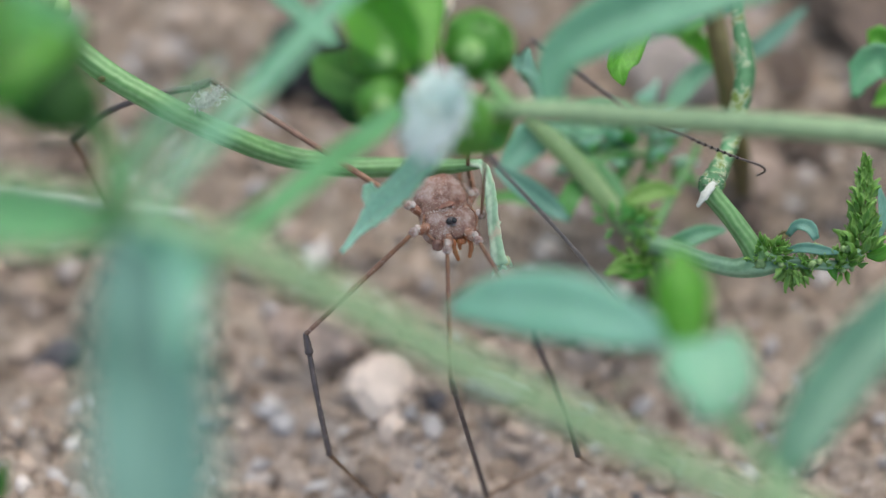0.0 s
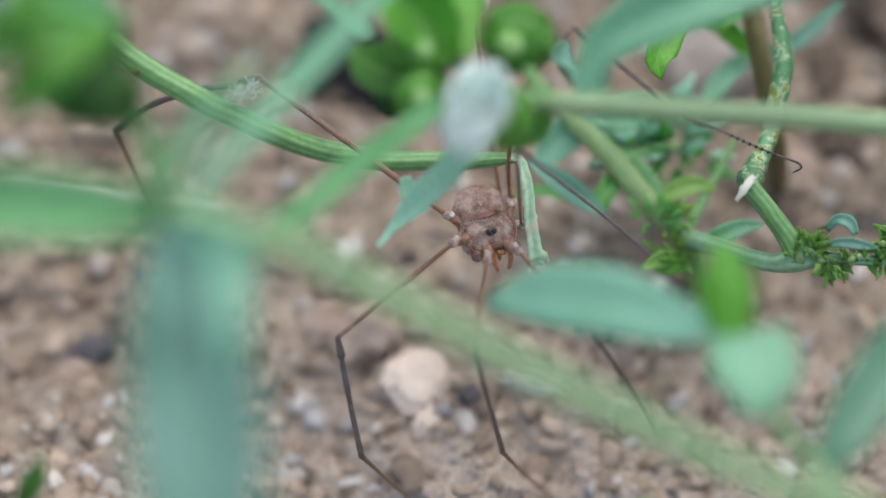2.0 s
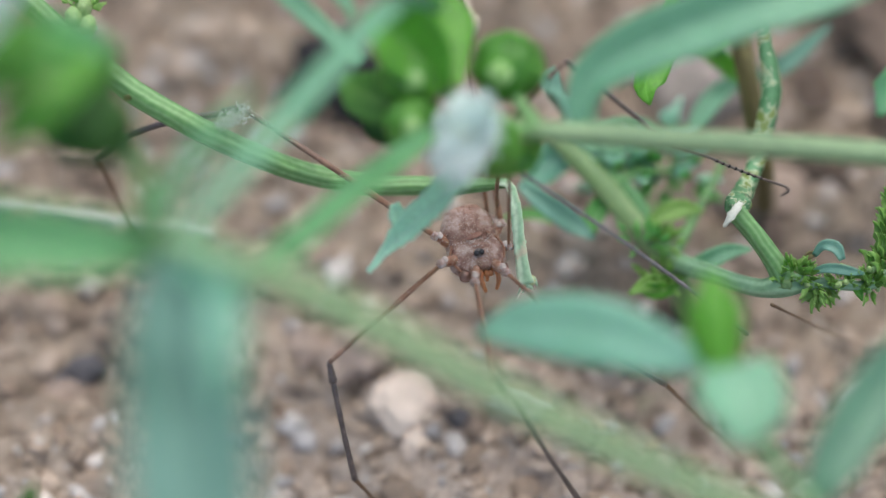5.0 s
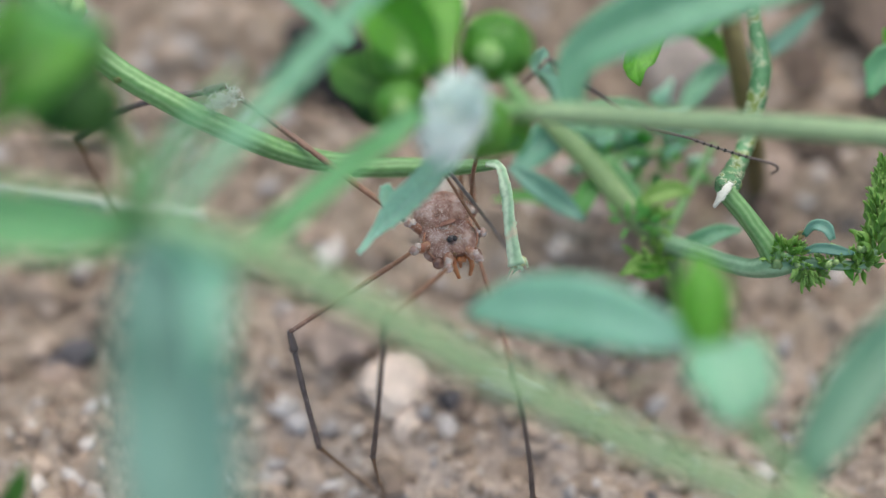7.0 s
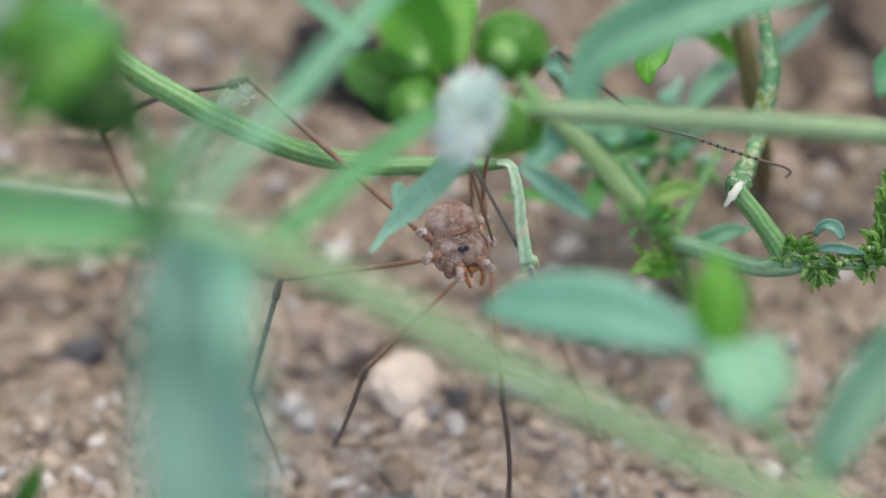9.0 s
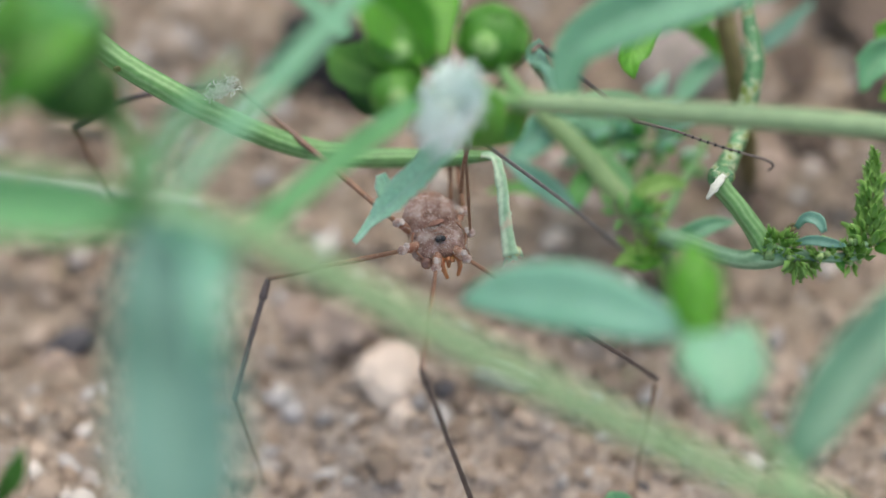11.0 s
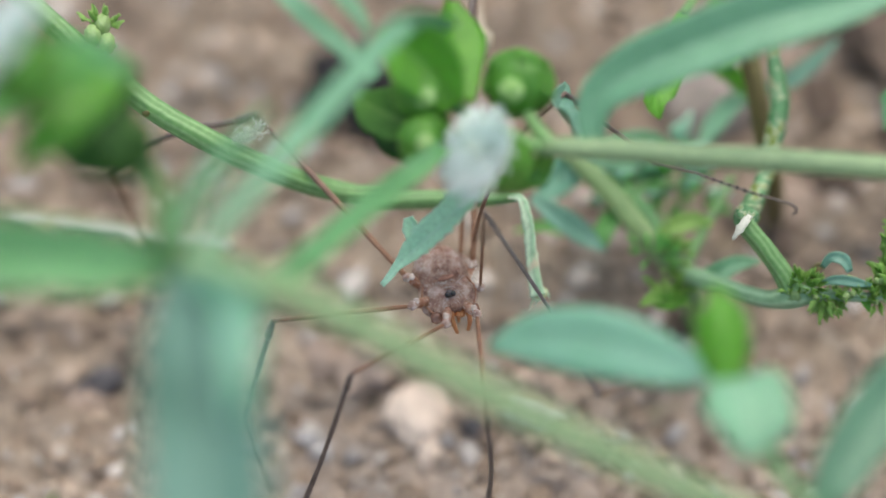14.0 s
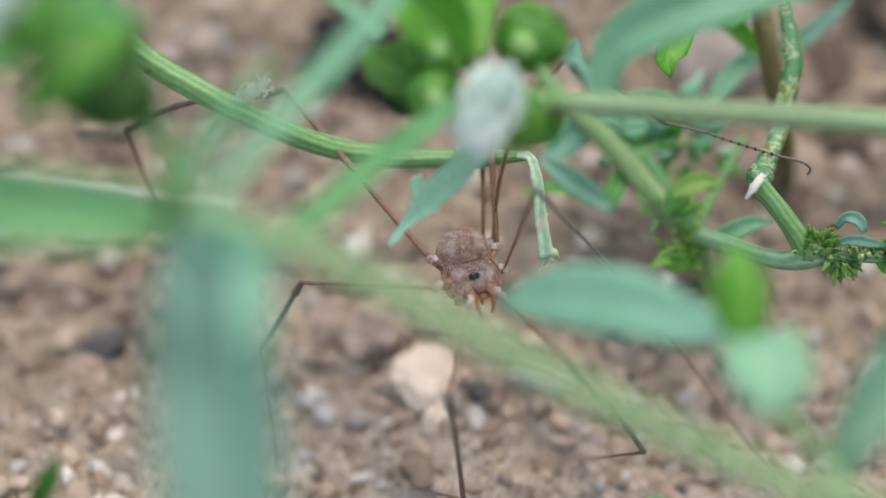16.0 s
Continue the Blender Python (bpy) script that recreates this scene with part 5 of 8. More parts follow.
def harvestman():
    """Long-legged harvestman; its root sits at the eye mound, limbs hang from it."""
    root = tagged(new("harvestman"), "brown harvestman with very long thin legs standing over the soil", "harvestman")
    root.empty_display_size = 0.002
    lean = pose(0, 0, 0, 3, 0, 17)
    body = local("body", data("body", loft([(-0.00145, 0.0010, -0.0004, -0.0011), (-0.00135, 0.0015, -0.00022, -0.0014), (-0.0009, 0.0020, -0.00008, -0.0018), (-0.0002, 0.00222, 0.0, -0.0020), (0.0006, 0.00220, -0.00004, -0.0022), (0.0012, 0.00206, -0.00012, -0.0023), (0.0017, 0.00206, 0.00002, -0.0024), (0.0025, 0.00212, 0.00022, -0.0024), (0.0033, 0.0019, 0.00022, -0.0022), (0.0040, 0.0014, -0.00005, -0.0017), (0.0043, 0.0008, -0.0004, -0.0012), (0.0044, 0.0002, -0.0007, -0.0009)], sides=52, rough=0.045), HIDE), root, lean @ Matrix.Diagonal((0.92, 0.94, 1.0, 1.0)), "mottled greyish-brown warty body")
    local("abdomen_fold", data("abdomen_fold", bead((0.00062, 0.00026, 0.00011), 6, 0.3), RUST), body, pose(0.00010, 0.00128, 0.00000, -12, 0, 6), "rust-red patch at the fold of the abdomen")
    mound = local("eye_mound", data("eye_mound", bead((0.00036, 0.00030, 0.00026), 3), SHANK), body, pose(0, -0.0002, 0.0001), "raised eye mound")
    for sx in (-1, 1):
        local("eye", data("eye", bead((0.00023, 0.00022, 0.00022), 1, 0.0), EYE), body, pose(sx * 0.00021, -0.00030, 0.00020), "shiny black eye")
    rng = random.Random(2)
    wart = data("wart", bead((0.00006, 0.00006, 0.00006), 5), COXA)
    for i in range(110):
        y = rng.uniform(-0.0013, 0.0040)
        x = rng.uniform(-1, 1) * (0.0014 if y < 0.0034 else 0.0009)
        z = (0.0 if y < 0.0013 else 0.0002) - (abs(x) / 0.0019) ** 2.4 * 0.0009 - max(0, -y - 0.0006) * 0.25 - max(0, y - 0.0034) * 0.3
        local("wart", wart, body, pose(x, y, z) @ Matrix.Scale(rng.uniform(0.5, 1.2), 4))
    for i in range(46):
        u = -1 + 2 * i / 45
        y = -0.0013 + 0.0024 * abs(u)
        x = math.copysign(0.0014 + 0.0008 * math.sin(min(1, (y + 0.0016) / 0.0018) * 1.57), u) - (0.00045 * max(0, (y - 0.0003) / 0.001) if u > 0 else -0.00045 * max(0, (y - 0.0003) / 0.001))
        local("wart", wart, body, pose(x * 0.97, y, -0.00045) @ Matrix.Scale(rng.uniform(1.0, 1.9), 4))
    chalk = data("wart", bead((0.00005, 0.00005, 0.00004), 7, 0.3), COXA_PALE)
    for i in range(90):
        u = rng.uniform(-1, 1)
        k = i % 3
        y = (0.00085 + 0.00030 * u * u, 0.00055, 0.0002 - 0.0012 * abs(u))[k] + rng.gauss(0, 0.00012)
        x = u * (0.0016, 0.0015, 0.0019)[k]
        z = 0.00004 - (abs(x) / 0.0019) ** 2.4 * 0.0007 - max(0, -y - 0.0006) * 0.25
        local("wart", chalk, body, pose(x, y, z) @ Matrix.Scale(rng.uniform(0.5, 1.3), 4))
    for sx in (-1, 1):
        local("gland", data("gland", bead((0.00044, 0.00044, 0.00040), 8 + sx), GLAND), root, lean @ pose(sx * 0.00138, -0.00152, -0.0005), "round brown side bulge")
        for k in range(4):
            local("mouth_lobe", data("mouth_lobe", bead((0.00023, 0.00025, 0.00020), 30 + k + 5 * sx), AMBER), root, lean @ pose(sx * (0.00022 + 0.00026 * k), -0.00150 + 0.00012 * k - 0.0002 * (k % 2), -0.00075), "amber lobe beside the jaws")
    # pedipalps and jaws in front
    for sx in (-1, 1):
        palp = local("pedipalp", data("pedipalp", tube([(sx * 0.0004 + 0.0002, -0.0011, -0.0007), (sx * 0.0006 + 0.0003, -0.0016, -0.00055), (sx * 0.0006 + 0.0003, -0.0022, -0.0008), (sx * 0.0004 + 0.00025, -0.0026, -0.0014)], [0.00018, 0.00021, 0.00018, 0.00013], rings=22, sides=10, wobble=0.05), AMBER), root, lean, "amber-brown pedipalp")
        local("jaw", data("jaw", tube([(sx * 0.0002, -0.0012, -0.0009), (sx * 0.00022, -0.0016, -0.0010), (sx * 0.0002, -0.0018, -0.0014)], [0.0002, 0.00018, 0.0001], rings=12, sides=10), AMBER), root, lean, "amber-brown jaw")
    limbs = {}
    for name, hip, lens, thick, bow, hooked, arch in (
        ("second_far", (-0.0026, -0.00135, 0.00034), (0.01050, 0.00937, 0.00897), 1.0, 0.0, False, 0.00025),
        ("front_far", (-0.00021, -0.00292, 0.00053), (0.00918, 0.01353, 0.00928), 0.9, 0.0, False, 0.00025),
        ("front_near", (0.00198, -0.00209, 0.00046), (0.00919, 0.01233, 0.01259), 0.9, 0.0, False, 0.00025),
        ("third_far", (-0.00302, 0.00139, -0.00031), (0.01666, 0.01208, 0.01757), 1.2, 0.0, False, 0.0012),
        ("third_near", (0.00173, 0.00327, -0.00149), (0.02036, 0.01351, 0.01573), 1.25, 0.0, False, 0.00025),
        ("fourth_near", (0.00147, 0.00461, -0.00302), (0.01590, 0.01021, 0.01110), 0.80, 0.0030, True, 0.0),
        ("fourth_far", (0.00080, 0.00470, -0.00300), (0.01782, 0.01147, 0.02786), 0.95, 0.0, False, 0.0),
        ("second_near", (0.00222, 0.00081, -0.00067), (0.00983, 0.02196, 0.01597), 0.66, 0.0, False, 0.00025),
    ):
        h = Vector(hip)
        mid = Vector((0.0 + h.x * 0.2, 0.0006, -0.0016))
        way = (h - mid)
        c = local("coxa", data("coxa", tube([tuple(mid + way * 0.5), tuple(mid + way * 0.75), tuple(mid + way * 0.95)], [0.00036, 0.00035, 0.00024], rings=12, sides=12, wobble=0.05, seed=len(limbs)), COXA), root, None, "pale mottled coxa")
        local("trochanter", data("trochanter", bead((0.00036, 0.00034, 0.00034), len(limbs) + 4, 0.12), BULB), root, Matrix.Translation(h))
        local("coxa_patch", data("coxa_patch", bead((0.00022, 0.00026, 0.00013), len(limbs) + 20, 0.25), COXA_PALE), root, Matrix.Translation(mid + way * 0.86 + Vector((0, 0.00008, 0.00034))), "whitish patch on the coxa")
        fe, pa, ti, mt, ta = leg_meshes(*lens, thick, bow, hooked, arch, SHANK_SKY if name == "second_near" else None)
        f = local("femur", fe, root)
        t = local("tibia", ti, root)
        m = local("metatarsus", mt, root)
        local("patella", pa, t, None, "dark swollen knee joint")
        tarsus = local("tarsus", ta, m, None, "thread-thin tarsus")
        if hooked:
            ring = data("tarsus_band", tube([(0, 0, -0.00009), (0, 0, 0.00009)], [0.000125, 0.000125], rings=3, sides=8), EYE)
            for i in range(8):
                u = 0.34 + 0.055 * i
                zz = lens[2] * u
                yy = -0.0007 * min(1, (u - 0.28) / 0.42) ** 0.8
                local("tarsus_band", ring, m, pose(0, yy, zz), "dark band on the tarsus")
        limbs[name] = (f, t, m)
    return root, limbs


animal, limbs = harvestman()


def motions():
    walk(animal, [
        (0.0, pose(0.00075, 0.00119, 0.01853)),
        (0.5, pose(0.00078, 0.00065, 0.01833)),
        (1.0, pose(0.00077, 0.00046, 0.01787)),
        (1.5, pose(0.00097, 0.00018, 0.01780)),
        (2.0, pose(0.00096, 0.00038, 0.01765)),
        (2.5, pose(0.00099, 0.00065, 0.01776)),
        (3.0, pose(0.00097, 0.00043, 0.01801)),
        (3.5, pose(0.00084, 0.00044, 0.01817)),
        (4.0, pose(0.00083, 0.00035, 0.01837)),
        (4.5, pose(0.00100, 0.00029, 0.01842)),
        (7.0, pose(-0.00037, -0.00002, 0.01813)),
        (7.5, pose(-0.00014, -0.00021, 0.01817)),
        (8.0, pose(0.00005, -0.00047, 0.01789)),
        (8.5, pose(-0.00038, -0.00067, 0.01810)),
        (9.0, pose(-0.00037, -0.00088, 0.01803)),
        (11.5, pose(-0.00111, -0.00118, 0.01865)),
        (12.0, pose(-0.00130, -0.00112, 0.01864)),
        (12.5, pose(-0.00071, -0.00229, 0.01828)),
        (13.0, pose(-0.00126, -0.00256, 0.01832)),
        (13.5, pose(-0.00188, -0.00243, 0.01857)),
        (14.0, pose(-0.00210, -0.00242, 0.01882)),
        (14.5, pose(-0.00251, -0.00207, 0.01843)),
        (15.0, pose(-0.00250, -0.00208, 0.01764)),
        (15.5, pose(-0.00199, -0.00226, 0.01731)),
        (16.0, pose(-0.00100, -0.00312, 0.01704)),
    ])
    femur, tibia, foot = limbs["second_far"]
    rest = (-0.912, -0.267, -0.312)
    walk(femur, [
        (0.0, aim(-0.00260, -0.00135, 0.00034, -0.727, -0.589, -0.353, rest)),
        (0.5, aim(-0.00260, -0.00135, 0.00034, -0.743, -0.541, -0.394, rest)),
        (1.0, aim(-0.00260, -0.00135, 0.00034, -0.766, -0.528, -0.367, rest)),
        (1.5, aim(-0.00260, -0.00135, 0.00034, -0.777, -0.522, -0.353, rest)),
        (2.0, aim(-0.00260, -0.00135, 0.00034, -0.768, -0.592, -0.244, rest)),
        (2.5, aim(-0.00260, -0.00135, 0.00034, -0.774, -0.559, -0.298, rest)),
        (3.0, aim(-0.00260, -0.00135, 0.00034, -0.746, -0.609, -0.269, rest)),
        (3.5, aim(-0.00260, -0.00135, 0.00034, -0.735, -0.629, -0.255, rest)),
        (4.0, aim(-0.00260, -0.00135, 0.00034, -0.738, -0.614, -0.279, rest)),
        (4.5, aim(-0.00260, -0.00135, 0.00034, -0.735, -0.623, -0.269, rest)),
        (7.0, aim(-0.00260, -0.00135, 0.00034, -0.837, -0.458, -0.299, rest)),
        (7.5, aim(-0.00260, -0.00135, 0.00034, -0.839, -0.411, -0.357, rest)),
        (8.0, aim(-0.00260, -0.00135, 0.00034, -0.878, -0.325, -0.350, rest)),
        (8.5, aim(-0.00260, -0.00135, 0.00034, -0.979, -0.056, -0.198, rest)),
        (9.0, aim(-0.00260, -0.00135, 0.00034, -0.981, -0.042, -0.188, rest)),
        (11.5, aim(-0.00260, -0.00135, 0.00034, -0.912, -0.007, -0.411, rest)),
        (12.0, aim(-0.00260, -0.00135, 0.00034, -0.905, -0.014, -0.425, rest)),
        (12.5, aim(-0.00260, -0.00135, 0.00034, -0.950, 0.005, -0.313, rest)),
        (13.0, aim(-0.00260, -0.00135, 0.00034, -0.960, 0.037, -0.277, rest)),
        (13.5, aim(-0.00260, -0.00135, 0.00034, -0.970, 0.014, -0.243, rest)),
        (14.0, aim(-0.00260, -0.00135, 0.00034, -0.963, 0.039, -0.268, rest)),
        (14.5, aim(-0.00260, -0.00135, 0.00034, -0.938, 0.187, -0.293, rest)),
        (15.0, aim(-0.00260, -0.00135, 0.00034, -0.964, 0.198, -0.175, rest)),
        (15.5, aim(-0.00260, -0.00135, 0.00034, -0.980, 0.116, -0.162, rest)),
        (16.0, aim(-0.00260, -0.00135, 0.00034, -0.920, 0.231, -0.317, rest)),
    ])
    rest = (-0.047, -0.552, -0.832)
    walk(tibia, [
        (0.0, aim(-0.01023, -0.00753, -0.00337, 0.167, -0.619, -0.767, rest)),
        (0.5, aim(-0.01039, -0.00703, -0.00380, 0.191, -0.645, -0.740, rest)),
        (1.0, aim(-0.01064, -0.00689, -0.00351, 0.175, -0.612, -0.771, rest)),
        (1.5, aim(-0.01075, -0.00683, -0.00337, 0.174, -0.618, -0.767, rest)),
        (2.0, aim(-0.01066, -0.00756, -0.00223, 0.169, -0.580, -0.797, rest)),
        (2.5, aim(-0.01072, -0.00721, -0.00279, 0.184, -0.630, -0.754, rest)),
        (3.0, aim(-0.01043, -0.00774, -0.00249, 0.178, -0.604, -0.777, rest)),
        (3.5, aim(-0.01031, -0.00795, -0.00234, 0.171, -0.545, -0.821, rest)),
        (4.0, aim(-0.01035, -0.00779, -0.00260, 0.201, -0.568, -0.798, rest)),
        (4.5, aim(-0.01031, -0.00789, -0.00249, 0.181, -0.557, -0.810, rest)),
        (7.0, aim(-0.01139, -0.00615, -0.00280, 0.204, -0.562, -0.801, rest)),
        (7.5, aim(-0.01140, -0.00566, -0.00341, 0.198, -0.634, -0.748, rest)),
        (8.0, aim(-0.01182, -0.00476, -0.00334, 0.186, -0.627, -0.756, rest)),
        (8.5, aim(-0.01287, -0.00194, -0.00174, -0.264, -0.518, -0.814, rest)),
        (9.0, aim(-0.01290, -0.00179, -0.00164, -0.266, -0.490, -0.830, rest)),
        (11.5, aim(-0.01217, -0.00142, -0.00398, -0.282, -0.718, -0.637, rest)),
        (12.0, aim(-0.01210, -0.00149, -0.00413, -0.320, -0.614, -0.721, rest)),
        (12.5, aim(-0.01257, -0.00130, -0.00295, -0.315, -0.601, -0.734, rest)),
        (13.0, aim(-0.01267, -0.00096, -0.00258, -0.298, -0.520, -0.800, rest)),
        (13.5, aim(-0.01278, -0.00120, -0.00221, -0.277, -0.406, -0.871, rest)),
        (14.0, aim(-0.01270, -0.00094, -0.00247, -0.286, -0.380, -0.880, rest)),
        (14.5, aim(-0.01244, 0.00061, -0.00274, -0.288, -0.352, -0.891, rest)),
        (15.0, aim(-0.01272, 0.00073, -0.00150, -0.249, -0.501, -0.829, rest)),
        (15.5, aim(-0.01288, -0.00013, -0.00136, -0.285, -0.271, -0.920, rest)),
        (16.0, aim(-0.01225, 0.00107, -0.00300, -0.380, -0.067, -0.922, rest)),
    ])
    rest = (0.358, -0.209, -0.91)
    walk(foot, [
        (0.0, aim(-0.00867, -0.01333, -0.01056, 0.464, -0.091, -0.881, rest)),
        (0.5, aim(-0.00860, -0.01308, -0.01073, 0.533, -0.155, -0.832, rest)),
        (1.0, aim(-0.00900, -0.01263, -0.01074, 0.572, -0.202, -0.795, rest)),
        (1.5, aim(-0.00911, -0.01262, -0.01056, 0.580, -0.200, -0.790, rest)),
        (2.0, aim(-0.00907, -0.01300, -0.00969, 0.461, -0.042, -0.886, rest)),
        (2.5, aim(-0.00900, -0.01312, -0.00986, 0.491, -0.103, -0.865, rest)),
        (3.0, aim(-0.00877, -0.01340, -0.00976, 0.403, -0.016, -0.915, rest)),
        (3.5, aim(-0.00871, -0.01305, -0.01004, 0.434, -0.061, -0.899, rest)),
        (4.0, aim(-0.00847, -0.01312, -0.01008, 0.396, -0.021, -0.918, rest)),
        (4.5, aim(-0.00861, -0.01311, -0.01008, 0.388, -0.014, -0.922, rest)),
        (7.0, aim(-0.00947, -0.01142, -0.01031, 0.548, -0.099, -0.831, rest)),
        (7.5, aim(-0.00955, -0.01161, -0.01042, 0.556, -0.077, -0.827, rest)),
        (8.0, aim(-0.01008, -0.01064, -0.01043, 0.623, -0.199, -0.757, rest)),
        (8.5, aim(-0.01535, -0.00679, -0.00937, 0.274, -0.351, -0.895, rest)),
        (9.0, aim(-0.01539, -0.00638, -0.00942, 0.240, -0.350, -0.906, rest)),
        (11.5, aim(-0.01481, -0.00814, -0.00995, 0.202, -0.308, -0.930, rest)),
        (12.0, aim(-0.01510, -0.00725, -0.01089, 0.208, -0.246, -0.947, rest)),
        (12.5, aim(-0.01552, -0.00694, -0.00983, 0.146, -0.065, -0.987, rest)),
        (13.0, aim(-0.01547, -0.00583, -0.01008, 0.100, -0.064, -0.993, rest)),
        (13.5, aim(-0.01538, -0.00501, -0.01037, 0.143, -0.132, -0.981, rest)),
        (14.0, aim(-0.01539, -0.00450, -0.01072, 0.168, -0.259, -0.951, rest)),
        (14.5, aim(-0.01513, -0.00269, -0.01109, 0.235, -0.470, -0.851, rest)),
        (15.0, aim(-0.01505, -0.00397, -0.00927, 0.211, -0.297, -0.931, rest)),
        (15.5, aim(-0.01555, -0.00266, -0.00998, 0.164, -0.461, -0.872, rest)),
        (16.0, aim(-0.01582, 0.00045, -0.01164, 0.118, -0.776, -0.620, rest)),
    ])
    femur, tibia, foot = limbs["front_far"]
    rest = (-0.332, -0.925, 0.184)
    walk(femur, [
        (0.0, aim(-0.00021, -0.00292, 0.00053, 0.028, -0.923, -0.384, rest)),
        (0.5, aim(-0.00021, -0.00292, 0.00053, -0.207, -0.978, -0.016, rest)),
        (1.0, aim(-0.00021, -0.00292, 0.00053, -0.111, -0.994, 0.002, rest)),
        (1.5, aim(-0.00021, -0.00292, 0.00053, -0.040, -0.977, 0.211, rest)),
        (2.0, aim(-0.00021, -0.00292, 0.00053, -0.105, -0.948, 0.299, rest)),
        (2.5, aim(-0.00021, -0.00292, 0.00053, 0.032, -0.933, 0.358, rest)),
        (3.0, aim(-0.00021, -0.00292, 0.00053, 0.166, -0.970, -0.179, rest)),
        (3.5, aim(-0.00021, -0.00292, 0.00053, 0.329, -0.944, -0.031, rest)),
        (4.0, aim(-0.00021, -0.00292, 0.00053, 0.034, -0.974, 0.225, rest)),
        (4.5, aim(-0.00021, -0.00292, 0.00053, 0.213, -0.960, 0.180, rest)),
        (7.0, aim(-0.00021, -0.00292, 0.00053, -0.464, -0.742, 0.484, rest)),
        (7.5, aim(-0.00021, -0.00292, 0.00053, -0.286, -0.935, 0.211, rest)),
        (8.0, aim(-0.00021, -0.00292, 0.00053, -0.473, -0.676, 0.565, rest)),
        (8.5, aim(-0.00021, -0.00292, 0.00053, -0.550, -0.818, 0.170, rest)),
        (9.0, aim(-0.00021, -0.00292, 0.00053, -0.706, -0.683, -0.189, rest)),
        (10.25, aim(-0.00021, -0.00292, 0.00053, -0.396, -0.918, 0.012, rest)),
        (11.5, aim(-0.00021, -0.00292, 0.00053, -0.010, -0.978, 0.210, rest)),
        (12.0, aim(-0.00021, -0.00292, 0.00053, -0.060, -0.958, 0.281, rest)),
        (12.5, aim(-0.00021, -0.00292, 0.00053, -0.191, -0.873, 0.450, rest)),
        (13.0, aim(-0.00021, -0.00292, 0.00053, -0.462, -0.717, 0.522, rest)),
        (13.5, aim(-0.00021, -0.00292, 0.00053, -0.481, -0.585, 0.653, rest)),
        (14.0, aim(-0.00021, -0.00292, 0.00053, -0.696, -0.634, 0.337, rest)),
        (14.25, aim(-0.00021, -0.00292, 0.00053, -0.872, -0.482, -0.082, rest)),
        (14.5, aim(-0.00021, -0.00292, 0.00053, -0.848, -0.219, -0.483, rest)),
        (15.0, aim(-0.00021, -0.00292, 0.00053, -0.805, -0.593, 0.021, rest)),
        (15.5, aim(-0.00021, -0.00292, 0.00053, -0.676, -0.714, 0.180, rest)),
        (15.75, aim(-0.00021, -0.00292, 0.00053, -0.432, -0.865, 0.256, rest)),
        (16.0, aim(-0.00021, -0.00292, 0.00053, -0.149, -0.940, 0.308, rest)),
    ])
    rest = (0.04, -0.19, -0.981)
    walk(tibia, [
        (0.0, aim(0.00005, -0.01140, -0.00299, 0.195, -0.182, -0.964, rest)),
        (0.5, aim(-0.00211, -0.01191, 0.00038, 0.034, -0.327, -0.945, rest)),
        (1.0, aim(-0.00123, -0.01205, 0.00054, 0.171, -0.112, -0.979, rest)),
        (1.5, aim(-0.00058, -0.01189, 0.00246, 0.315, -0.325, -0.892, rest)),
        (2.0, aim(-0.00117, -0.01163, 0.00328, 0.159, -0.059, -0.986, rest)),
        (2.5, aim(0.00008, -0.01149, 0.00382, 0.229, -0.038, -0.973, rest)),
        (3.0, aim(0.00132, -0.01183, -0.00111, 0.327, -0.002, -0.945, rest)),
        (3.5, aim(0.00282, -0.01159, 0.00025, 0.411, -0.012, -0.911, rest)),
        (4.0, aim(0.00011, -0.01186, 0.00260, 0.163, -0.180, -0.970, rest)),
        (4.5, aim(0.00175, -0.01174, 0.00218, 0.517, -0.300, -0.802, rest)),
        (7.0, aim(-0.00447, -0.00974, 0.00498, -0.078, -0.267, -0.960, rest)),
        (7.5, aim(-0.00284, -0.01151, 0.00247, 0.094, -0.303, -0.948, rest)),
        (8.0, aim(-0.00455, -0.00913, 0.00572, -0.203, -0.280, -0.938, rest)),
        (8.5, aim(-0.00526, -0.01043, 0.00209, -0.099, -0.142, -0.985, rest)),
        (9.0, aim(-0.00669, -0.00920, -0.00121, -0.196, 0.060, -0.979, rest)),
        (10.25, aim(-0.00384, -0.01136, 0.00064, 0.063, -0.133, -0.989, rest)),
        (11.5, aim(-0.00030, -0.01190, 0.00246, 0.316, -0.311, -0.896, rest)),
        (12.0, aim(-0.00076, -0.01172, 0.00311, 0.173, -0.239, -0.955, rest)),
        (12.5, aim(-0.00196, -0.01094, 0.00466, 0.079, -0.186, -0.979, rest)),
        (13.0, aim(-0.00445, -0.00951, 0.00532, -0.135, -0.162, -0.978, rest)),
        (13.5, aim(-0.00462, -0.00830, 0.00653, -0.133, -0.266, -0.955, rest)),
        (14.0, aim(-0.00660, -0.00875, 0.00362, -0.275, -0.243, -0.930, rest)),
        (14.25, aim(-0.00822, -0.00735, -0.00023, -0.307, -0.219, -0.926, rest)),
        (14.5, aim(-0.00799, -0.00494, -0.00390, -0.339, -0.196, -0.920, rest)),
        (15.0, aim(-0.00760, -0.00837, 0.00072, -0.260, -0.219, -0.941, rest)),
        (15.5, aim(-0.00642, -0.00948, 0.00219, -0.164, -0.254, -0.953, rest)),
        (15.75, aim(-0.00417, -0.01087, 0.00288, -0.047, -0.172, -0.984, rest)),
        (16.0, aim(-0.00157, -0.01155, 0.00336, 0.071, -0.087, -0.994, rest)),
    ])
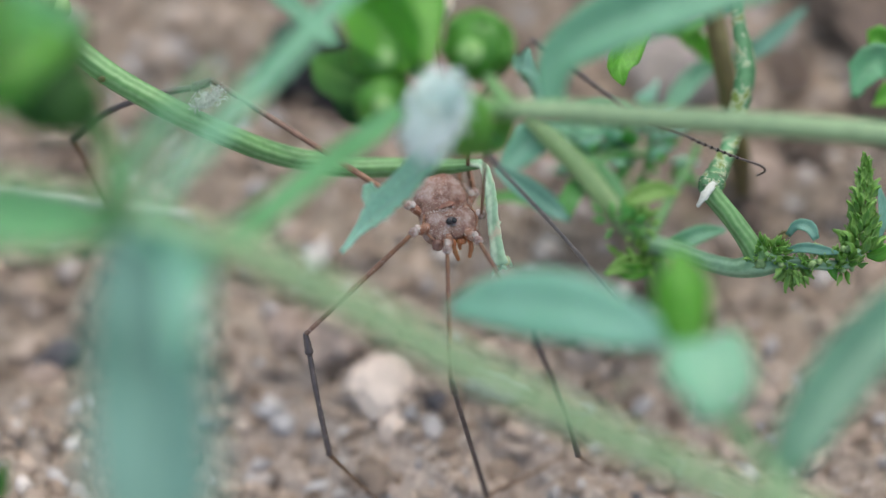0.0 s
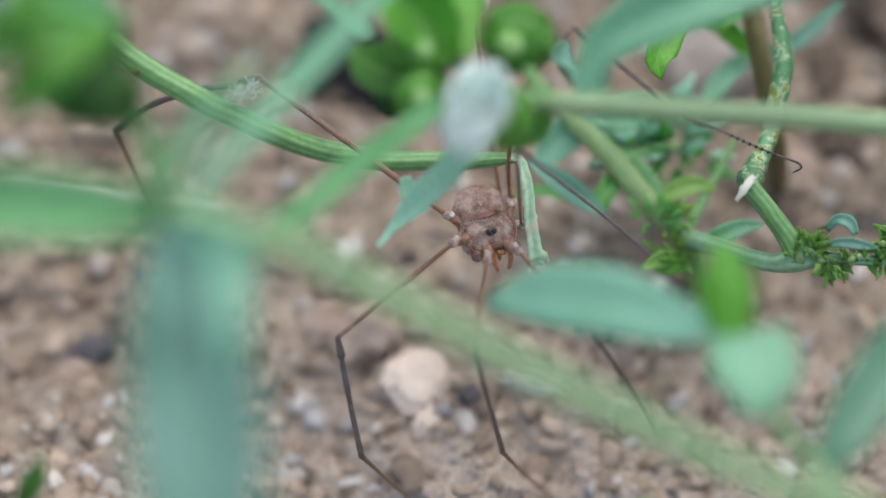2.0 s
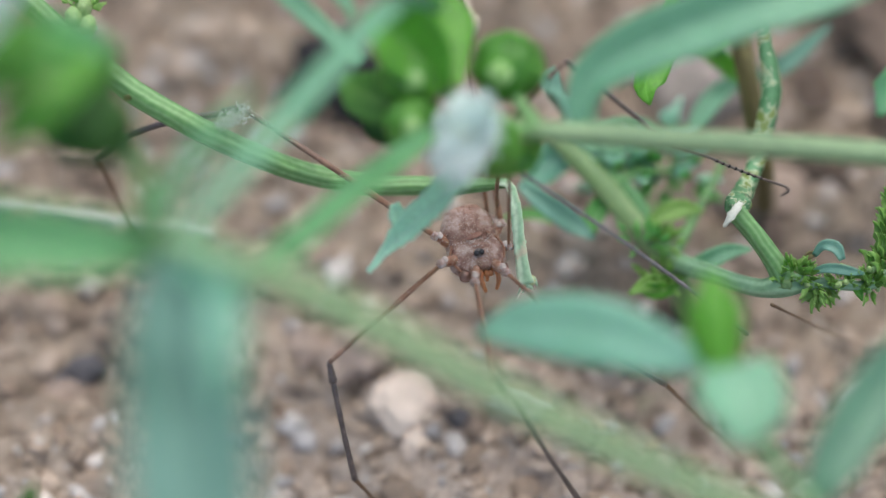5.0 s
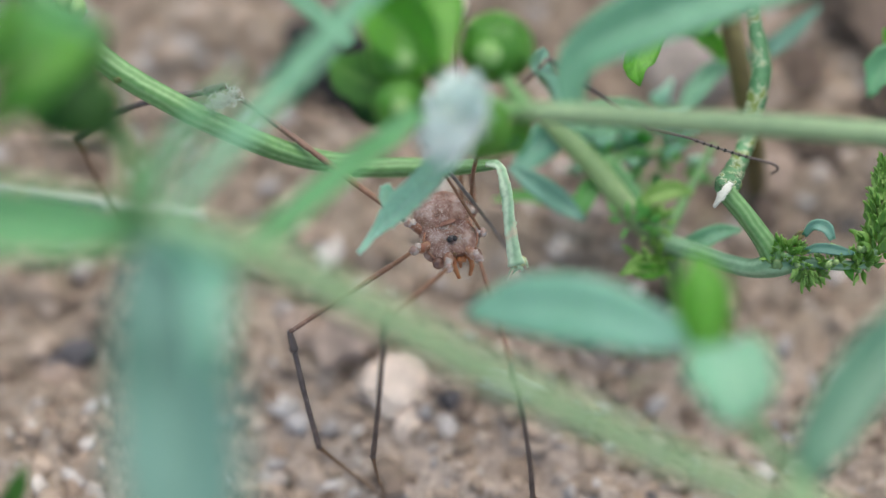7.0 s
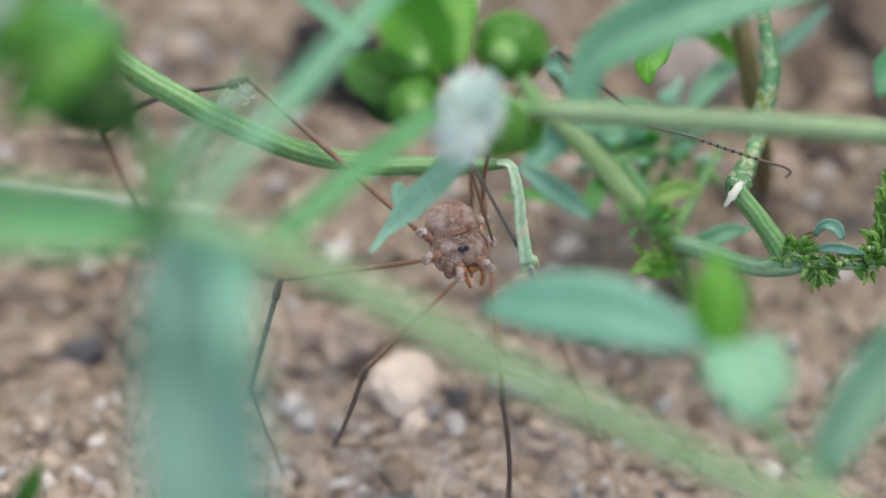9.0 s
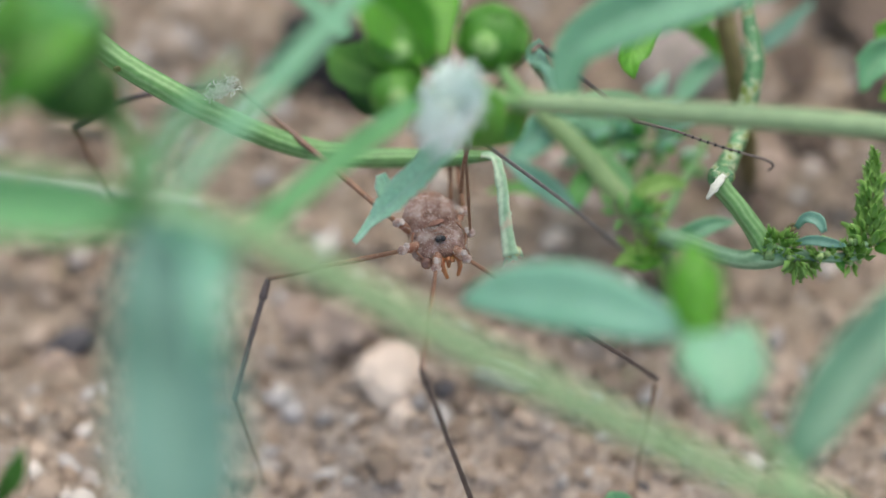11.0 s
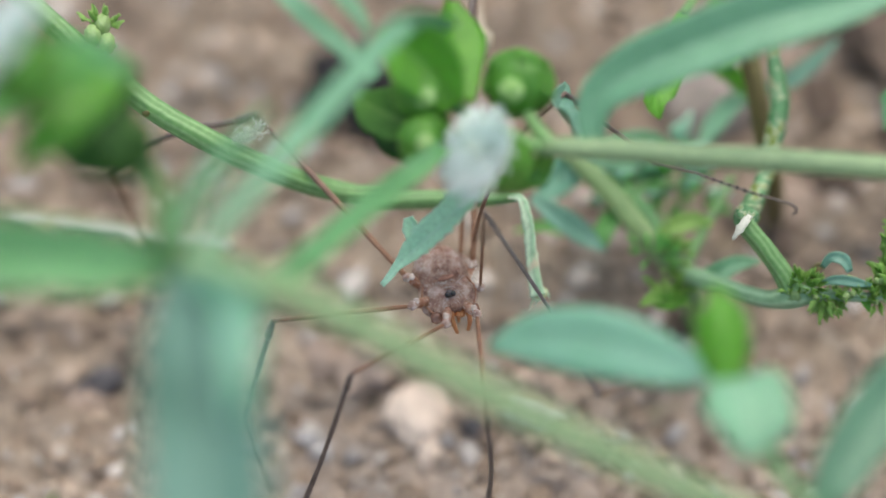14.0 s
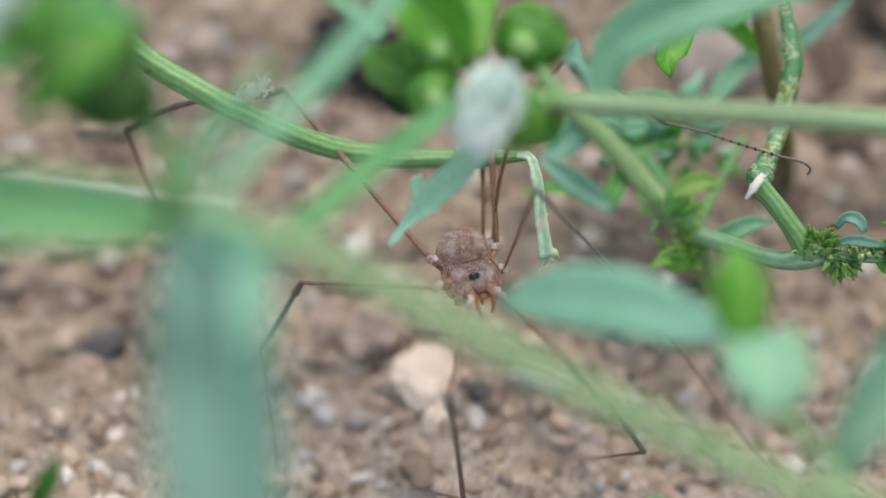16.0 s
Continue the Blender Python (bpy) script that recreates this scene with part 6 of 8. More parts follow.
    rest = (0.33, 0.211, -0.92)
    walk(foot, [
        (0.0, aim(0.00270, -0.01386, -0.01603, 0.777, 0.569, -0.269, rest)),
        (0.5, aim(-0.00165, -0.01633, -0.01240, 0.660, 0.396, -0.639, rest)),
        (1.0, aim(0.00109, -0.01357, -0.01270, 0.669, 0.159, -0.726, rest)),
        (1.5, aim(0.00368, -0.01629, -0.00960, 0.192, 0.422, -0.886, rest)),
        (2.0, aim(0.00097, -0.01242, -0.01006, 0.384, 0.053, -0.922, rest)),
        (2.5, aim(0.00319, -0.01201, -0.00934, 0.380, 0.181, -0.907, rest)),
        (3.0, aim(0.00575, -0.01185, -0.01390, 0.667, 0.469, -0.579, rest)),
        (3.5, aim(0.00838, -0.01175, -0.01208, 0.690, 0.104, -0.716, rest)),
        (4.0, aim(0.00231, -0.01430, -0.01053, 0.520, 0.164, -0.838, rest)),
        (4.5, aim(0.00874, -0.01581, -0.00866, -0.041, 0.093, -0.995, rest)),
        (7.0, aim(-0.00552, -0.01335, -0.00802, 0.058, 0.098, -0.994, rest)),
        (7.5, aim(-0.00157, -0.01561, -0.01036, -0.464, 0.272, -0.843, rest)),
        (8.0, aim(-0.00730, -0.01292, -0.00698, -0.057, -0.035, -0.998, rest)),
        (8.5, aim(-0.00660, -0.01236, -0.01123, 0.234, 0.528, -0.817, rest)),
        (9.0, aim(-0.00934, -0.00838, -0.01445, 0.901, 0.192, -0.390, rest)),
        (10.25, aim(-0.00298, -0.01315, -0.01275, 0.430, 0.207, -0.879, rest)),
        (11.5, aim(0.00398, -0.01612, -0.00967, -0.238, 0.126, -0.963, rest)),
        (12.0, aim(0.00159, -0.01496, -0.00982, -0.257, 0.067, -0.964, rest)),
        (12.5, aim(-0.00089, -0.01346, -0.00859, -0.081, 0.024, -0.996, rest)),
        (13.0, aim(-0.00627, -0.01170, -0.00791, 0.026, -0.008, -1.000, rest)),
        (13.5, aim(-0.00642, -0.01190, -0.00639, -0.003, 0.001, -1.000, rest)),
        (14.0, aim(-0.01032, -0.01203, -0.00896, 0.143, 0.009, -0.990, rest)),
        (14.25, aim(-0.01237, -0.01032, -0.01276, 0.612, -0.269, -0.744, rest)),
        (14.5, aim(-0.01257, -0.00758, -0.01636, 0.862, -0.451, -0.233, rest)),
        (15.0, aim(-0.01112, -0.01133, -0.01200, 0.769, 0.187, -0.611, rest)),
        (15.5, aim(-0.00863, -0.01291, -0.01072, 0.507, 0.480, -0.716, rest)),
        (15.75, aim(-0.00481, -0.01320, -0.01044, 0.041, 0.551, -0.834, rest)),
        (16.0, aim(-0.00062, -0.01273, -0.01008, -0.434, 0.492, -0.755, rest)),
    ])
    femur, tibia, foot = limbs["front_near"]
    rest = (0.347, -0.904, 0.248)
    walk(femur, [
        (0.0, aim(0.00198, -0.00209, 0.00046, 0.395, -0.901, 0.180, rest)),
        (0.5, aim(0.00198, -0.00209, 0.00046, 0.287, -0.903, 0.319, rest)),
        (1.0, aim(0.00198, -0.00209, 0.00046, 0.210, -0.874, 0.438, rest)),
        (1.5, aim(0.00198, -0.00209, 0.00046, 0.272, -0.870, 0.411, rest)),
        (2.0, aim(0.00198, -0.00209, 0.00046, 0.541, -0.823, 0.175, rest)),
        (2.5, aim(0.00198, -0.00209, 0.00046, 0.336, -0.882, 0.330, rest)),
        (3.0, aim(0.00198, -0.00209, 0.00046, 0.645, -0.584, 0.493, rest)),
        (3.5, aim(0.00198, -0.00209, 0.00046, 0.560, -0.496, 0.664, rest)),
        (4.0, aim(0.00198, -0.00209, 0.00046, 0.606, -0.795, -0.022, rest)),
        (4.5, aim(0.00198, -0.00209, 0.00046, 0.633, -0.735, 0.245, rest)),
        (7.0, aim(0.00198, -0.00209, 0.00046, 0.233, -0.966, 0.113, rest)),
        (7.5, aim(0.00198, -0.00209, 0.00046, 0.389, -0.921, 0.033, rest)),
        (8.0, aim(0.00198, -0.00209, 0.00046, 0.106, -0.963, -0.250, rest)),
        (8.5, aim(0.00198, -0.00209, 0.00046, 0.003, -0.998, 0.060, rest)),
        (9.0, aim(0.00198, -0.00209, 0.00046, 0.075, -0.991, -0.108, rest)),
        (10.25, aim(0.00198, -0.00209, 0.00046, 0.557, -0.823, -0.107, rest)),
        (11.5, aim(0.00198, -0.00209, 0.00046, 0.895, -0.440, -0.078, rest)),
        (11.75, aim(0.00198, -0.00209, 0.00046, 0.675, -0.719, 0.168, rest)),
        (12.0, aim(0.00198, -0.00209, 0.00046, 0.329, -0.863, 0.383, rest)),
        (12.5, aim(0.00198, -0.00209, 0.00046, 0.160, -0.797, 0.582, rest)),
        (13.0, aim(0.00198, -0.00209, 0.00046, 0.136, -0.863, 0.486, rest)),
        (13.5, aim(0.00198, -0.00209, 0.00046, 0.111, -0.864, 0.492, rest)),
        (14.0, aim(0.00198, -0.00209, 0.00046, 0.073, -0.986, 0.148, rest)),
        (14.5, aim(0.00198, -0.00209, 0.00046, -0.136, -0.957, 0.256, rest)),
        (15.0, aim(0.00198, -0.00209, 0.00046, -0.097, -0.949, 0.299, rest)),
        (15.25, aim(0.00198, -0.00209, 0.00046, 0.179, -0.961, 0.209, rest)),
        (15.5, aim(0.00198, -0.00209, 0.00046, 0.441, -0.892, 0.102, rest)),
        (16.0, aim(0.00198, -0.00209, 0.00046, 0.451, -0.773, 0.446, rest)),
    ])
    rest = (0.29, -0.177, -0.941)
    walk(tibia, [
        (0.0, aim(0.00561, -0.01037, 0.00212, 0.285, -0.307, -0.908, rest)),
        (0.5, aim(0.00462, -0.01039, 0.00340, 0.193, -0.408, -0.892, rest)),
        (1.0, aim(0.00391, -0.01012, 0.00449, 0.263, -0.221, -0.939, rest)),
        (1.5, aim(0.00448, -0.01008, 0.00424, 0.297, -0.339, -0.893, rest)),
        (2.0, aim(0.00695, -0.00965, 0.00207, 0.400, -0.113, -0.909, rest)),
        (2.5, aim(0.00507, -0.01020, 0.00349, 0.259, -0.173, -0.950, rest)),
        (3.0, aim(0.00791, -0.00745, 0.00500, 0.569, 0.150, -0.809, rest)),
        (3.5, aim(0.00713, -0.00665, 0.00656, 0.650, 0.076, -0.756, rest)),
        (4.0, aim(0.00755, -0.00939, 0.00026, 0.371, -0.462, -0.805, rest)),
        (4.5, aim(0.00779, -0.00884, 0.00272, 0.533, 0.275, -0.800, rest)),
        (7.0, aim(0.00412, -0.01096, 0.00150, 0.138, -0.380, -0.914, rest)),
        (7.5, aim(0.00555, -0.01055, 0.00077, 0.300, -0.064, -0.952, rest)),
        (8.0, aim(0.00295, -0.01093, -0.00183, 0.028, -0.233, -0.972, rest)),
        (8.5, aim(0.00201, -0.01126, 0.00101, 0.053, -0.250, -0.967, rest)),
        (9.0, aim(0.00267, -0.01120, -0.00053, 0.065, -0.184, -0.981, rest)),
        (10.25, aim(0.00710, -0.00965, -0.00052, 0.341, -0.006, -0.940, rest)),
        (11.5, aim(0.01020, -0.00613, -0.00025, 0.579, 0.173, -0.797, rest)),
        (11.75, aim(0.00818, -0.00869, 0.00201, 0.483, -0.168, -0.859, rest)),
        (12.0, aim(0.00500, -0.01002, 0.00398, 0.325, -0.486, -0.811, rest)),
        (12.5, aim(0.00345, -0.00941, 0.00581, 0.242, -0.404, -0.882, rest)),
        (13.0, aim(0.00324, -0.01002, 0.00493, 0.166, -0.168, -0.972, rest)),
        (13.5, aim(0.00300, -0.01002, 0.00499, 0.161, -0.165, -0.973, rest)),
        (14.0, aim(0.00266, -0.01115, 0.00182, 0.017, 0.010, -1.000, rest)),
        (14.5, aim(0.00073, -0.01088, 0.00282, -0.137, -0.166, -0.977, rest)),
        (15.0, aim(0.00109, -0.01081, 0.00321, 0.023, -0.161, -0.987, rest)),
        (15.25, aim(0.00363, -0.01092, 0.00239, 0.250, -0.206, -0.946, rest)),
        (15.5, aim(0.00603, -0.01028, 0.00140, 0.464, -0.240, -0.853, rest)),
        (16.0, aim(0.00613, -0.00919, 0.00456, 0.481, -0.137, -0.866, rest)),
    ])
    rest = (0.339, 0.064, -0.939)
    walk(foot, [
        (0.0, aim(0.00912, -0.01415, -0.00907, 0.162, 0.377, -0.912, rest)),
        (0.5, aim(0.00700, -0.01542, -0.00760, 0.088, 0.279, -0.956, rest)),
        (1.0, aim(0.00715, -0.01284, -0.00709, 0.210, -0.032, -0.977, rest)),
        (1.5, aim(0.00815, -0.01427, -0.00676, 0.172, 0.455, -0.874, rest)),
        (2.0, aim(0.01189, -0.01104, -0.00914, 0.002, 0.731, -0.682, rest)),
        (2.5, aim(0.00825, -0.01233, -0.00822, 0.414, 0.512, -0.753, rest)),
        (3.0, aim(0.01492, -0.00560, -0.00497, 0.320, 0.071, -0.945, rest)),
        (3.5, aim(0.01514, -0.00571, -0.00275, 0.258, 0.029, -0.966, rest)),
        (4.0, aim(0.01212, -0.01509, -0.00966, 0.402, 0.606, -0.686, rest)),
        (4.5, aim(0.01436, -0.00545, -0.00715, 0.401, 0.119, -0.908, rest)),
        (7.0, aim(0.00583, -0.01565, -0.00977, 0.668, -0.335, -0.664, rest)),
        (7.5, aim(0.00926, -0.01134, -0.01096, 0.384, -0.724, -0.574, rest)),
        (8.0, aim(0.00330, -0.01380, -0.01381, 0.806, -0.495, -0.323, rest)),
        (8.5, aim(0.00266, -0.01434, -0.01091, 0.739, -0.360, -0.570, rest)),
        (9.0, aim(0.00347, -0.01346, -0.01262, 0.781, -0.452, -0.431, rest)),
        (10.25, aim(0.01130, -0.00973, -0.01211, 0.248, -0.675, -0.695, rest)),
        (11.5, aim(0.01734, -0.00400, -0.01007, -0.386, -0.625, -0.678, rest)),
        (11.75, aim(0.01414, -0.01076, -0.00859, -0.184, -0.284, -0.941, rest)),
        (12.0, aim(0.00900, -0.01601, -0.00602, 0.059, 0.121, -0.991, rest)),
        (12.5, aim(0.00643, -0.01439, -0.00506, 0.056, 0.025, -0.998, rest)),
        (13.0, aim(0.00528, -0.01210, -0.00705, 0.417, -0.132, -0.899, rest)),
        (13.5, aim(0.00498, -0.01206, -0.00701, 0.405, -0.041, -0.913, rest)),
        (14.0, aim(0.00286, -0.01103, -0.01050, 0.746, -0.039, -0.665, rest)),
        (14.5, aim(-0.00095, -0.01292, -0.00922, 0.656, 0.201, -0.728, rest)),
        (15.0, aim(0.00137, -0.01280, -0.00895, 0.559, 0.458, -0.691, rest)),
        (15.25, aim(0.00671, -0.01346, -0.00927, 0.118, 0.639, -0.760, rest)),
        (15.5, aim(0.01175, -0.01324, -0.00911, -0.351, 0.671, -0.654, rest)),
        (16.0, aim(0.01206, -0.01088, -0.00611, -0.320, 0.386, -0.865, rest)),
    ])
    femur, tibia, foot = limbs["third_far"]
    rest = (-0.766, 0.588, 0.26)
    walk(femur, [
        (0.0, aim(-0.00302, 0.00139, -0.00031, -0.844, 0.454, 0.286, rest)),
        (0.5, aim(-0.00302, 0.00139, -0.00031, -0.839, 0.442, 0.318, rest)),
        (1.0, aim(-0.00302, 0.00139, -0.00031, -0.819, 0.466, 0.335, rest)),
        (1.5, aim(-0.00302, 0.00139, -0.00031, -0.807, 0.489, 0.331, rest)),
        (2.0, aim(-0.00302, 0.00139, -0.00031, -0.808, 0.486, 0.333, rest)),
        (2.5, aim(-0.00302, 0.00139, -0.00031, -0.814, 0.477, 0.331, rest)),
        (3.0, aim(-0.00302, 0.00139, -0.00031, -0.824, 0.484, 0.293, rest)),
        (3.5, aim(-0.00302, 0.00139, -0.00031, -0.838, 0.447, 0.313, rest)),
        (4.0, aim(-0.00302, 0.00139, -0.00031, -0.831, 0.470, 0.298, rest)),
        (4.5, aim(-0.00302, 0.00139, -0.00031, -0.836, 0.467, 0.289, rest)),
        (7.0, aim(-0.00302, 0.00139, -0.00031, -0.798, 0.560, 0.225, rest)),
        (7.5, aim(-0.00302, 0.00139, -0.00031, -0.791, 0.571, 0.222, rest)),
        (8.0, aim(-0.00302, 0.00139, -0.00031, -0.786, 0.526, 0.326, rest)),
        (8.5, aim(-0.00302, 0.00139, -0.00031, -0.750, 0.599, 0.282, rest)),
        (9.0, aim(-0.00302, 0.00139, -0.00031, -0.743, 0.614, 0.267, rest)),
        (11.5, aim(-0.00302, 0.00139, -0.00031, -0.743, 0.667, 0.058, rest)),
        (12.0, aim(-0.00302, 0.00139, -0.00031, -0.743, 0.669, 0.008, rest)),
        (12.5, aim(-0.00302, 0.00139, -0.00031, -0.738, 0.639, 0.216, rest)),
        (13.0, aim(-0.00302, 0.00139, -0.00031, -0.706, 0.675, 0.215, rest)),
        (13.5, aim(-0.00302, 0.00139, -0.00031, -0.676, 0.693, 0.250, rest)),
        (14.0, aim(-0.00302, 0.00139, -0.00031, -0.668, 0.718, 0.196, rest)),
        (14.5, aim(-0.00302, 0.00139, -0.00031, -0.654, 0.706, 0.272, rest)),
        (15.0, aim(-0.00302, 0.00139, -0.00031, -0.610, 0.743, 0.275, rest)),
        (15.5, aim(-0.00302, 0.00139, -0.00031, -0.638, 0.715, 0.287, rest)),
        (16.0, aim(-0.00302, 0.00139, -0.00031, -0.637, 0.746, 0.194, rest)),
    ])
    rest = (-0.912, -0.102, -0.397)
    walk(tibia, [
        (0.0, aim(-0.01708, 0.00895, 0.00445, -0.877, -0.092, -0.471, rest)),
        (0.5, aim(-0.01699, 0.00876, 0.00499, -0.876, -0.036, -0.481, rest)),
        (1.0, aim(-0.01666, 0.00916, 0.00527, -0.886, -0.070, -0.459, rest)),
        (1.5, aim(-0.01647, 0.00953, 0.00520, -0.888, -0.087, -0.451, rest)),
        (2.0, aim(-0.01648, 0.00948, 0.00523, -0.888, -0.064, -0.455, rest)),
        (2.5, aim(-0.01658, 0.00934, 0.00521, -0.883, -0.069, -0.465, rest)),
        (3.0, aim(-0.01675, 0.00945, 0.00458, -0.896, -0.097, -0.433, rest)),
        (3.5, aim(-0.01698, 0.00885, 0.00490, -0.883, -0.058, -0.465, rest)),
        (4.0, aim(-0.01686, 0.00922, 0.00465, -0.885, -0.071, -0.460, rest)),
        (4.5, aim(-0.01694, 0.00918, 0.00450, -0.890, -0.065, -0.451, rest)),
        (7.0, aim(-0.01631, 0.01072, 0.00343, -0.921, -0.124, -0.369, rest)),
        (7.5, aim(-0.01619, 0.01090, 0.00338, -0.920, -0.115, -0.374, rest)),
        (8.0, aim(-0.01611, 0.01015, 0.00513, -0.888, -0.057, -0.456, rest)),
        (8.5, aim(-0.01551, 0.01137, 0.00438, -0.904, -0.091, -0.418, rest)),
        (9.0, aim(-0.01539, 0.01162, 0.00413, -0.910, -0.096, -0.403, rest)),
        (11.5, aim(-0.01540, 0.01250, 0.00065, -0.957, -0.260, -0.132, rest)),
        (12.0, aim(-0.01540, 0.01254, -0.00018, -0.949, -0.304, -0.082, rest)),
        (12.5, aim(-0.01532, 0.01204, 0.00328, -0.928, -0.007, -0.371, rest)),
        (13.0, aim(-0.01478, 0.01263, 0.00328, -0.926, -0.047, -0.375, rest)),
        (13.5, aim(-0.01429, 0.01293, 0.00385, -0.906, -0.084, -0.414, rest)),
        (14.0, aim(-0.01415, 0.01335, 0.00296, -0.915, -0.147, -0.376, rest)),
        (14.5, aim(-0.01392, 0.01315, 0.00422, -0.891, -0.136, -0.434, rest)),
        (15.0, aim(-0.01319, 0.01377, 0.00427, -0.897, -0.066, -0.438, rest)),
        (15.5, aim(-0.01364, 0.01330, 0.00448, -0.905, -0.142, -0.401, rest)),
        (16.0, aim(-0.01363, 0.01382, 0.00293, -0.964, -0.140, -0.227, rest)),
    ])
    rest = (0.164, -0.022, -0.986)
    walk(foot, [
        (0.0, aim(-0.02768, 0.00783, -0.00124, 0.180, -0.011, -0.984, rest)),
        (0.5, aim(-0.02758, 0.00832, -0.00083, 0.185, 0.007, -0.983, rest)),
        (1.0, aim(-0.02736, 0.00832, -0.00027, 0.178, 0.005, -0.984, rest)),
        (1.5, aim(-0.02721, 0.00848, -0.00025, 0.171, 0.011, -0.985, rest)),
        (2.0, aim(-0.02722, 0.00871, -0.00027, 0.183, -0.047, -0.982, rest)),
        (2.5, aim(-0.02725, 0.00850, -0.00041, 0.179, -0.050, -0.983, rest)),
        (3.0, aim(-0.02759, 0.00829, -0.00065, 0.173, -0.012, -0.985, rest)),
        (3.5, aim(-0.02765, 0.00814, -0.00072, 0.162, 0.003, -0.987, rest)),
        (4.0, aim(-0.02756, 0.00836, -0.00090, 0.165, -0.023, -0.986, rest)),
        (4.5, aim(-0.02770, 0.00840, -0.00095, 0.172, -0.034, -0.984, rest)),
        (7.0, aim(-0.02744, 0.00922, -0.00103, 0.166, -0.018, -0.986, rest)),
        (7.5, aim(-0.02731, 0.00952, -0.00114, 0.177, -0.017, -0.984, rest)),
        (8.0, aim(-0.02684, 0.00946, -0.00039, 0.132, -0.007, -0.991, rest)),
        (8.5, aim(-0.02643, 0.01027, -0.00067, 0.159, -0.042, -0.986, rest)),
        (9.0, aim(-0.02639, 0.01047, -0.00073, 0.178, -0.061, -0.982, rest)),
        (11.5, aim(-0.02696, 0.00936, -0.00094, 0.147, 0.031, -0.989, rest)),
        (12.0, aim(-0.02687, 0.00886, -0.00117, 0.191, -0.009, -0.982, rest)),
        (12.5, aim(-0.02654, 0.01196, -0.00120, 0.175, -0.063, -0.982, rest)),
        (13.0, aim(-0.02597, 0.01207, -0.00126, 0.190, -0.083, -0.978, rest)),
        (13.5, aim(-0.02524, 0.01192, -0.00115, 0.162, -0.078, -0.984, rest)),
        (14.0, aim(-0.02521, 0.01157, -0.00158, 0.148, -0.017, -0.989, rest)),
        (14.5, aim(-0.02468, 0.01150, -0.00102, 0.144, -0.017, -0.989, rest)),
        (15.0, aim(-0.02402, 0.01297, -0.00102, 0.136, -0.066, -0.989, rest)),
        (15.5, aim(-0.02458, 0.01158, -0.00036, 0.128, 0.023, -0.992, rest)),
        (16.0, aim(-0.02528, 0.01213, 0.00019, 0.106, 0.038, -0.994, rest)),
    ])
    femur, tibia, foot = limbs["third_near"]
    rest = (-0.1, 0.973, 0.207)
    walk(femur, [
        (0.0, aim(0.00173, 0.00327, -0.00149, -0.204, 0.977, 0.063, rest)),
        (0.5, aim(0.00173, 0.00327, -0.00149, -0.178, 0.984, 0.024, rest)),
        (1.0, aim(0.00173, 0.00327, -0.00149, -0.152, 0.988, 0.000, rest)),
        (1.5, aim(0.00173, 0.00327, -0.00149, -0.143, 0.990, 0.011, rest)),
        (2.0, aim(0.00173, 0.00327, -0.00149, -0.138, 0.985, 0.103, rest)),
        (2.5, aim(0.00173, 0.00327, -0.00149, -0.152, 0.987, 0.043, rest)),
        (3.0, aim(0.00173, 0.00327, -0.00149, -0.180, 0.977, 0.110, rest)),
        (3.5, aim(0.00173, 0.00327, -0.00149, -0.194, 0.976, 0.101, rest)),
        (4.0, aim(0.00173, 0.00327, -0.00149, -0.175, 0.971, 0.165, rest)),
        (4.5, aim(0.00173, 0.00327, -0.00149, -0.181, 0.968, 0.174, rest)),
        (7.0, aim(0.00173, 0.00327, -0.00149, -0.091, 0.986, 0.139, rest)),
        (7.5, aim(0.00173, 0.00327, -0.00149, -0.097, 0.985, 0.142, rest)),
        (8.0, aim(0.00173, 0.00327, -0.00149, -0.099, 0.979, 0.180, rest)),
        (8.5, aim(0.00173, 0.00327, -0.00149, -0.076, 0.980, 0.186, rest)),
        (9.0, aim(0.00173, 0.00327, -0.00149, -0.070, 0.977, 0.203, rest)),
        (11.5, aim(0.00173, 0.00327, -0.00149, -0.120, 0.980, 0.159, rest)),
        (12.0, aim(0.00173, 0.00327, -0.00149, -0.027, 0.990, 0.140, rest)),
        (12.5, aim(0.00173, 0.00327, -0.00149, -0.099, 0.929, 0.357, rest)),
        (13.0, aim(0.00173, 0.00327, -0.00149, -0.034, 0.932, 0.362, rest)),
        (13.5, aim(0.00173, 0.00327, -0.00149, -0.015, 0.925, 0.380, rest)),
        (14.0, aim(0.00173, 0.00327, -0.00149, 0.003, 0.934, 0.357, rest)),
        (14.5, aim(0.00173, 0.00327, -0.00149, 0.002, 0.951, 0.310, rest)),
        (15.0, aim(0.00173, 0.00327, -0.00149, 0.026, 0.928, 0.372, rest)),
        (15.5, aim(0.00173, 0.00327, -0.00149, -0.006, 0.904, 0.427, rest)),
        (16.0, aim(0.00173, 0.00327, -0.00149, -0.061, 0.808, 0.586, rest)),
    ])
    rest = (-0.142, 0.84, -0.524)
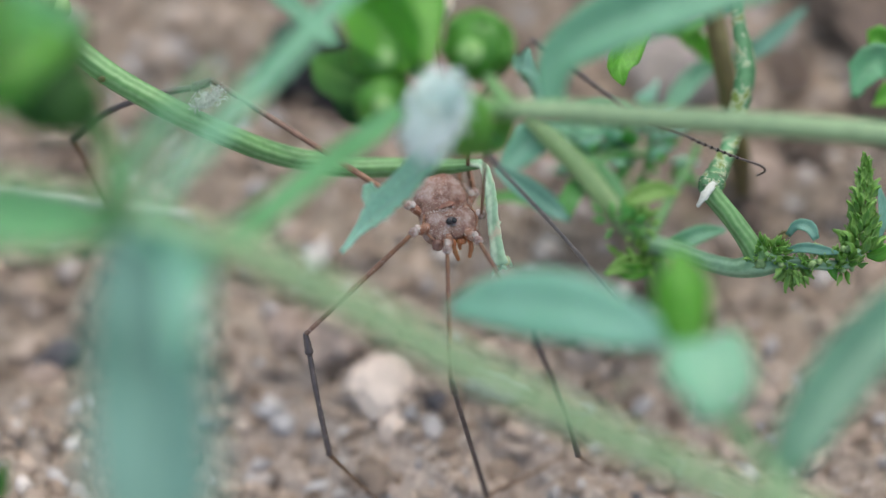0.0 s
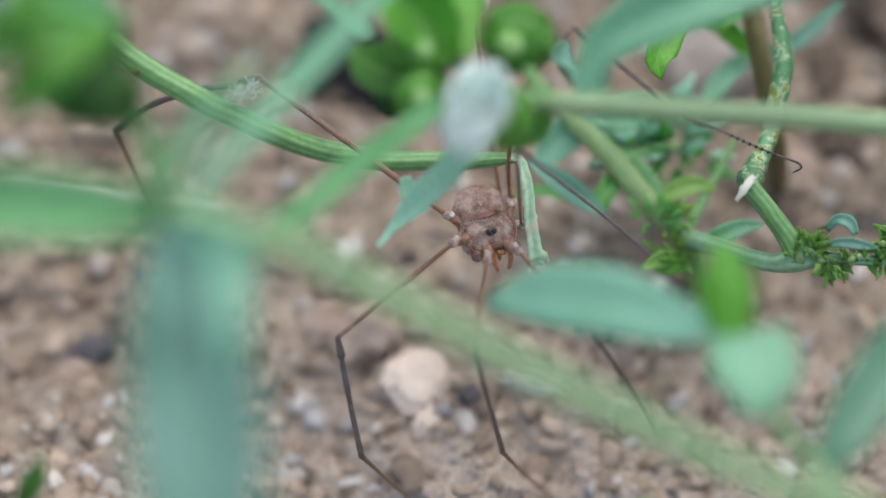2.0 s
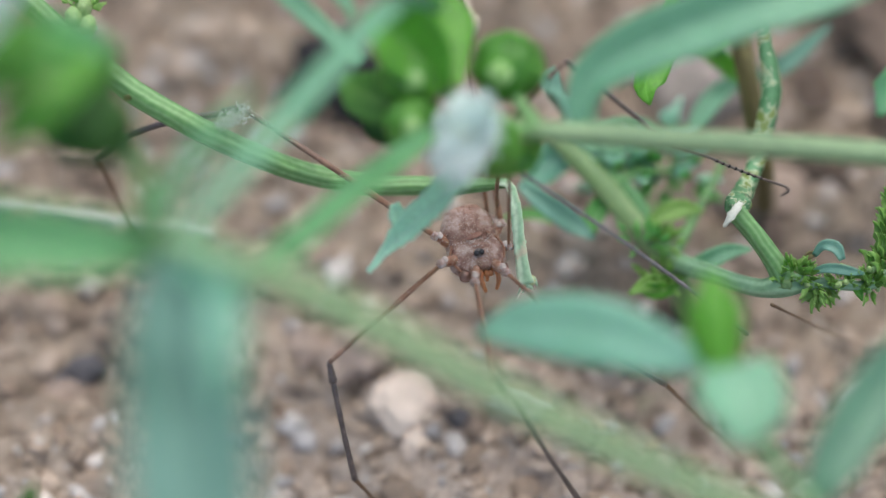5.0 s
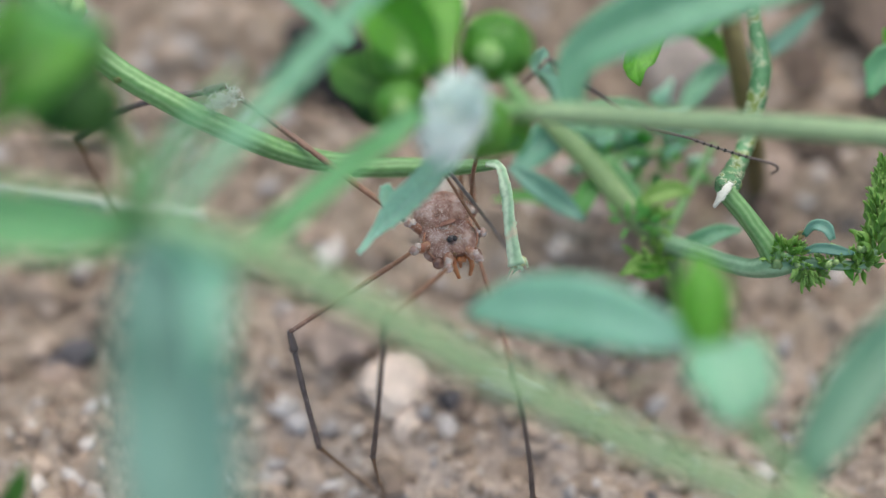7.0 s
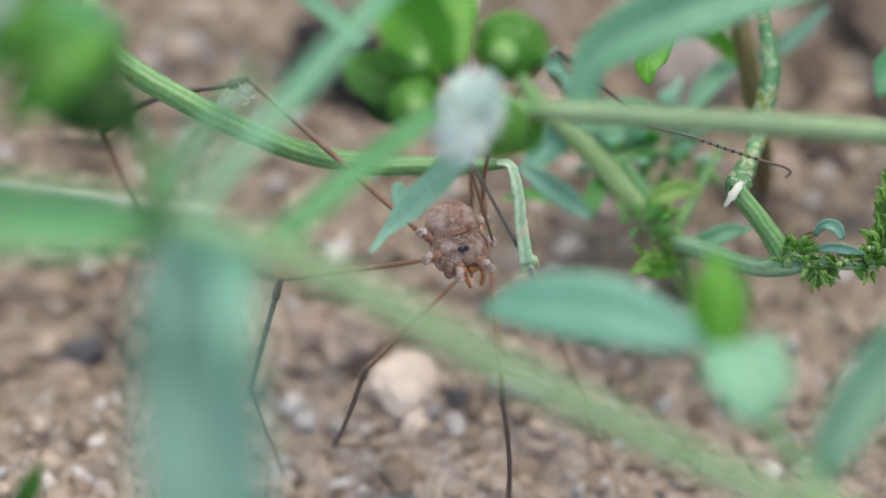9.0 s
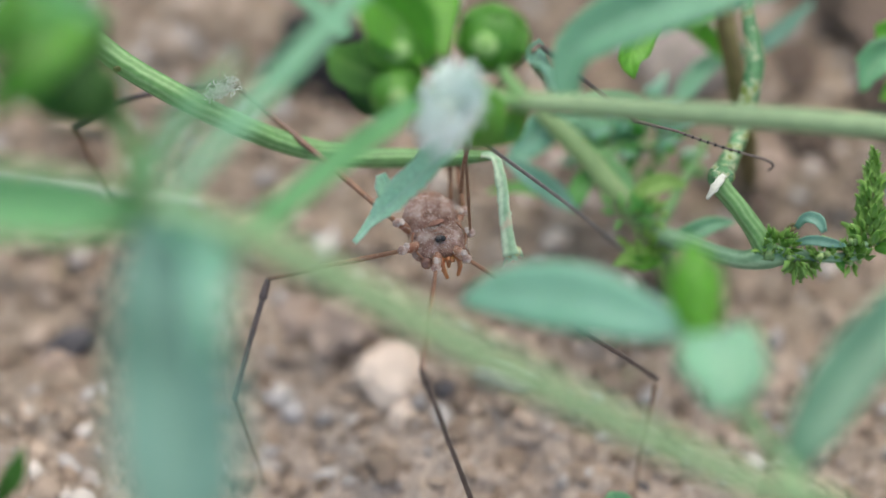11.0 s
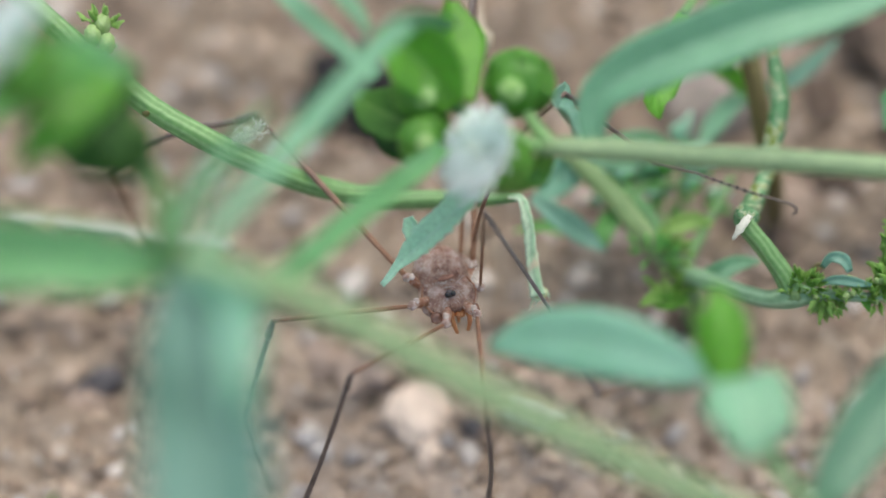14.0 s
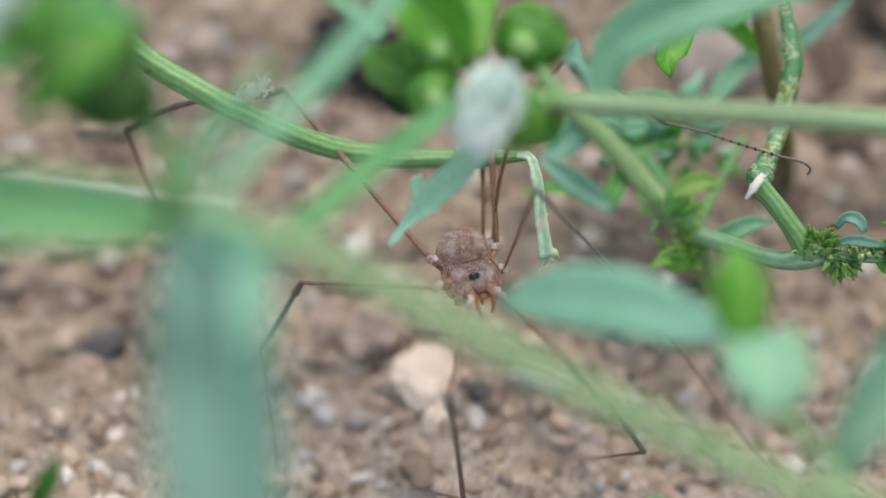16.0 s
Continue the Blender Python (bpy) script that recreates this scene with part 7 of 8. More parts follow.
    walk(tibia, [
        (0.0, aim(-0.00243, 0.02316, -0.00021, 0.093, 0.941, -0.324, rest)),
        (0.5, aim(-0.00189, 0.02330, -0.00100, 0.047, 0.967, -0.249, rest)),
        (1.0, aim(-0.00136, 0.02339, -0.00149, 0.004, 0.983, -0.183, rest)),
        (1.5, aim(-0.00118, 0.02342, -0.00126, -0.026, 0.982, -0.190, rest)),
        (2.0, aim(-0.00108, 0.02333, 0.00060, -0.035, 0.950, -0.311, rest)),
        (2.5, aim(-0.00137, 0.02337, -0.00061, -0.026, 0.968, -0.249, rest)),
        (3.0, aim(-0.00195, 0.02317, 0.00075, 0.023, 0.936, -0.351, rest)),
        (3.5, aim(-0.00221, 0.02314, 0.00056, 0.054, 0.933, -0.356, rest)),
        (4.0, aim(-0.00183, 0.02303, 0.00186, 0.026, 0.891, -0.453, rest)),
        (4.5, aim(-0.00196, 0.02298, 0.00205, 0.017, 0.883, -0.470, rest)),
        (7.0, aim(-0.00012, 0.02335, 0.00134, -0.384, 0.823, -0.418, rest)),
        (7.5, aim(-0.00025, 0.02332, 0.00140, -0.389, 0.818, -0.423, rest)),
        (8.0, aim(-0.00028, 0.02320, 0.00216, -0.382, 0.808, -0.448, rest)),
        (8.5, aim(0.00017, 0.02321, 0.00229, -0.372, 0.800, -0.471, rest)),
        (9.0, aim(0.00029, 0.02315, 0.00264, -0.368, 0.793, -0.485, rest)),
        (11.5, aim(-0.00072, 0.02322, 0.00173, -0.335, 0.796, -0.504, rest)),
        (12.0, aim(0.00118, 0.02342, 0.00135, -0.444, 0.756, -0.480, rest)),
        (12.5, aim(-0.00028, 0.02218, 0.00577, -0.218, 0.683, -0.697, rest)),
        (13.0, aim(0.00104, 0.02224, 0.00587, -0.194, 0.663, -0.723, rest)),
        (13.5, aim(0.00143, 0.02210, 0.00625, -0.125, 0.623, -0.772, rest)),
        (14.0, aim(0.00179, 0.02229, 0.00577, -0.110, 0.628, -0.770, rest)),
        (14.5, aim(0.00177, 0.02263, 0.00482, -0.069, 0.685, -0.725, rest)),
        (15.0, aim(0.00226, 0.02216, 0.00608, -0.083, 0.662, -0.745, rest)),
        (15.5, aim(0.00161, 0.02168, 0.00720, -0.040, 0.618, -0.785, rest)),
        (16.0, aim(0.00048, 0.01972, 0.01044, -0.057, 0.432, -0.900, rest)),
    ])
    rest = (-0.144, -0.412, -0.9)
    walk(foot, [
        (0.0, aim(-0.00118, 0.03587, -0.00459, -0.182, -0.426, -0.886, rest)),
        (0.5, aim(-0.00126, 0.03636, -0.00437, -0.180, -0.424, -0.888, rest)),
        (1.0, aim(-0.00131, 0.03667, -0.00396, -0.177, -0.433, -0.884, rest)),
        (1.5, aim(-0.00153, 0.03668, -0.00382, -0.180, -0.423, -0.888, rest)),
        (2.0, aim(-0.00155, 0.03615, -0.00359, -0.182, -0.410, -0.893, rest)),
        (2.5, aim(-0.00172, 0.03645, -0.00398, -0.176, -0.449, -0.876, rest)),
        (3.0, aim(-0.00164, 0.03581, -0.00399, -0.189, -0.412, -0.891, rest)),
        (3.5, aim(-0.00149, 0.03574, -0.00425, -0.197, -0.423, -0.884, rest)),
        (4.0, aim(-0.00148, 0.03507, -0.00427, -0.206, -0.392, -0.897, rest)),
        (4.5, aim(-0.00174, 0.03490, -0.00430, -0.207, -0.390, -0.897, rest)),
        (7.0, aim(-0.00532, 0.03446, -0.00431, 0.032, -0.477, -0.878, rest)),
        (7.5, aim(-0.00551, 0.03437, -0.00431, 0.028, -0.472, -0.881, rest)),
        (8.0, aim(-0.00544, 0.03411, -0.00389, 0.010, -0.456, -0.890, rest)),
        (8.5, aim(-0.00485, 0.03402, -0.00408, -0.003, -0.452, -0.892, rest)),
        (9.0, aim(-0.00468, 0.03387, -0.00391, -0.016, -0.440, -0.898, rest)),
        (11.5, aim(-0.00524, 0.03398, -0.00507, 0.023, -0.505, -0.863, rest)),
        (12.0, aim(-0.00482, 0.03364, -0.00513, 0.007, -0.513, -0.858, rest)),
        (12.5, aim(-0.00323, 0.03141, -0.00364, -0.133, -0.341, -0.931, rest)),
        (13.0, aim(-0.00158, 0.03120, -0.00390, -0.200, -0.345, -0.917, rest)),
        (13.5, aim(-0.00026, 0.03051, -0.00418, -0.234, -0.329, -0.915, rest)),
        (14.0, aim(0.00030, 0.03078, -0.00463, -0.240, -0.359, -0.902, rest)),
        (14.5, aim(0.00084, 0.03188, -0.00498, -0.232, -0.464, -0.855, rest)),
        (15.0, aim(0.00114, 0.03110, -0.00399, -0.242, -0.435, -0.867, rest)),
        (15.5, aim(0.00107, 0.03003, -0.00340, -0.265, -0.385, -0.884, rest)),
        (16.0, aim(-0.00029, 0.02555, -0.00172, -0.211, -0.046, -0.976, rest)),
    ])
    femur, tibia, foot = limbs["fourth_near"]
    rest = (0.326, 0.267, 0.907)
    walk(femur, [
        (0.0, aim(0.00147, 0.00461, -0.00302, 0.258, 0.134, 0.957, rest)),
        (0.5, aim(0.00147, 0.00461, -0.00302, 0.263, 0.160, 0.951, rest)),
        (1.0, aim(0.00147, 0.00461, -0.00302, 0.269, 0.231, 0.935, rest)),
        (1.5, aim(0.00147, 0.00461, -0.00302, 0.266, 0.267, 0.926, rest)),
        (2.0, aim(0.00147, 0.00461, -0.00302, 0.265, 0.282, 0.922, rest)),
        (2.5, aim(0.00147, 0.00461, -0.00302, 0.256, 0.238, 0.937, rest)),
        (3.0, aim(0.00147, 0.00461, -0.00302, 0.276, 0.226, 0.934, rest)),
        (3.5, aim(0.00147, 0.00461, -0.00302, 0.284, 0.232, 0.930, rest)),
        (4.0, aim(0.00147, 0.00461, -0.00302, 0.284, 0.231, 0.931, rest)),
        (4.5, aim(0.00147, 0.00461, -0.00302, 0.275, 0.227, 0.934, rest)),
        (7.0, aim(0.00147, 0.00461, -0.00302, 0.325, 0.147, 0.934, rest)),
        (7.5, aim(0.00147, 0.00461, -0.00302, 0.304, 0.183, 0.935, rest)),
        (8.0, aim(0.00147, 0.00461, -0.00302, 0.286, 0.197, 0.938, rest)),
        (8.5, aim(0.00147, 0.00461, -0.00302, 0.315, 0.223, 0.922, rest)),
        (9.0, aim(0.00147, 0.00461, -0.00302, 0.309, 0.261, 0.914, rest)),
        (11.5, aim(0.00147, 0.00461, -0.00302, 0.347, 0.242, 0.906, rest)),
        (12.0, aim(0.00147, 0.00461, -0.00302, 0.353, 0.231, 0.907, rest)),
        (12.5, aim(0.00147, 0.00461, -0.00302, 0.324, 0.282, 0.903, rest)),
        (13.0, aim(0.00147, 0.00461, -0.00302, 0.361, 0.325, 0.874, rest)),
        (13.5, aim(0.00147, 0.00461, -0.00302, 0.408, 0.333, 0.850, rest)),
        (14.0, aim(0.00147, 0.00461, -0.00302, 0.417, 0.338, 0.844, rest)),
        (14.5, aim(0.00147, 0.00461, -0.00302, 0.444, 0.328, 0.833, rest)),
        (15.0, aim(0.00147, 0.00461, -0.00302, 0.451, 0.411, 0.792, rest)),
        (15.5, aim(0.00147, 0.00461, -0.00302, 0.417, 0.449, 0.790, rest)),
        (16.0, aim(0.00147, 0.00461, -0.00302, 0.330, 0.449, 0.830, rest)),
    ])
    rest = (0.741, -0.214, -0.636)
    walk(tibia, [
        (0.0, aim(0.00557, 0.00675, 0.01220, 0.803, -0.363, -0.472, rest)),
        (0.5, aim(0.00565, 0.00715, 0.01211, 0.807, -0.367, -0.462, rest)),
        (1.0, aim(0.00574, 0.00828, 0.01185, 0.793, -0.402, -0.458, rest)),
        (1.5, aim(0.00569, 0.00885, 0.01172, 0.773, -0.447, -0.450, rest)),
        (2.0, aim(0.00567, 0.00909, 0.01165, 0.779, -0.498, -0.382, rest)),
        (2.5, aim(0.00554, 0.00840, 0.01188, 0.785, -0.456, -0.420, rest)),
        (3.0, aim(0.00586, 0.00821, 0.01184, 0.759, -0.326, -0.564, rest)),
        (3.5, aim(0.00598, 0.00831, 0.01178, 0.752, -0.320, -0.577, rest)),
        (4.0, aim(0.00598, 0.00828, 0.01178, 0.748, -0.333, -0.574, rest)),
        (4.5, aim(0.00585, 0.00822, 0.01184, 0.755, -0.337, -0.562, rest)),
        (7.0, aim(0.00663, 0.00695, 0.01184, 0.724, -0.094, -0.684, rest)),
        (7.5, aim(0.00630, 0.00753, 0.01185, 0.710, -0.127, -0.692, rest)),
        (8.0, aim(0.00601, 0.00774, 0.01190, 0.729, -0.121, -0.674, rest)),
        (8.5, aim(0.00648, 0.00816, 0.01165, 0.711, -0.093, -0.697, rest)),
        (9.0, aim(0.00638, 0.00877, 0.01152, 0.698, -0.136, -0.703, rest)),
        (11.5, aim(0.00699, 0.00845, 0.01139, 0.698, -0.123, -0.706, rest)),
        (12.0, aim(0.00708, 0.00828, 0.01140, 0.702, -0.115, -0.703, rest)),
        (12.5, aim(0.00662, 0.00909, 0.01135, 0.687, -0.037, -0.725, rest)),
        (13.0, aim(0.00721, 0.00978, 0.01088, 0.688, -0.066, -0.722, rest)),
        (13.5, aim(0.00795, 0.00990, 0.01051, 0.682, -0.091, -0.726, rest)),
        (14.0, aim(0.00810, 0.00998, 0.01040, 0.665, -0.070, -0.743, rest)),
        (14.5, aim(0.00853, 0.00983, 0.01024, 0.655, -0.053, -0.754, rest)),
        (15.0, aim(0.00864, 0.01115, 0.00958, 0.701, -0.106, -0.705, rest)),
        (15.5, aim(0.00810, 0.01175, 0.00955, 0.692, -0.114, -0.713, rest)),
        (16.0, aim(0.00672, 0.01174, 0.01019, 0.683, -0.060, -0.728, rest)),
    ])
    rest = (0.925, -0.127, -0.357)
    walk(foot, [
        (0.0, aim(0.01377, 0.00304, 0.00738, 0.861, 0.050, -0.507, rest)),
        (0.5, aim(0.01389, 0.00341, 0.00739, 0.850, 0.085, -0.520, rest)),
        (1.0, aim(0.01384, 0.00418, 0.00718, 0.859, 0.046, -0.511, rest)),
        (1.5, aim(0.01359, 0.00429, 0.00712, 0.861, 0.064, -0.505, rest)),
        (2.0, aim(0.01362, 0.00401, 0.00775, 0.850, 0.057, -0.524, rest)),
        (2.5, aim(0.01355, 0.00374, 0.00759, 0.844, 0.062, -0.532, rest)),
        (3.0, aim(0.01361, 0.00488, 0.00608, 0.875, 0.038, -0.482, rest)),
        (3.5, aim(0.01366, 0.00504, 0.00589, 0.871, 0.028, -0.490, rest)),
        (4.0, aim(0.01362, 0.00488, 0.00592, 0.865, 0.040, -0.501, rest)),
        (4.5, aim(0.01356, 0.00478, 0.00610, 0.864, 0.045, -0.502, rest)),
        (7.0, aim(0.01402, 0.00599, 0.00486, 0.928, 0.004, -0.373, rest)),
        (7.5, aim(0.01355, 0.00622, 0.00478, 0.943, -0.036, -0.332, rest)),
        (8.0, aim(0.01345, 0.00651, 0.00501, 0.944, -0.055, -0.326, rest)),
        (8.5, aim(0.01373, 0.00721, 0.00453, 0.948, -0.108, -0.301, rest)),
        (9.0, aim(0.01351, 0.00738, 0.00435, 0.963, -0.121, -0.240, rest)),
        (11.5, aim(0.01411, 0.00719, 0.00419, 0.964, -0.099, -0.246, rest)),
        (12.0, aim(0.01424, 0.00711, 0.00422, 0.963, -0.082, -0.256, rest)),
        (12.5, aim(0.01364, 0.00871, 0.00394, 0.967, -0.140, -0.211, rest)),
        (13.0, aim(0.01424, 0.00910, 0.00351, 0.973, -0.134, -0.190, rest)),
        (13.5, aim(0.01491, 0.00897, 0.00310, 0.970, -0.129, -0.207, rest)),
        (14.0, aim(0.01489, 0.00926, 0.00281, 0.969, -0.193, -0.156, rest)),
        (14.5, aim(0.01522, 0.00929, 0.00254, 0.968, -0.238, -0.078, rest)),
        (15.0, aim(0.01580, 0.01007, 0.00238, 0.949, -0.316, -0.008, rest)),
        (15.5, aim(0.01517, 0.01058, 0.00228, 0.945, -0.327, 0.017, rest)),
        (16.0, aim(0.01369, 0.01113, 0.00275, 0.959, -0.285, 0.010, rest)),
    ])
    femur, tibia, foot = limbs["fourth_far"]
    rest = (-0.062, 0.778, 0.625)
    walk(femur, [
        (0.0, aim(0.00080, 0.00470, -0.00300, -0.169, 0.728, 0.664, rest)),
        (0.5, aim(0.00080, 0.00470, -0.00300, -0.159, 0.740, 0.654, rest)),
        (1.0, aim(0.00080, 0.00470, -0.00300, -0.147, 0.731, 0.666, rest)),
        (1.5, aim(0.00080, 0.00470, -0.00300, -0.151, 0.737, 0.659, rest)),
        (2.0, aim(0.00080, 0.00470, -0.00300, -0.145, 0.727, 0.672, rest)),
        (2.5, aim(0.00080, 0.00470, -0.00300, -0.143, 0.722, 0.677, rest)),
        (3.0, aim(0.00080, 0.00470, -0.00300, -0.135, 0.738, 0.661, rest)),
        (3.5, aim(0.00080, 0.00470, -0.00300, -0.127, 0.744, 0.656, rest)),
        (4.0, aim(0.00080, 0.00470, -0.00300, -0.127, 0.754, 0.645, rest)),
        (4.5, aim(0.00080, 0.00470, -0.00300, -0.138, 0.756, 0.640, rest)),
        (7.0, aim(0.00080, 0.00470, -0.00300, -0.041, 0.762, 0.647, rest)),
        (7.5, aim(0.00080, 0.00470, -0.00300, -0.056, 0.768, 0.638, rest)),
        (8.0, aim(0.00080, 0.00470, -0.00300, -0.067, 0.765, 0.640, rest)),
        (8.5, aim(0.00080, 0.00470, -0.00300, -0.038, 0.779, 0.626, rest)),
        (9.0, aim(0.00080, 0.00470, -0.00300, -0.043, 0.781, 0.622, rest)),
        (11.5, aim(0.00080, 0.00470, -0.00300, -0.017, 0.809, 0.588, rest)),
        (12.0, aim(0.00080, 0.00470, -0.00300, -0.010, 0.807, 0.590, rest)),
        (12.5, aim(0.00080, 0.00470, -0.00300, -0.050, 0.820, 0.570, rest)),
        (13.0, aim(0.00080, 0.00470, -0.00300, -0.021, 0.827, 0.561, rest)),
        (13.5, aim(0.00080, 0.00470, -0.00300, 0.021, 0.832, 0.554, rest)),
        (14.0, aim(0.00080, 0.00470, -0.00300, 0.040, 0.838, 0.544, rest)),
        (14.5, aim(0.00080, 0.00470, -0.00300, 0.070, 0.819, 0.569, rest)),
        (15.0, aim(0.00080, 0.00470, -0.00300, 0.073, 0.796, 0.600, rest)),
        (15.5, aim(0.00080, 0.00470, -0.00300, 0.046, 0.792, 0.609, rest)),
        (16.0, aim(0.00080, 0.00470, -0.00300, -0.014, 0.803, 0.595, rest)),
    ])
    rest = (0.140, 0.974, 0.179)
    walk(tibia, [
        (0.0, aim(-0.00222, 0.01768, 0.00883, 0.255, 0.965, 0.066, rest)),
        (0.5, aim(-0.00203, 0.01789, 0.00865, 0.220, 0.969, 0.108, rest)),
        (1.0, aim(-0.00182, 0.01773, 0.00887, 0.189, 0.973, 0.132, rest)),
        (1.5, aim(-0.00189, 0.01783, 0.00874, 0.172, 0.973, 0.151, rest)),
        (2.0, aim(-0.00178, 0.01765, 0.00897, 0.161, 0.977, 0.143, rest)),
        (2.5, aim(-0.00175, 0.01757, 0.00907, 0.158, 0.980, 0.123, rest)),
        (3.0, aim(-0.00161, 0.01786, 0.00878, 0.146, 0.981, 0.129, rest)),
        (3.5, aim(-0.00147, 0.01796, 0.00869, 0.147, 0.982, 0.122, rest)),
        (4.0, aim(-0.00146, 0.01813, 0.00849, 0.148, 0.981, 0.123, rest)),
        (4.5, aim(-0.00166, 0.01818, 0.00840, 0.151, 0.980, 0.127, rest)),
        (7.0, aim(0.00007, 0.01828, 0.00852, 0.107, 0.984, 0.144, rest)),
        (7.5, aim(-0.00019, 0.01839, 0.00837, 0.110, 0.982, 0.155, rest)),
        (8.0, aim(-0.00039, 0.01834, 0.00841, 0.106, 0.979, 0.176, rest)),
        (8.5, aim(0.00012, 0.01858, 0.00817, 0.098, 0.979, 0.180, rest)),
        (9.0, aim(0.00004, 0.01863, 0.00809, 0.103, 0.976, 0.192, rest)),
        (11.5, aim(0.00050, 0.01911, 0.00748, 0.136, 0.971, 0.195, rest)),
        (12.0, aim(0.00062, 0.01908, 0.00752, 0.144, 0.971, 0.192, rest)),
        (12.5, aim(-0.00009, 0.01932, 0.00716, 0.141, 0.960, 0.243, rest)),
        (13.0, aim(0.00042, 0.01945, 0.00700, 0.142, 0.958, 0.250, rest)),
        (13.5, aim(0.00118, 0.01953, 0.00688, 0.132, 0.961, 0.243, rest)),
        (14.0, aim(0.00151, 0.01964, 0.00669, 0.123, 0.963, 0.241, rest)),
        (14.5, aim(0.00205, 0.01930, 0.00715, 0.110, 0.966, 0.235, rest)),
        (15.0, aim(0.00209, 0.01889, 0.00770, 0.100, 0.964, 0.248, rest)),
        (15.5, aim(0.00162, 0.01882, 0.00785, 0.094, 0.962, 0.258, rest)),
        (16.0, aim(0.00055, 0.01902, 0.00761, 0.094, 0.954, 0.285, rest)),
    ])
    rest = (0.133, 0.140, -0.981)
    walk(foot, [
        (0.0, aim(0.00071, 0.02874, 0.00959, 0.115, 0.104, -0.988, rest)),
        (0.5, aim(0.00050, 0.02900, 0.00989, 0.121, 0.114, -0.986, rest)),
        (1.0, aim(0.00035, 0.02889, 0.01038, 0.127, 0.124, -0.984, rest)),
        (1.5, aim(0.00008, 0.02900, 0.01047, 0.129, 0.131, -0.983, rest)),
        (2.0, aim(0.00007, 0.02885, 0.01061, 0.130, 0.129, -0.983, rest)),
        (2.5, aim(0.00007, 0.02880, 0.01048, 0.129, 0.121, -0.984, rest)),
        (3.0, aim(0.00007, 0.02910, 0.01025, 0.130, 0.118, -0.985, rest)),
        (3.5, aim(0.00022, 0.02922, 0.01009, 0.129, 0.113, -0.985, rest)),
        (4.0, aim(0.00024, 0.02939, 0.00990, 0.128, 0.111, -0.986, rest)),
        (4.5, aim(0.00008, 0.02942, 0.00986, 0.128, 0.112, -0.985, rest)),
        (7.0, aim(0.00130, 0.02956, 0.01018, 0.133, 0.117, -0.984, rest)),
        (7.5, aim(0.00106, 0.02964, 0.01015, 0.133, 0.121, -0.984, rest)),
        (8.0, aim(0.00083, 0.02956, 0.01043, 0.135, 0.133, -0.982, rest)),
        (8.5, aim(0.00124, 0.02980, 0.01024, 0.135, 0.132, -0.982, rest)),
        (9.0, aim(0.00122, 0.02982, 0.01030, 0.135, 0.139, -0.981, rest)),
        (11.5, aim(0.00206, 0.03025, 0.00971, 0.132, 0.134, -0.982, rest)),
        (12.0, aim(0.00227, 0.03022, 0.00972, 0.131, 0.133, -0.982, rest)),
        (12.5, aim(0.00152, 0.03033, 0.00994, 0.137, 0.171, -0.976, rest)),
        (13.0, aim(0.00205, 0.03043, 0.00987, 0.138, 0.177, -0.975, rest)),
        (13.5, aim(0.00269, 0.03055, 0.00967, 0.137, 0.168, -0.976, rest)),
        (14.0, aim(0.00291, 0.03068, 0.00945, 0.137, 0.163, -0.977, rest)),
        (14.5, aim(0.00331, 0.03037, 0.00984, 0.137, 0.161, -0.977, rest)),
        (15.0, aim(0.00324, 0.02994, 0.01054, 0.139, 0.177, -0.974, rest)),
        (15.5, aim(0.00269, 0.02984, 0.01081, 0.141, 0.187, -0.972, rest)),
        (16.0, aim(0.00163, 0.02996, 0.01088, 0.143, 0.214, -0.966, rest)),
    ])
    femur, tibia, foot = limbs["second_near"]
    rest = (0.001, 0.07, 0.998)
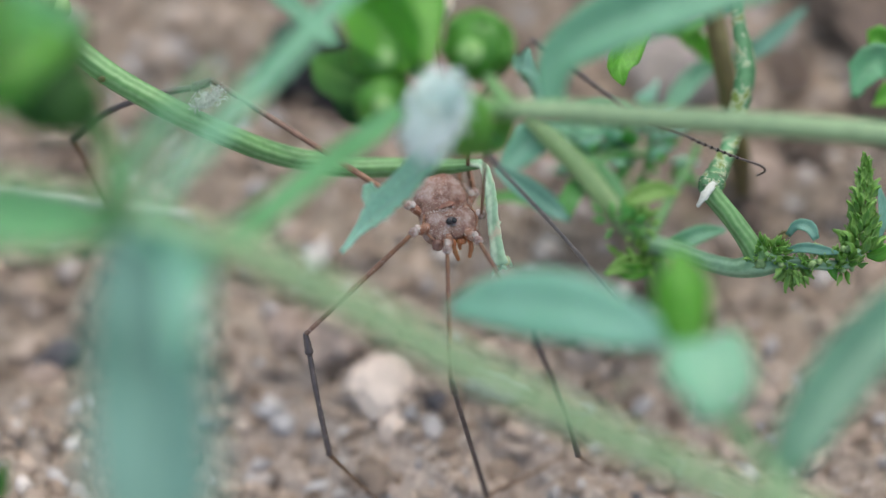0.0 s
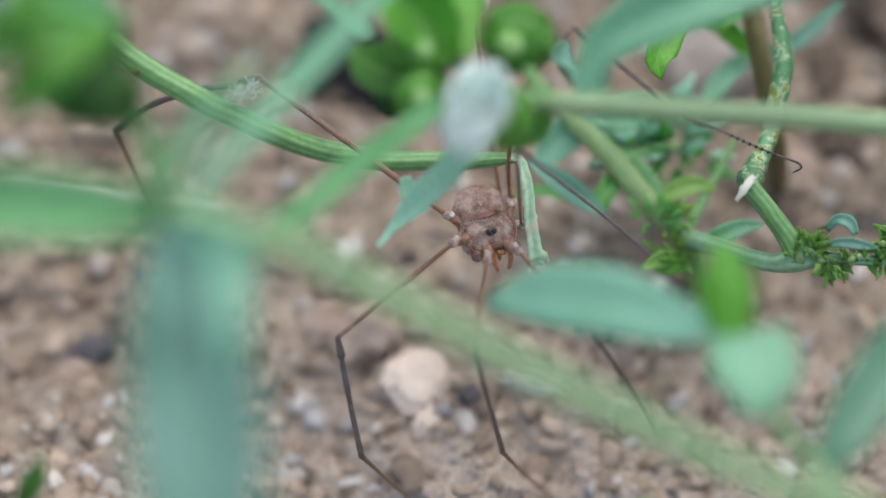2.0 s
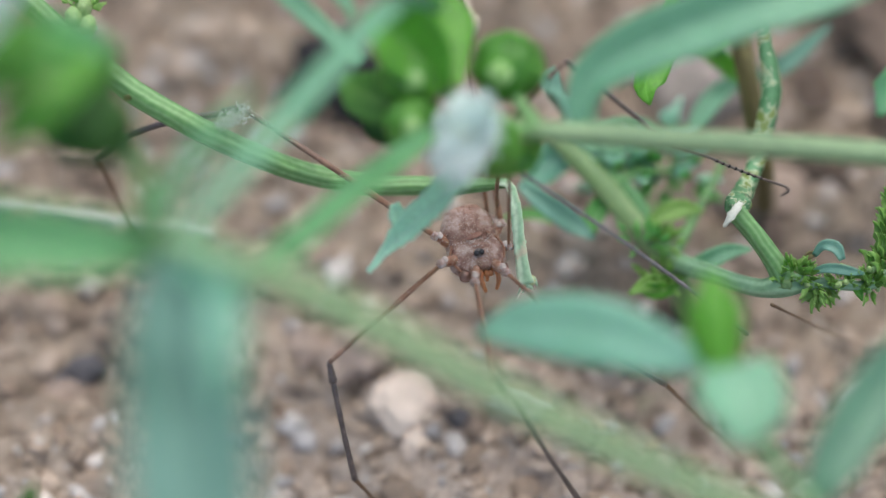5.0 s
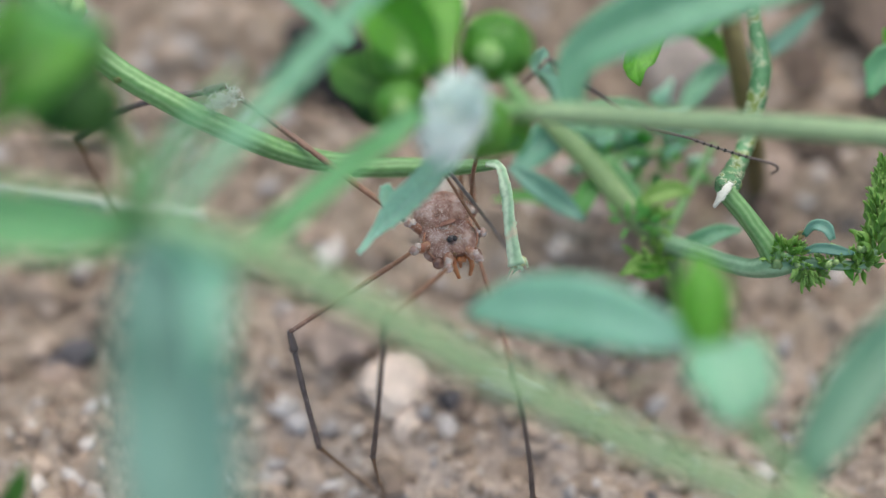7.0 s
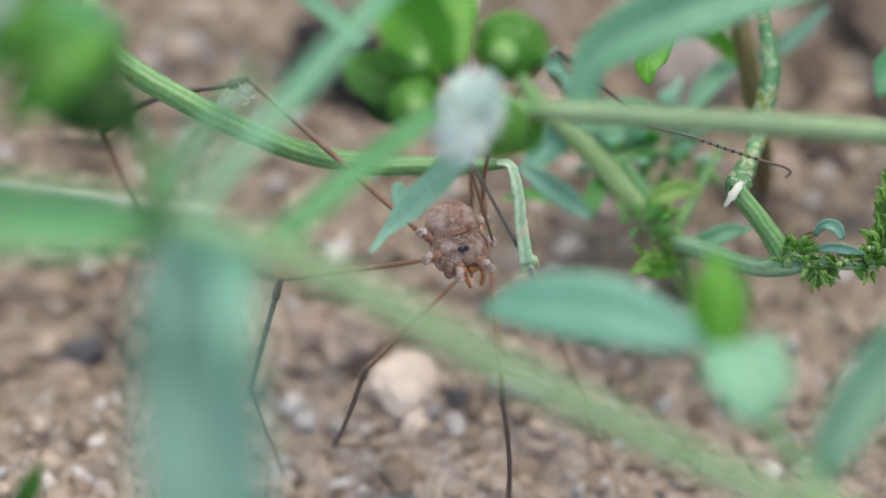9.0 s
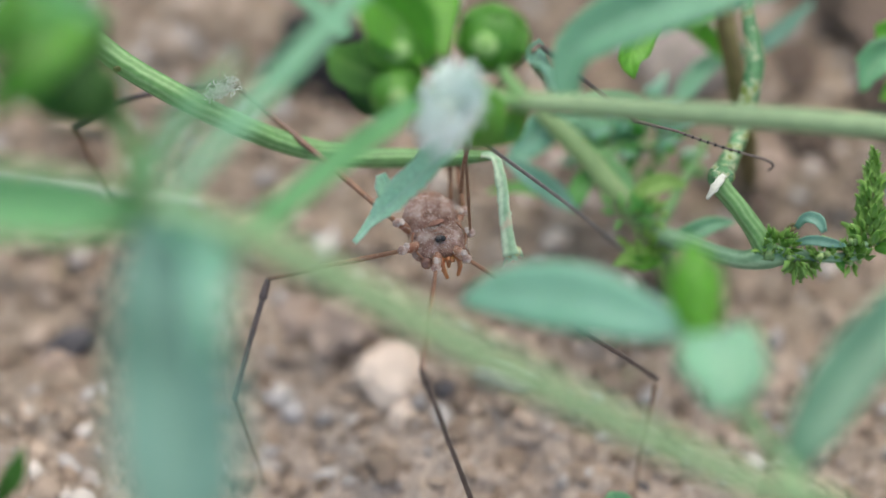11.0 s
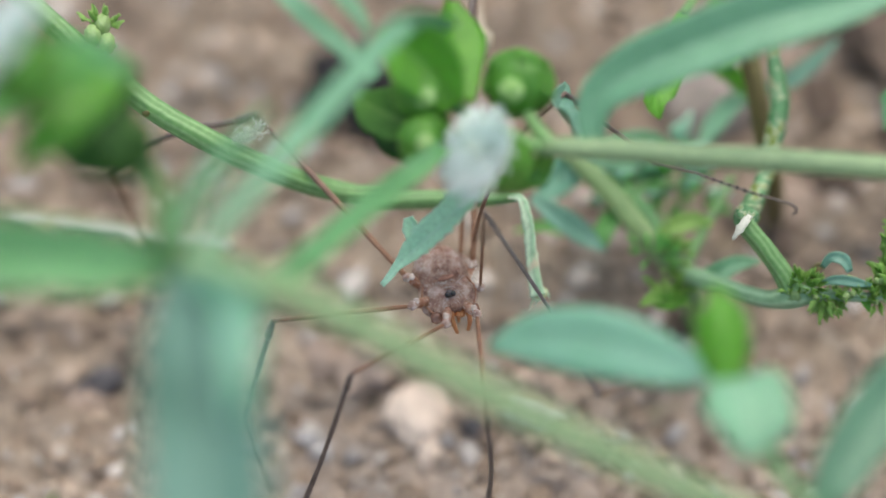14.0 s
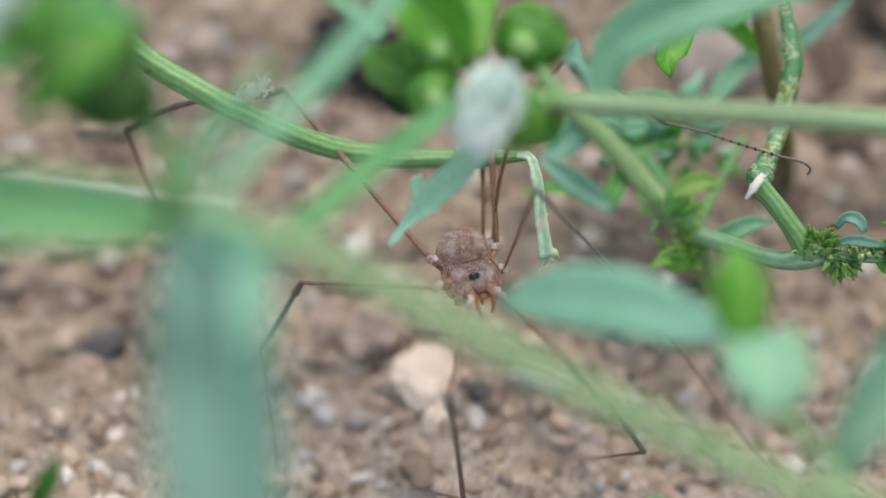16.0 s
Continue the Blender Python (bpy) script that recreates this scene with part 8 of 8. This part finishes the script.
    walk(femur, [
        (0.0, aim(0.00222, 0.00081, -0.00067, 0.023, -0.133, 0.991, rest)),
        (0.5, aim(0.00222, 0.00081, -0.00067, 0.621, -0.435, 0.652, rest)),
        (1.0, aim(0.00222, 0.00081, -0.00067, 0.481, -0.312, 0.819, rest)),
        (1.5, aim(0.00222, 0.00081, -0.00067, 0.502, -0.456, 0.735, rest)),
        (2.0, aim(0.00222, 0.00081, -0.00067, -0.049, -0.010, 0.999, rest)),
        (2.5, aim(0.00222, 0.00081, -0.00067, -0.294, -0.071, 0.953, rest)),
        (3.0, aim(0.00222, 0.00081, -0.00067, 0.081, 0.106, 0.991, rest)),
        (3.5, aim(0.00222, 0.00081, -0.00067, 0.237, 0.072, 0.969, rest)),
        (4.0, aim(0.00222, 0.00081, -0.00067, 0.162, 0.363, 0.918, rest)),
        (4.5, aim(0.00222, 0.00081, -0.00067, 0.069, 0.046, 0.997, rest)),
        (7.0, aim(0.00222, 0.00081, -0.00067, -0.446, 0.290, 0.847, rest)),
        (7.5, aim(0.00222, 0.00081, -0.00067, -0.529, 0.412, 0.742, rest)),
        (8.0, aim(0.00222, 0.00081, -0.00067, -0.237, 0.020, 0.971, rest)),
        (8.5, aim(0.00222, 0.00081, -0.00067, -0.317, 0.001, 0.948, rest)),
        (8.75, aim(0.00222, 0.00081, -0.00067, -0.275, 0.094, 0.957, rest)),
        (9.0, aim(0.00222, 0.00081, -0.00067, -0.230, 0.186, 0.955, rest)),
        (11.5, aim(0.00222, 0.00081, -0.00067, 0.010, 0.252, 0.968, rest)),
        (12.0, aim(0.00222, 0.00081, -0.00067, 0.138, 0.270, 0.953, rest)),
        (12.5, aim(0.00222, 0.00081, -0.00067, 0.305, 0.357, 0.883, rest)),
        (13.0, aim(0.00222, 0.00081, -0.00067, 0.109, 0.209, 0.972, rest)),
        (13.5, aim(0.00222, 0.00081, -0.00067, 0.160, -0.072, 0.985, rest)),
        (14.0, aim(0.00222, 0.00081, -0.00067, 0.025, 0.008, 1.000, rest)),
        (14.25, aim(0.00222, 0.00081, -0.00067, -0.152, 0.115, 0.982, rest)),
        (14.5, aim(0.00222, 0.00081, -0.00067, -0.323, 0.218, 0.921, rest)),
        (15.0, aim(0.00222, 0.00081, -0.00067, -0.150, 0.153, 0.977, rest)),
        (15.5, aim(0.00222, 0.00081, -0.00067, -0.104, 0.033, 0.994, rest)),
        (16.0, aim(0.00222, 0.00081, -0.00067, 0.202, 0.048, 0.978, rest)),
    ])
    rest = (0.559, 0.159, -0.813)
    walk(tibia, [
        (0.0, aim(0.00245, -0.00049, 0.00907, 0.485, -0.069, -0.872, rest)),
        (0.5, aim(0.00833, -0.00347, 0.00574, 0.390, 0.241, -0.889, rest)),
        (1.0, aim(0.00696, -0.00226, 0.00738, 0.689, 0.115, -0.716, rest)),
        (1.5, aim(0.00716, -0.00368, 0.00655, 0.400, 0.227, -0.888, rest)),
        (2.0, aim(0.00174, 0.00071, 0.00915, 0.543, 0.052, -0.838, rest)),
        (2.5, aim(-0.00067, 0.00011, 0.00870, 0.645, -0.107, -0.757, rest)),
        (3.0, aim(0.00302, 0.00185, 0.00907, 0.588, 0.131, -0.798, rest)),
        (3.5, aim(0.00455, 0.00151, 0.00886, 0.865, -0.145, -0.480, rest)),
        (4.0, aim(0.00382, 0.00438, 0.00835, 0.764, 0.220, -0.606, rest)),
        (4.5, aim(0.00290, 0.00127, 0.00913, 0.851, -0.181, -0.493, rest)),
        (7.0, aim(-0.00216, 0.00366, 0.00766, 0.408, -0.071, -0.910, rest)),
        (7.5, aim(-0.00298, 0.00486, 0.00662, 0.266, 0.682, -0.682, rest)),
        (8.0, aim(-0.00010, 0.00101, 0.00888, 0.159, 0.746, -0.647, rest)),
        (8.5, aim(-0.00090, 0.00082, 0.00865, 0.218, 0.754, -0.619, rest)),
        (8.75, aim(-0.00048, 0.00173, 0.00874, 0.315, 0.349, -0.883, rest)),
        (9.0, aim(-0.00004, 0.00264, 0.00872, 0.336, -0.142, -0.931, rest)),
        (11.5, aim(0.00232, 0.00329, 0.00884, 0.702, 0.065, -0.709, rest)),
        (12.0, aim(0.00358, 0.00346, 0.00870, 0.889, -0.080, -0.451, rest)),
        (12.5, aim(0.00522, 0.00432, 0.00801, 0.896, -0.095, -0.434, rest)),
        (13.0, aim(0.00329, 0.00286, 0.00889, 0.834, -0.131, -0.536, rest)),
        (13.5, aim(0.00379, 0.00011, 0.00901, 0.613, -0.159, -0.774, rest)),
        (14.0, aim(0.00247, 0.00088, 0.00916, 0.393, -0.152, -0.907, rest)),
        (14.25, aim(0.00073, 0.00194, 0.00898, 0.350, 0.314, -0.882, rest)),
        (14.5, aim(-0.00095, 0.00296, 0.00838, 0.230, 0.711, -0.664, rest)),
        (15.0, aim(0.00075, 0.00232, 0.00893, 0.103, 0.758, -0.644, rest)),
        (15.5, aim(0.00120, 0.00114, 0.00910, 0.210, -0.089, -0.974, rest)),
        (16.0, aim(0.00421, 0.00129, 0.00895, 0.502, -0.064, -0.863, rest)),
    ])
    rest = (0.617, -0.219, -0.756)
    walk(foot, [
        (0.0, aim(0.01310, -0.00202, -0.01007, 0.845, 0.080, -0.529, rest)),
        (0.5, aim(0.01690, 0.00182, -0.01378, 0.953, -0.093, -0.287, rest)),
        (1.0, aim(0.02208, 0.00027, -0.00834, 0.741, 0.073, -0.668, rest)),
        (1.5, aim(0.01595, 0.00130, -0.01294, 0.952, -0.022, -0.305, rest)),
        (2.0, aim(0.01367, 0.00186, -0.00926, 0.844, -0.114, -0.525, rest)),
        (2.5, aim(0.01349, -0.00223, -0.00792, 0.786, 0.056, -0.615, rest)),
        (3.0, aim(0.01594, 0.00474, -0.00845, 0.676, -0.428, -0.600, rest)),
        (3.5, aim(0.02356, -0.00167, -0.00167, 0.036, 0.044, -0.998, rest)),
        (4.0, aim(0.02060, 0.00922, -0.00496, 0.252, -0.489, -0.835, rest)),
        (4.5, aim(0.02159, -0.00272, -0.00169, 0.383, 0.048, -0.922, rest)),
        (7.0, aim(0.00680, 0.00209, -0.01233, 0.897, 0.108, -0.429, rest)),
        (7.5, aim(0.00285, 0.01983, -0.00835, 0.538, -0.580, -0.612, rest)),
        (8.0, aim(0.00339, 0.01738, -0.00533, 0.366, -0.498, -0.786, rest)),
        (8.5, aim(0.00388, 0.01739, -0.00495, 0.222, -0.545, -0.809, rest)),
        (8.75, aim(0.00644, 0.00939, -0.01065, 0.297, -0.719, -0.628, rest)),
        (9.0, aim(0.00735, -0.00048, -0.01172, 0.352, -0.844, -0.405, rest)),
        (11.5, aim(0.01774, 0.00471, -0.00672, 0.630, -0.210, -0.747, rest)),
        (12.0, aim(0.02311, 0.00171, -0.00120, 0.202, 0.057, -0.978, rest)),
        (12.5, aim(0.02490, 0.00224, -0.00152, 0.186, -0.016, -0.982, rest)),
        (13.0, aim(0.02161, -0.00002, -0.00288, 0.236, -0.206, -0.950, rest)),
        (13.5, aim(0.01726, -0.00339, -0.00798, 0.479, -0.169, -0.861, rest)),
        (14.0, aim(0.01110, -0.00246, -0.01076, 0.675, 0.534, -0.509, rest)),
        (14.25, aim(0.00842, 0.00884, -0.01040, 0.681, 0.076, -0.729, rest)),
        (14.5, aim(0.00411, 0.01858, -0.00620, 0.510, -0.401, -0.761, rest)),
        (15.0, aim(0.00301, 0.01896, -0.00521, 0.474, -0.430, -0.769, rest)),
        (15.5, aim(0.00581, -0.00081, -0.01228, 0.942, 0.108, -0.317, rest)),
        (16.0, aim(0.01523, -0.00011, -0.01000, 0.582, -0.643, -0.498, rest)),
    ])


motions()
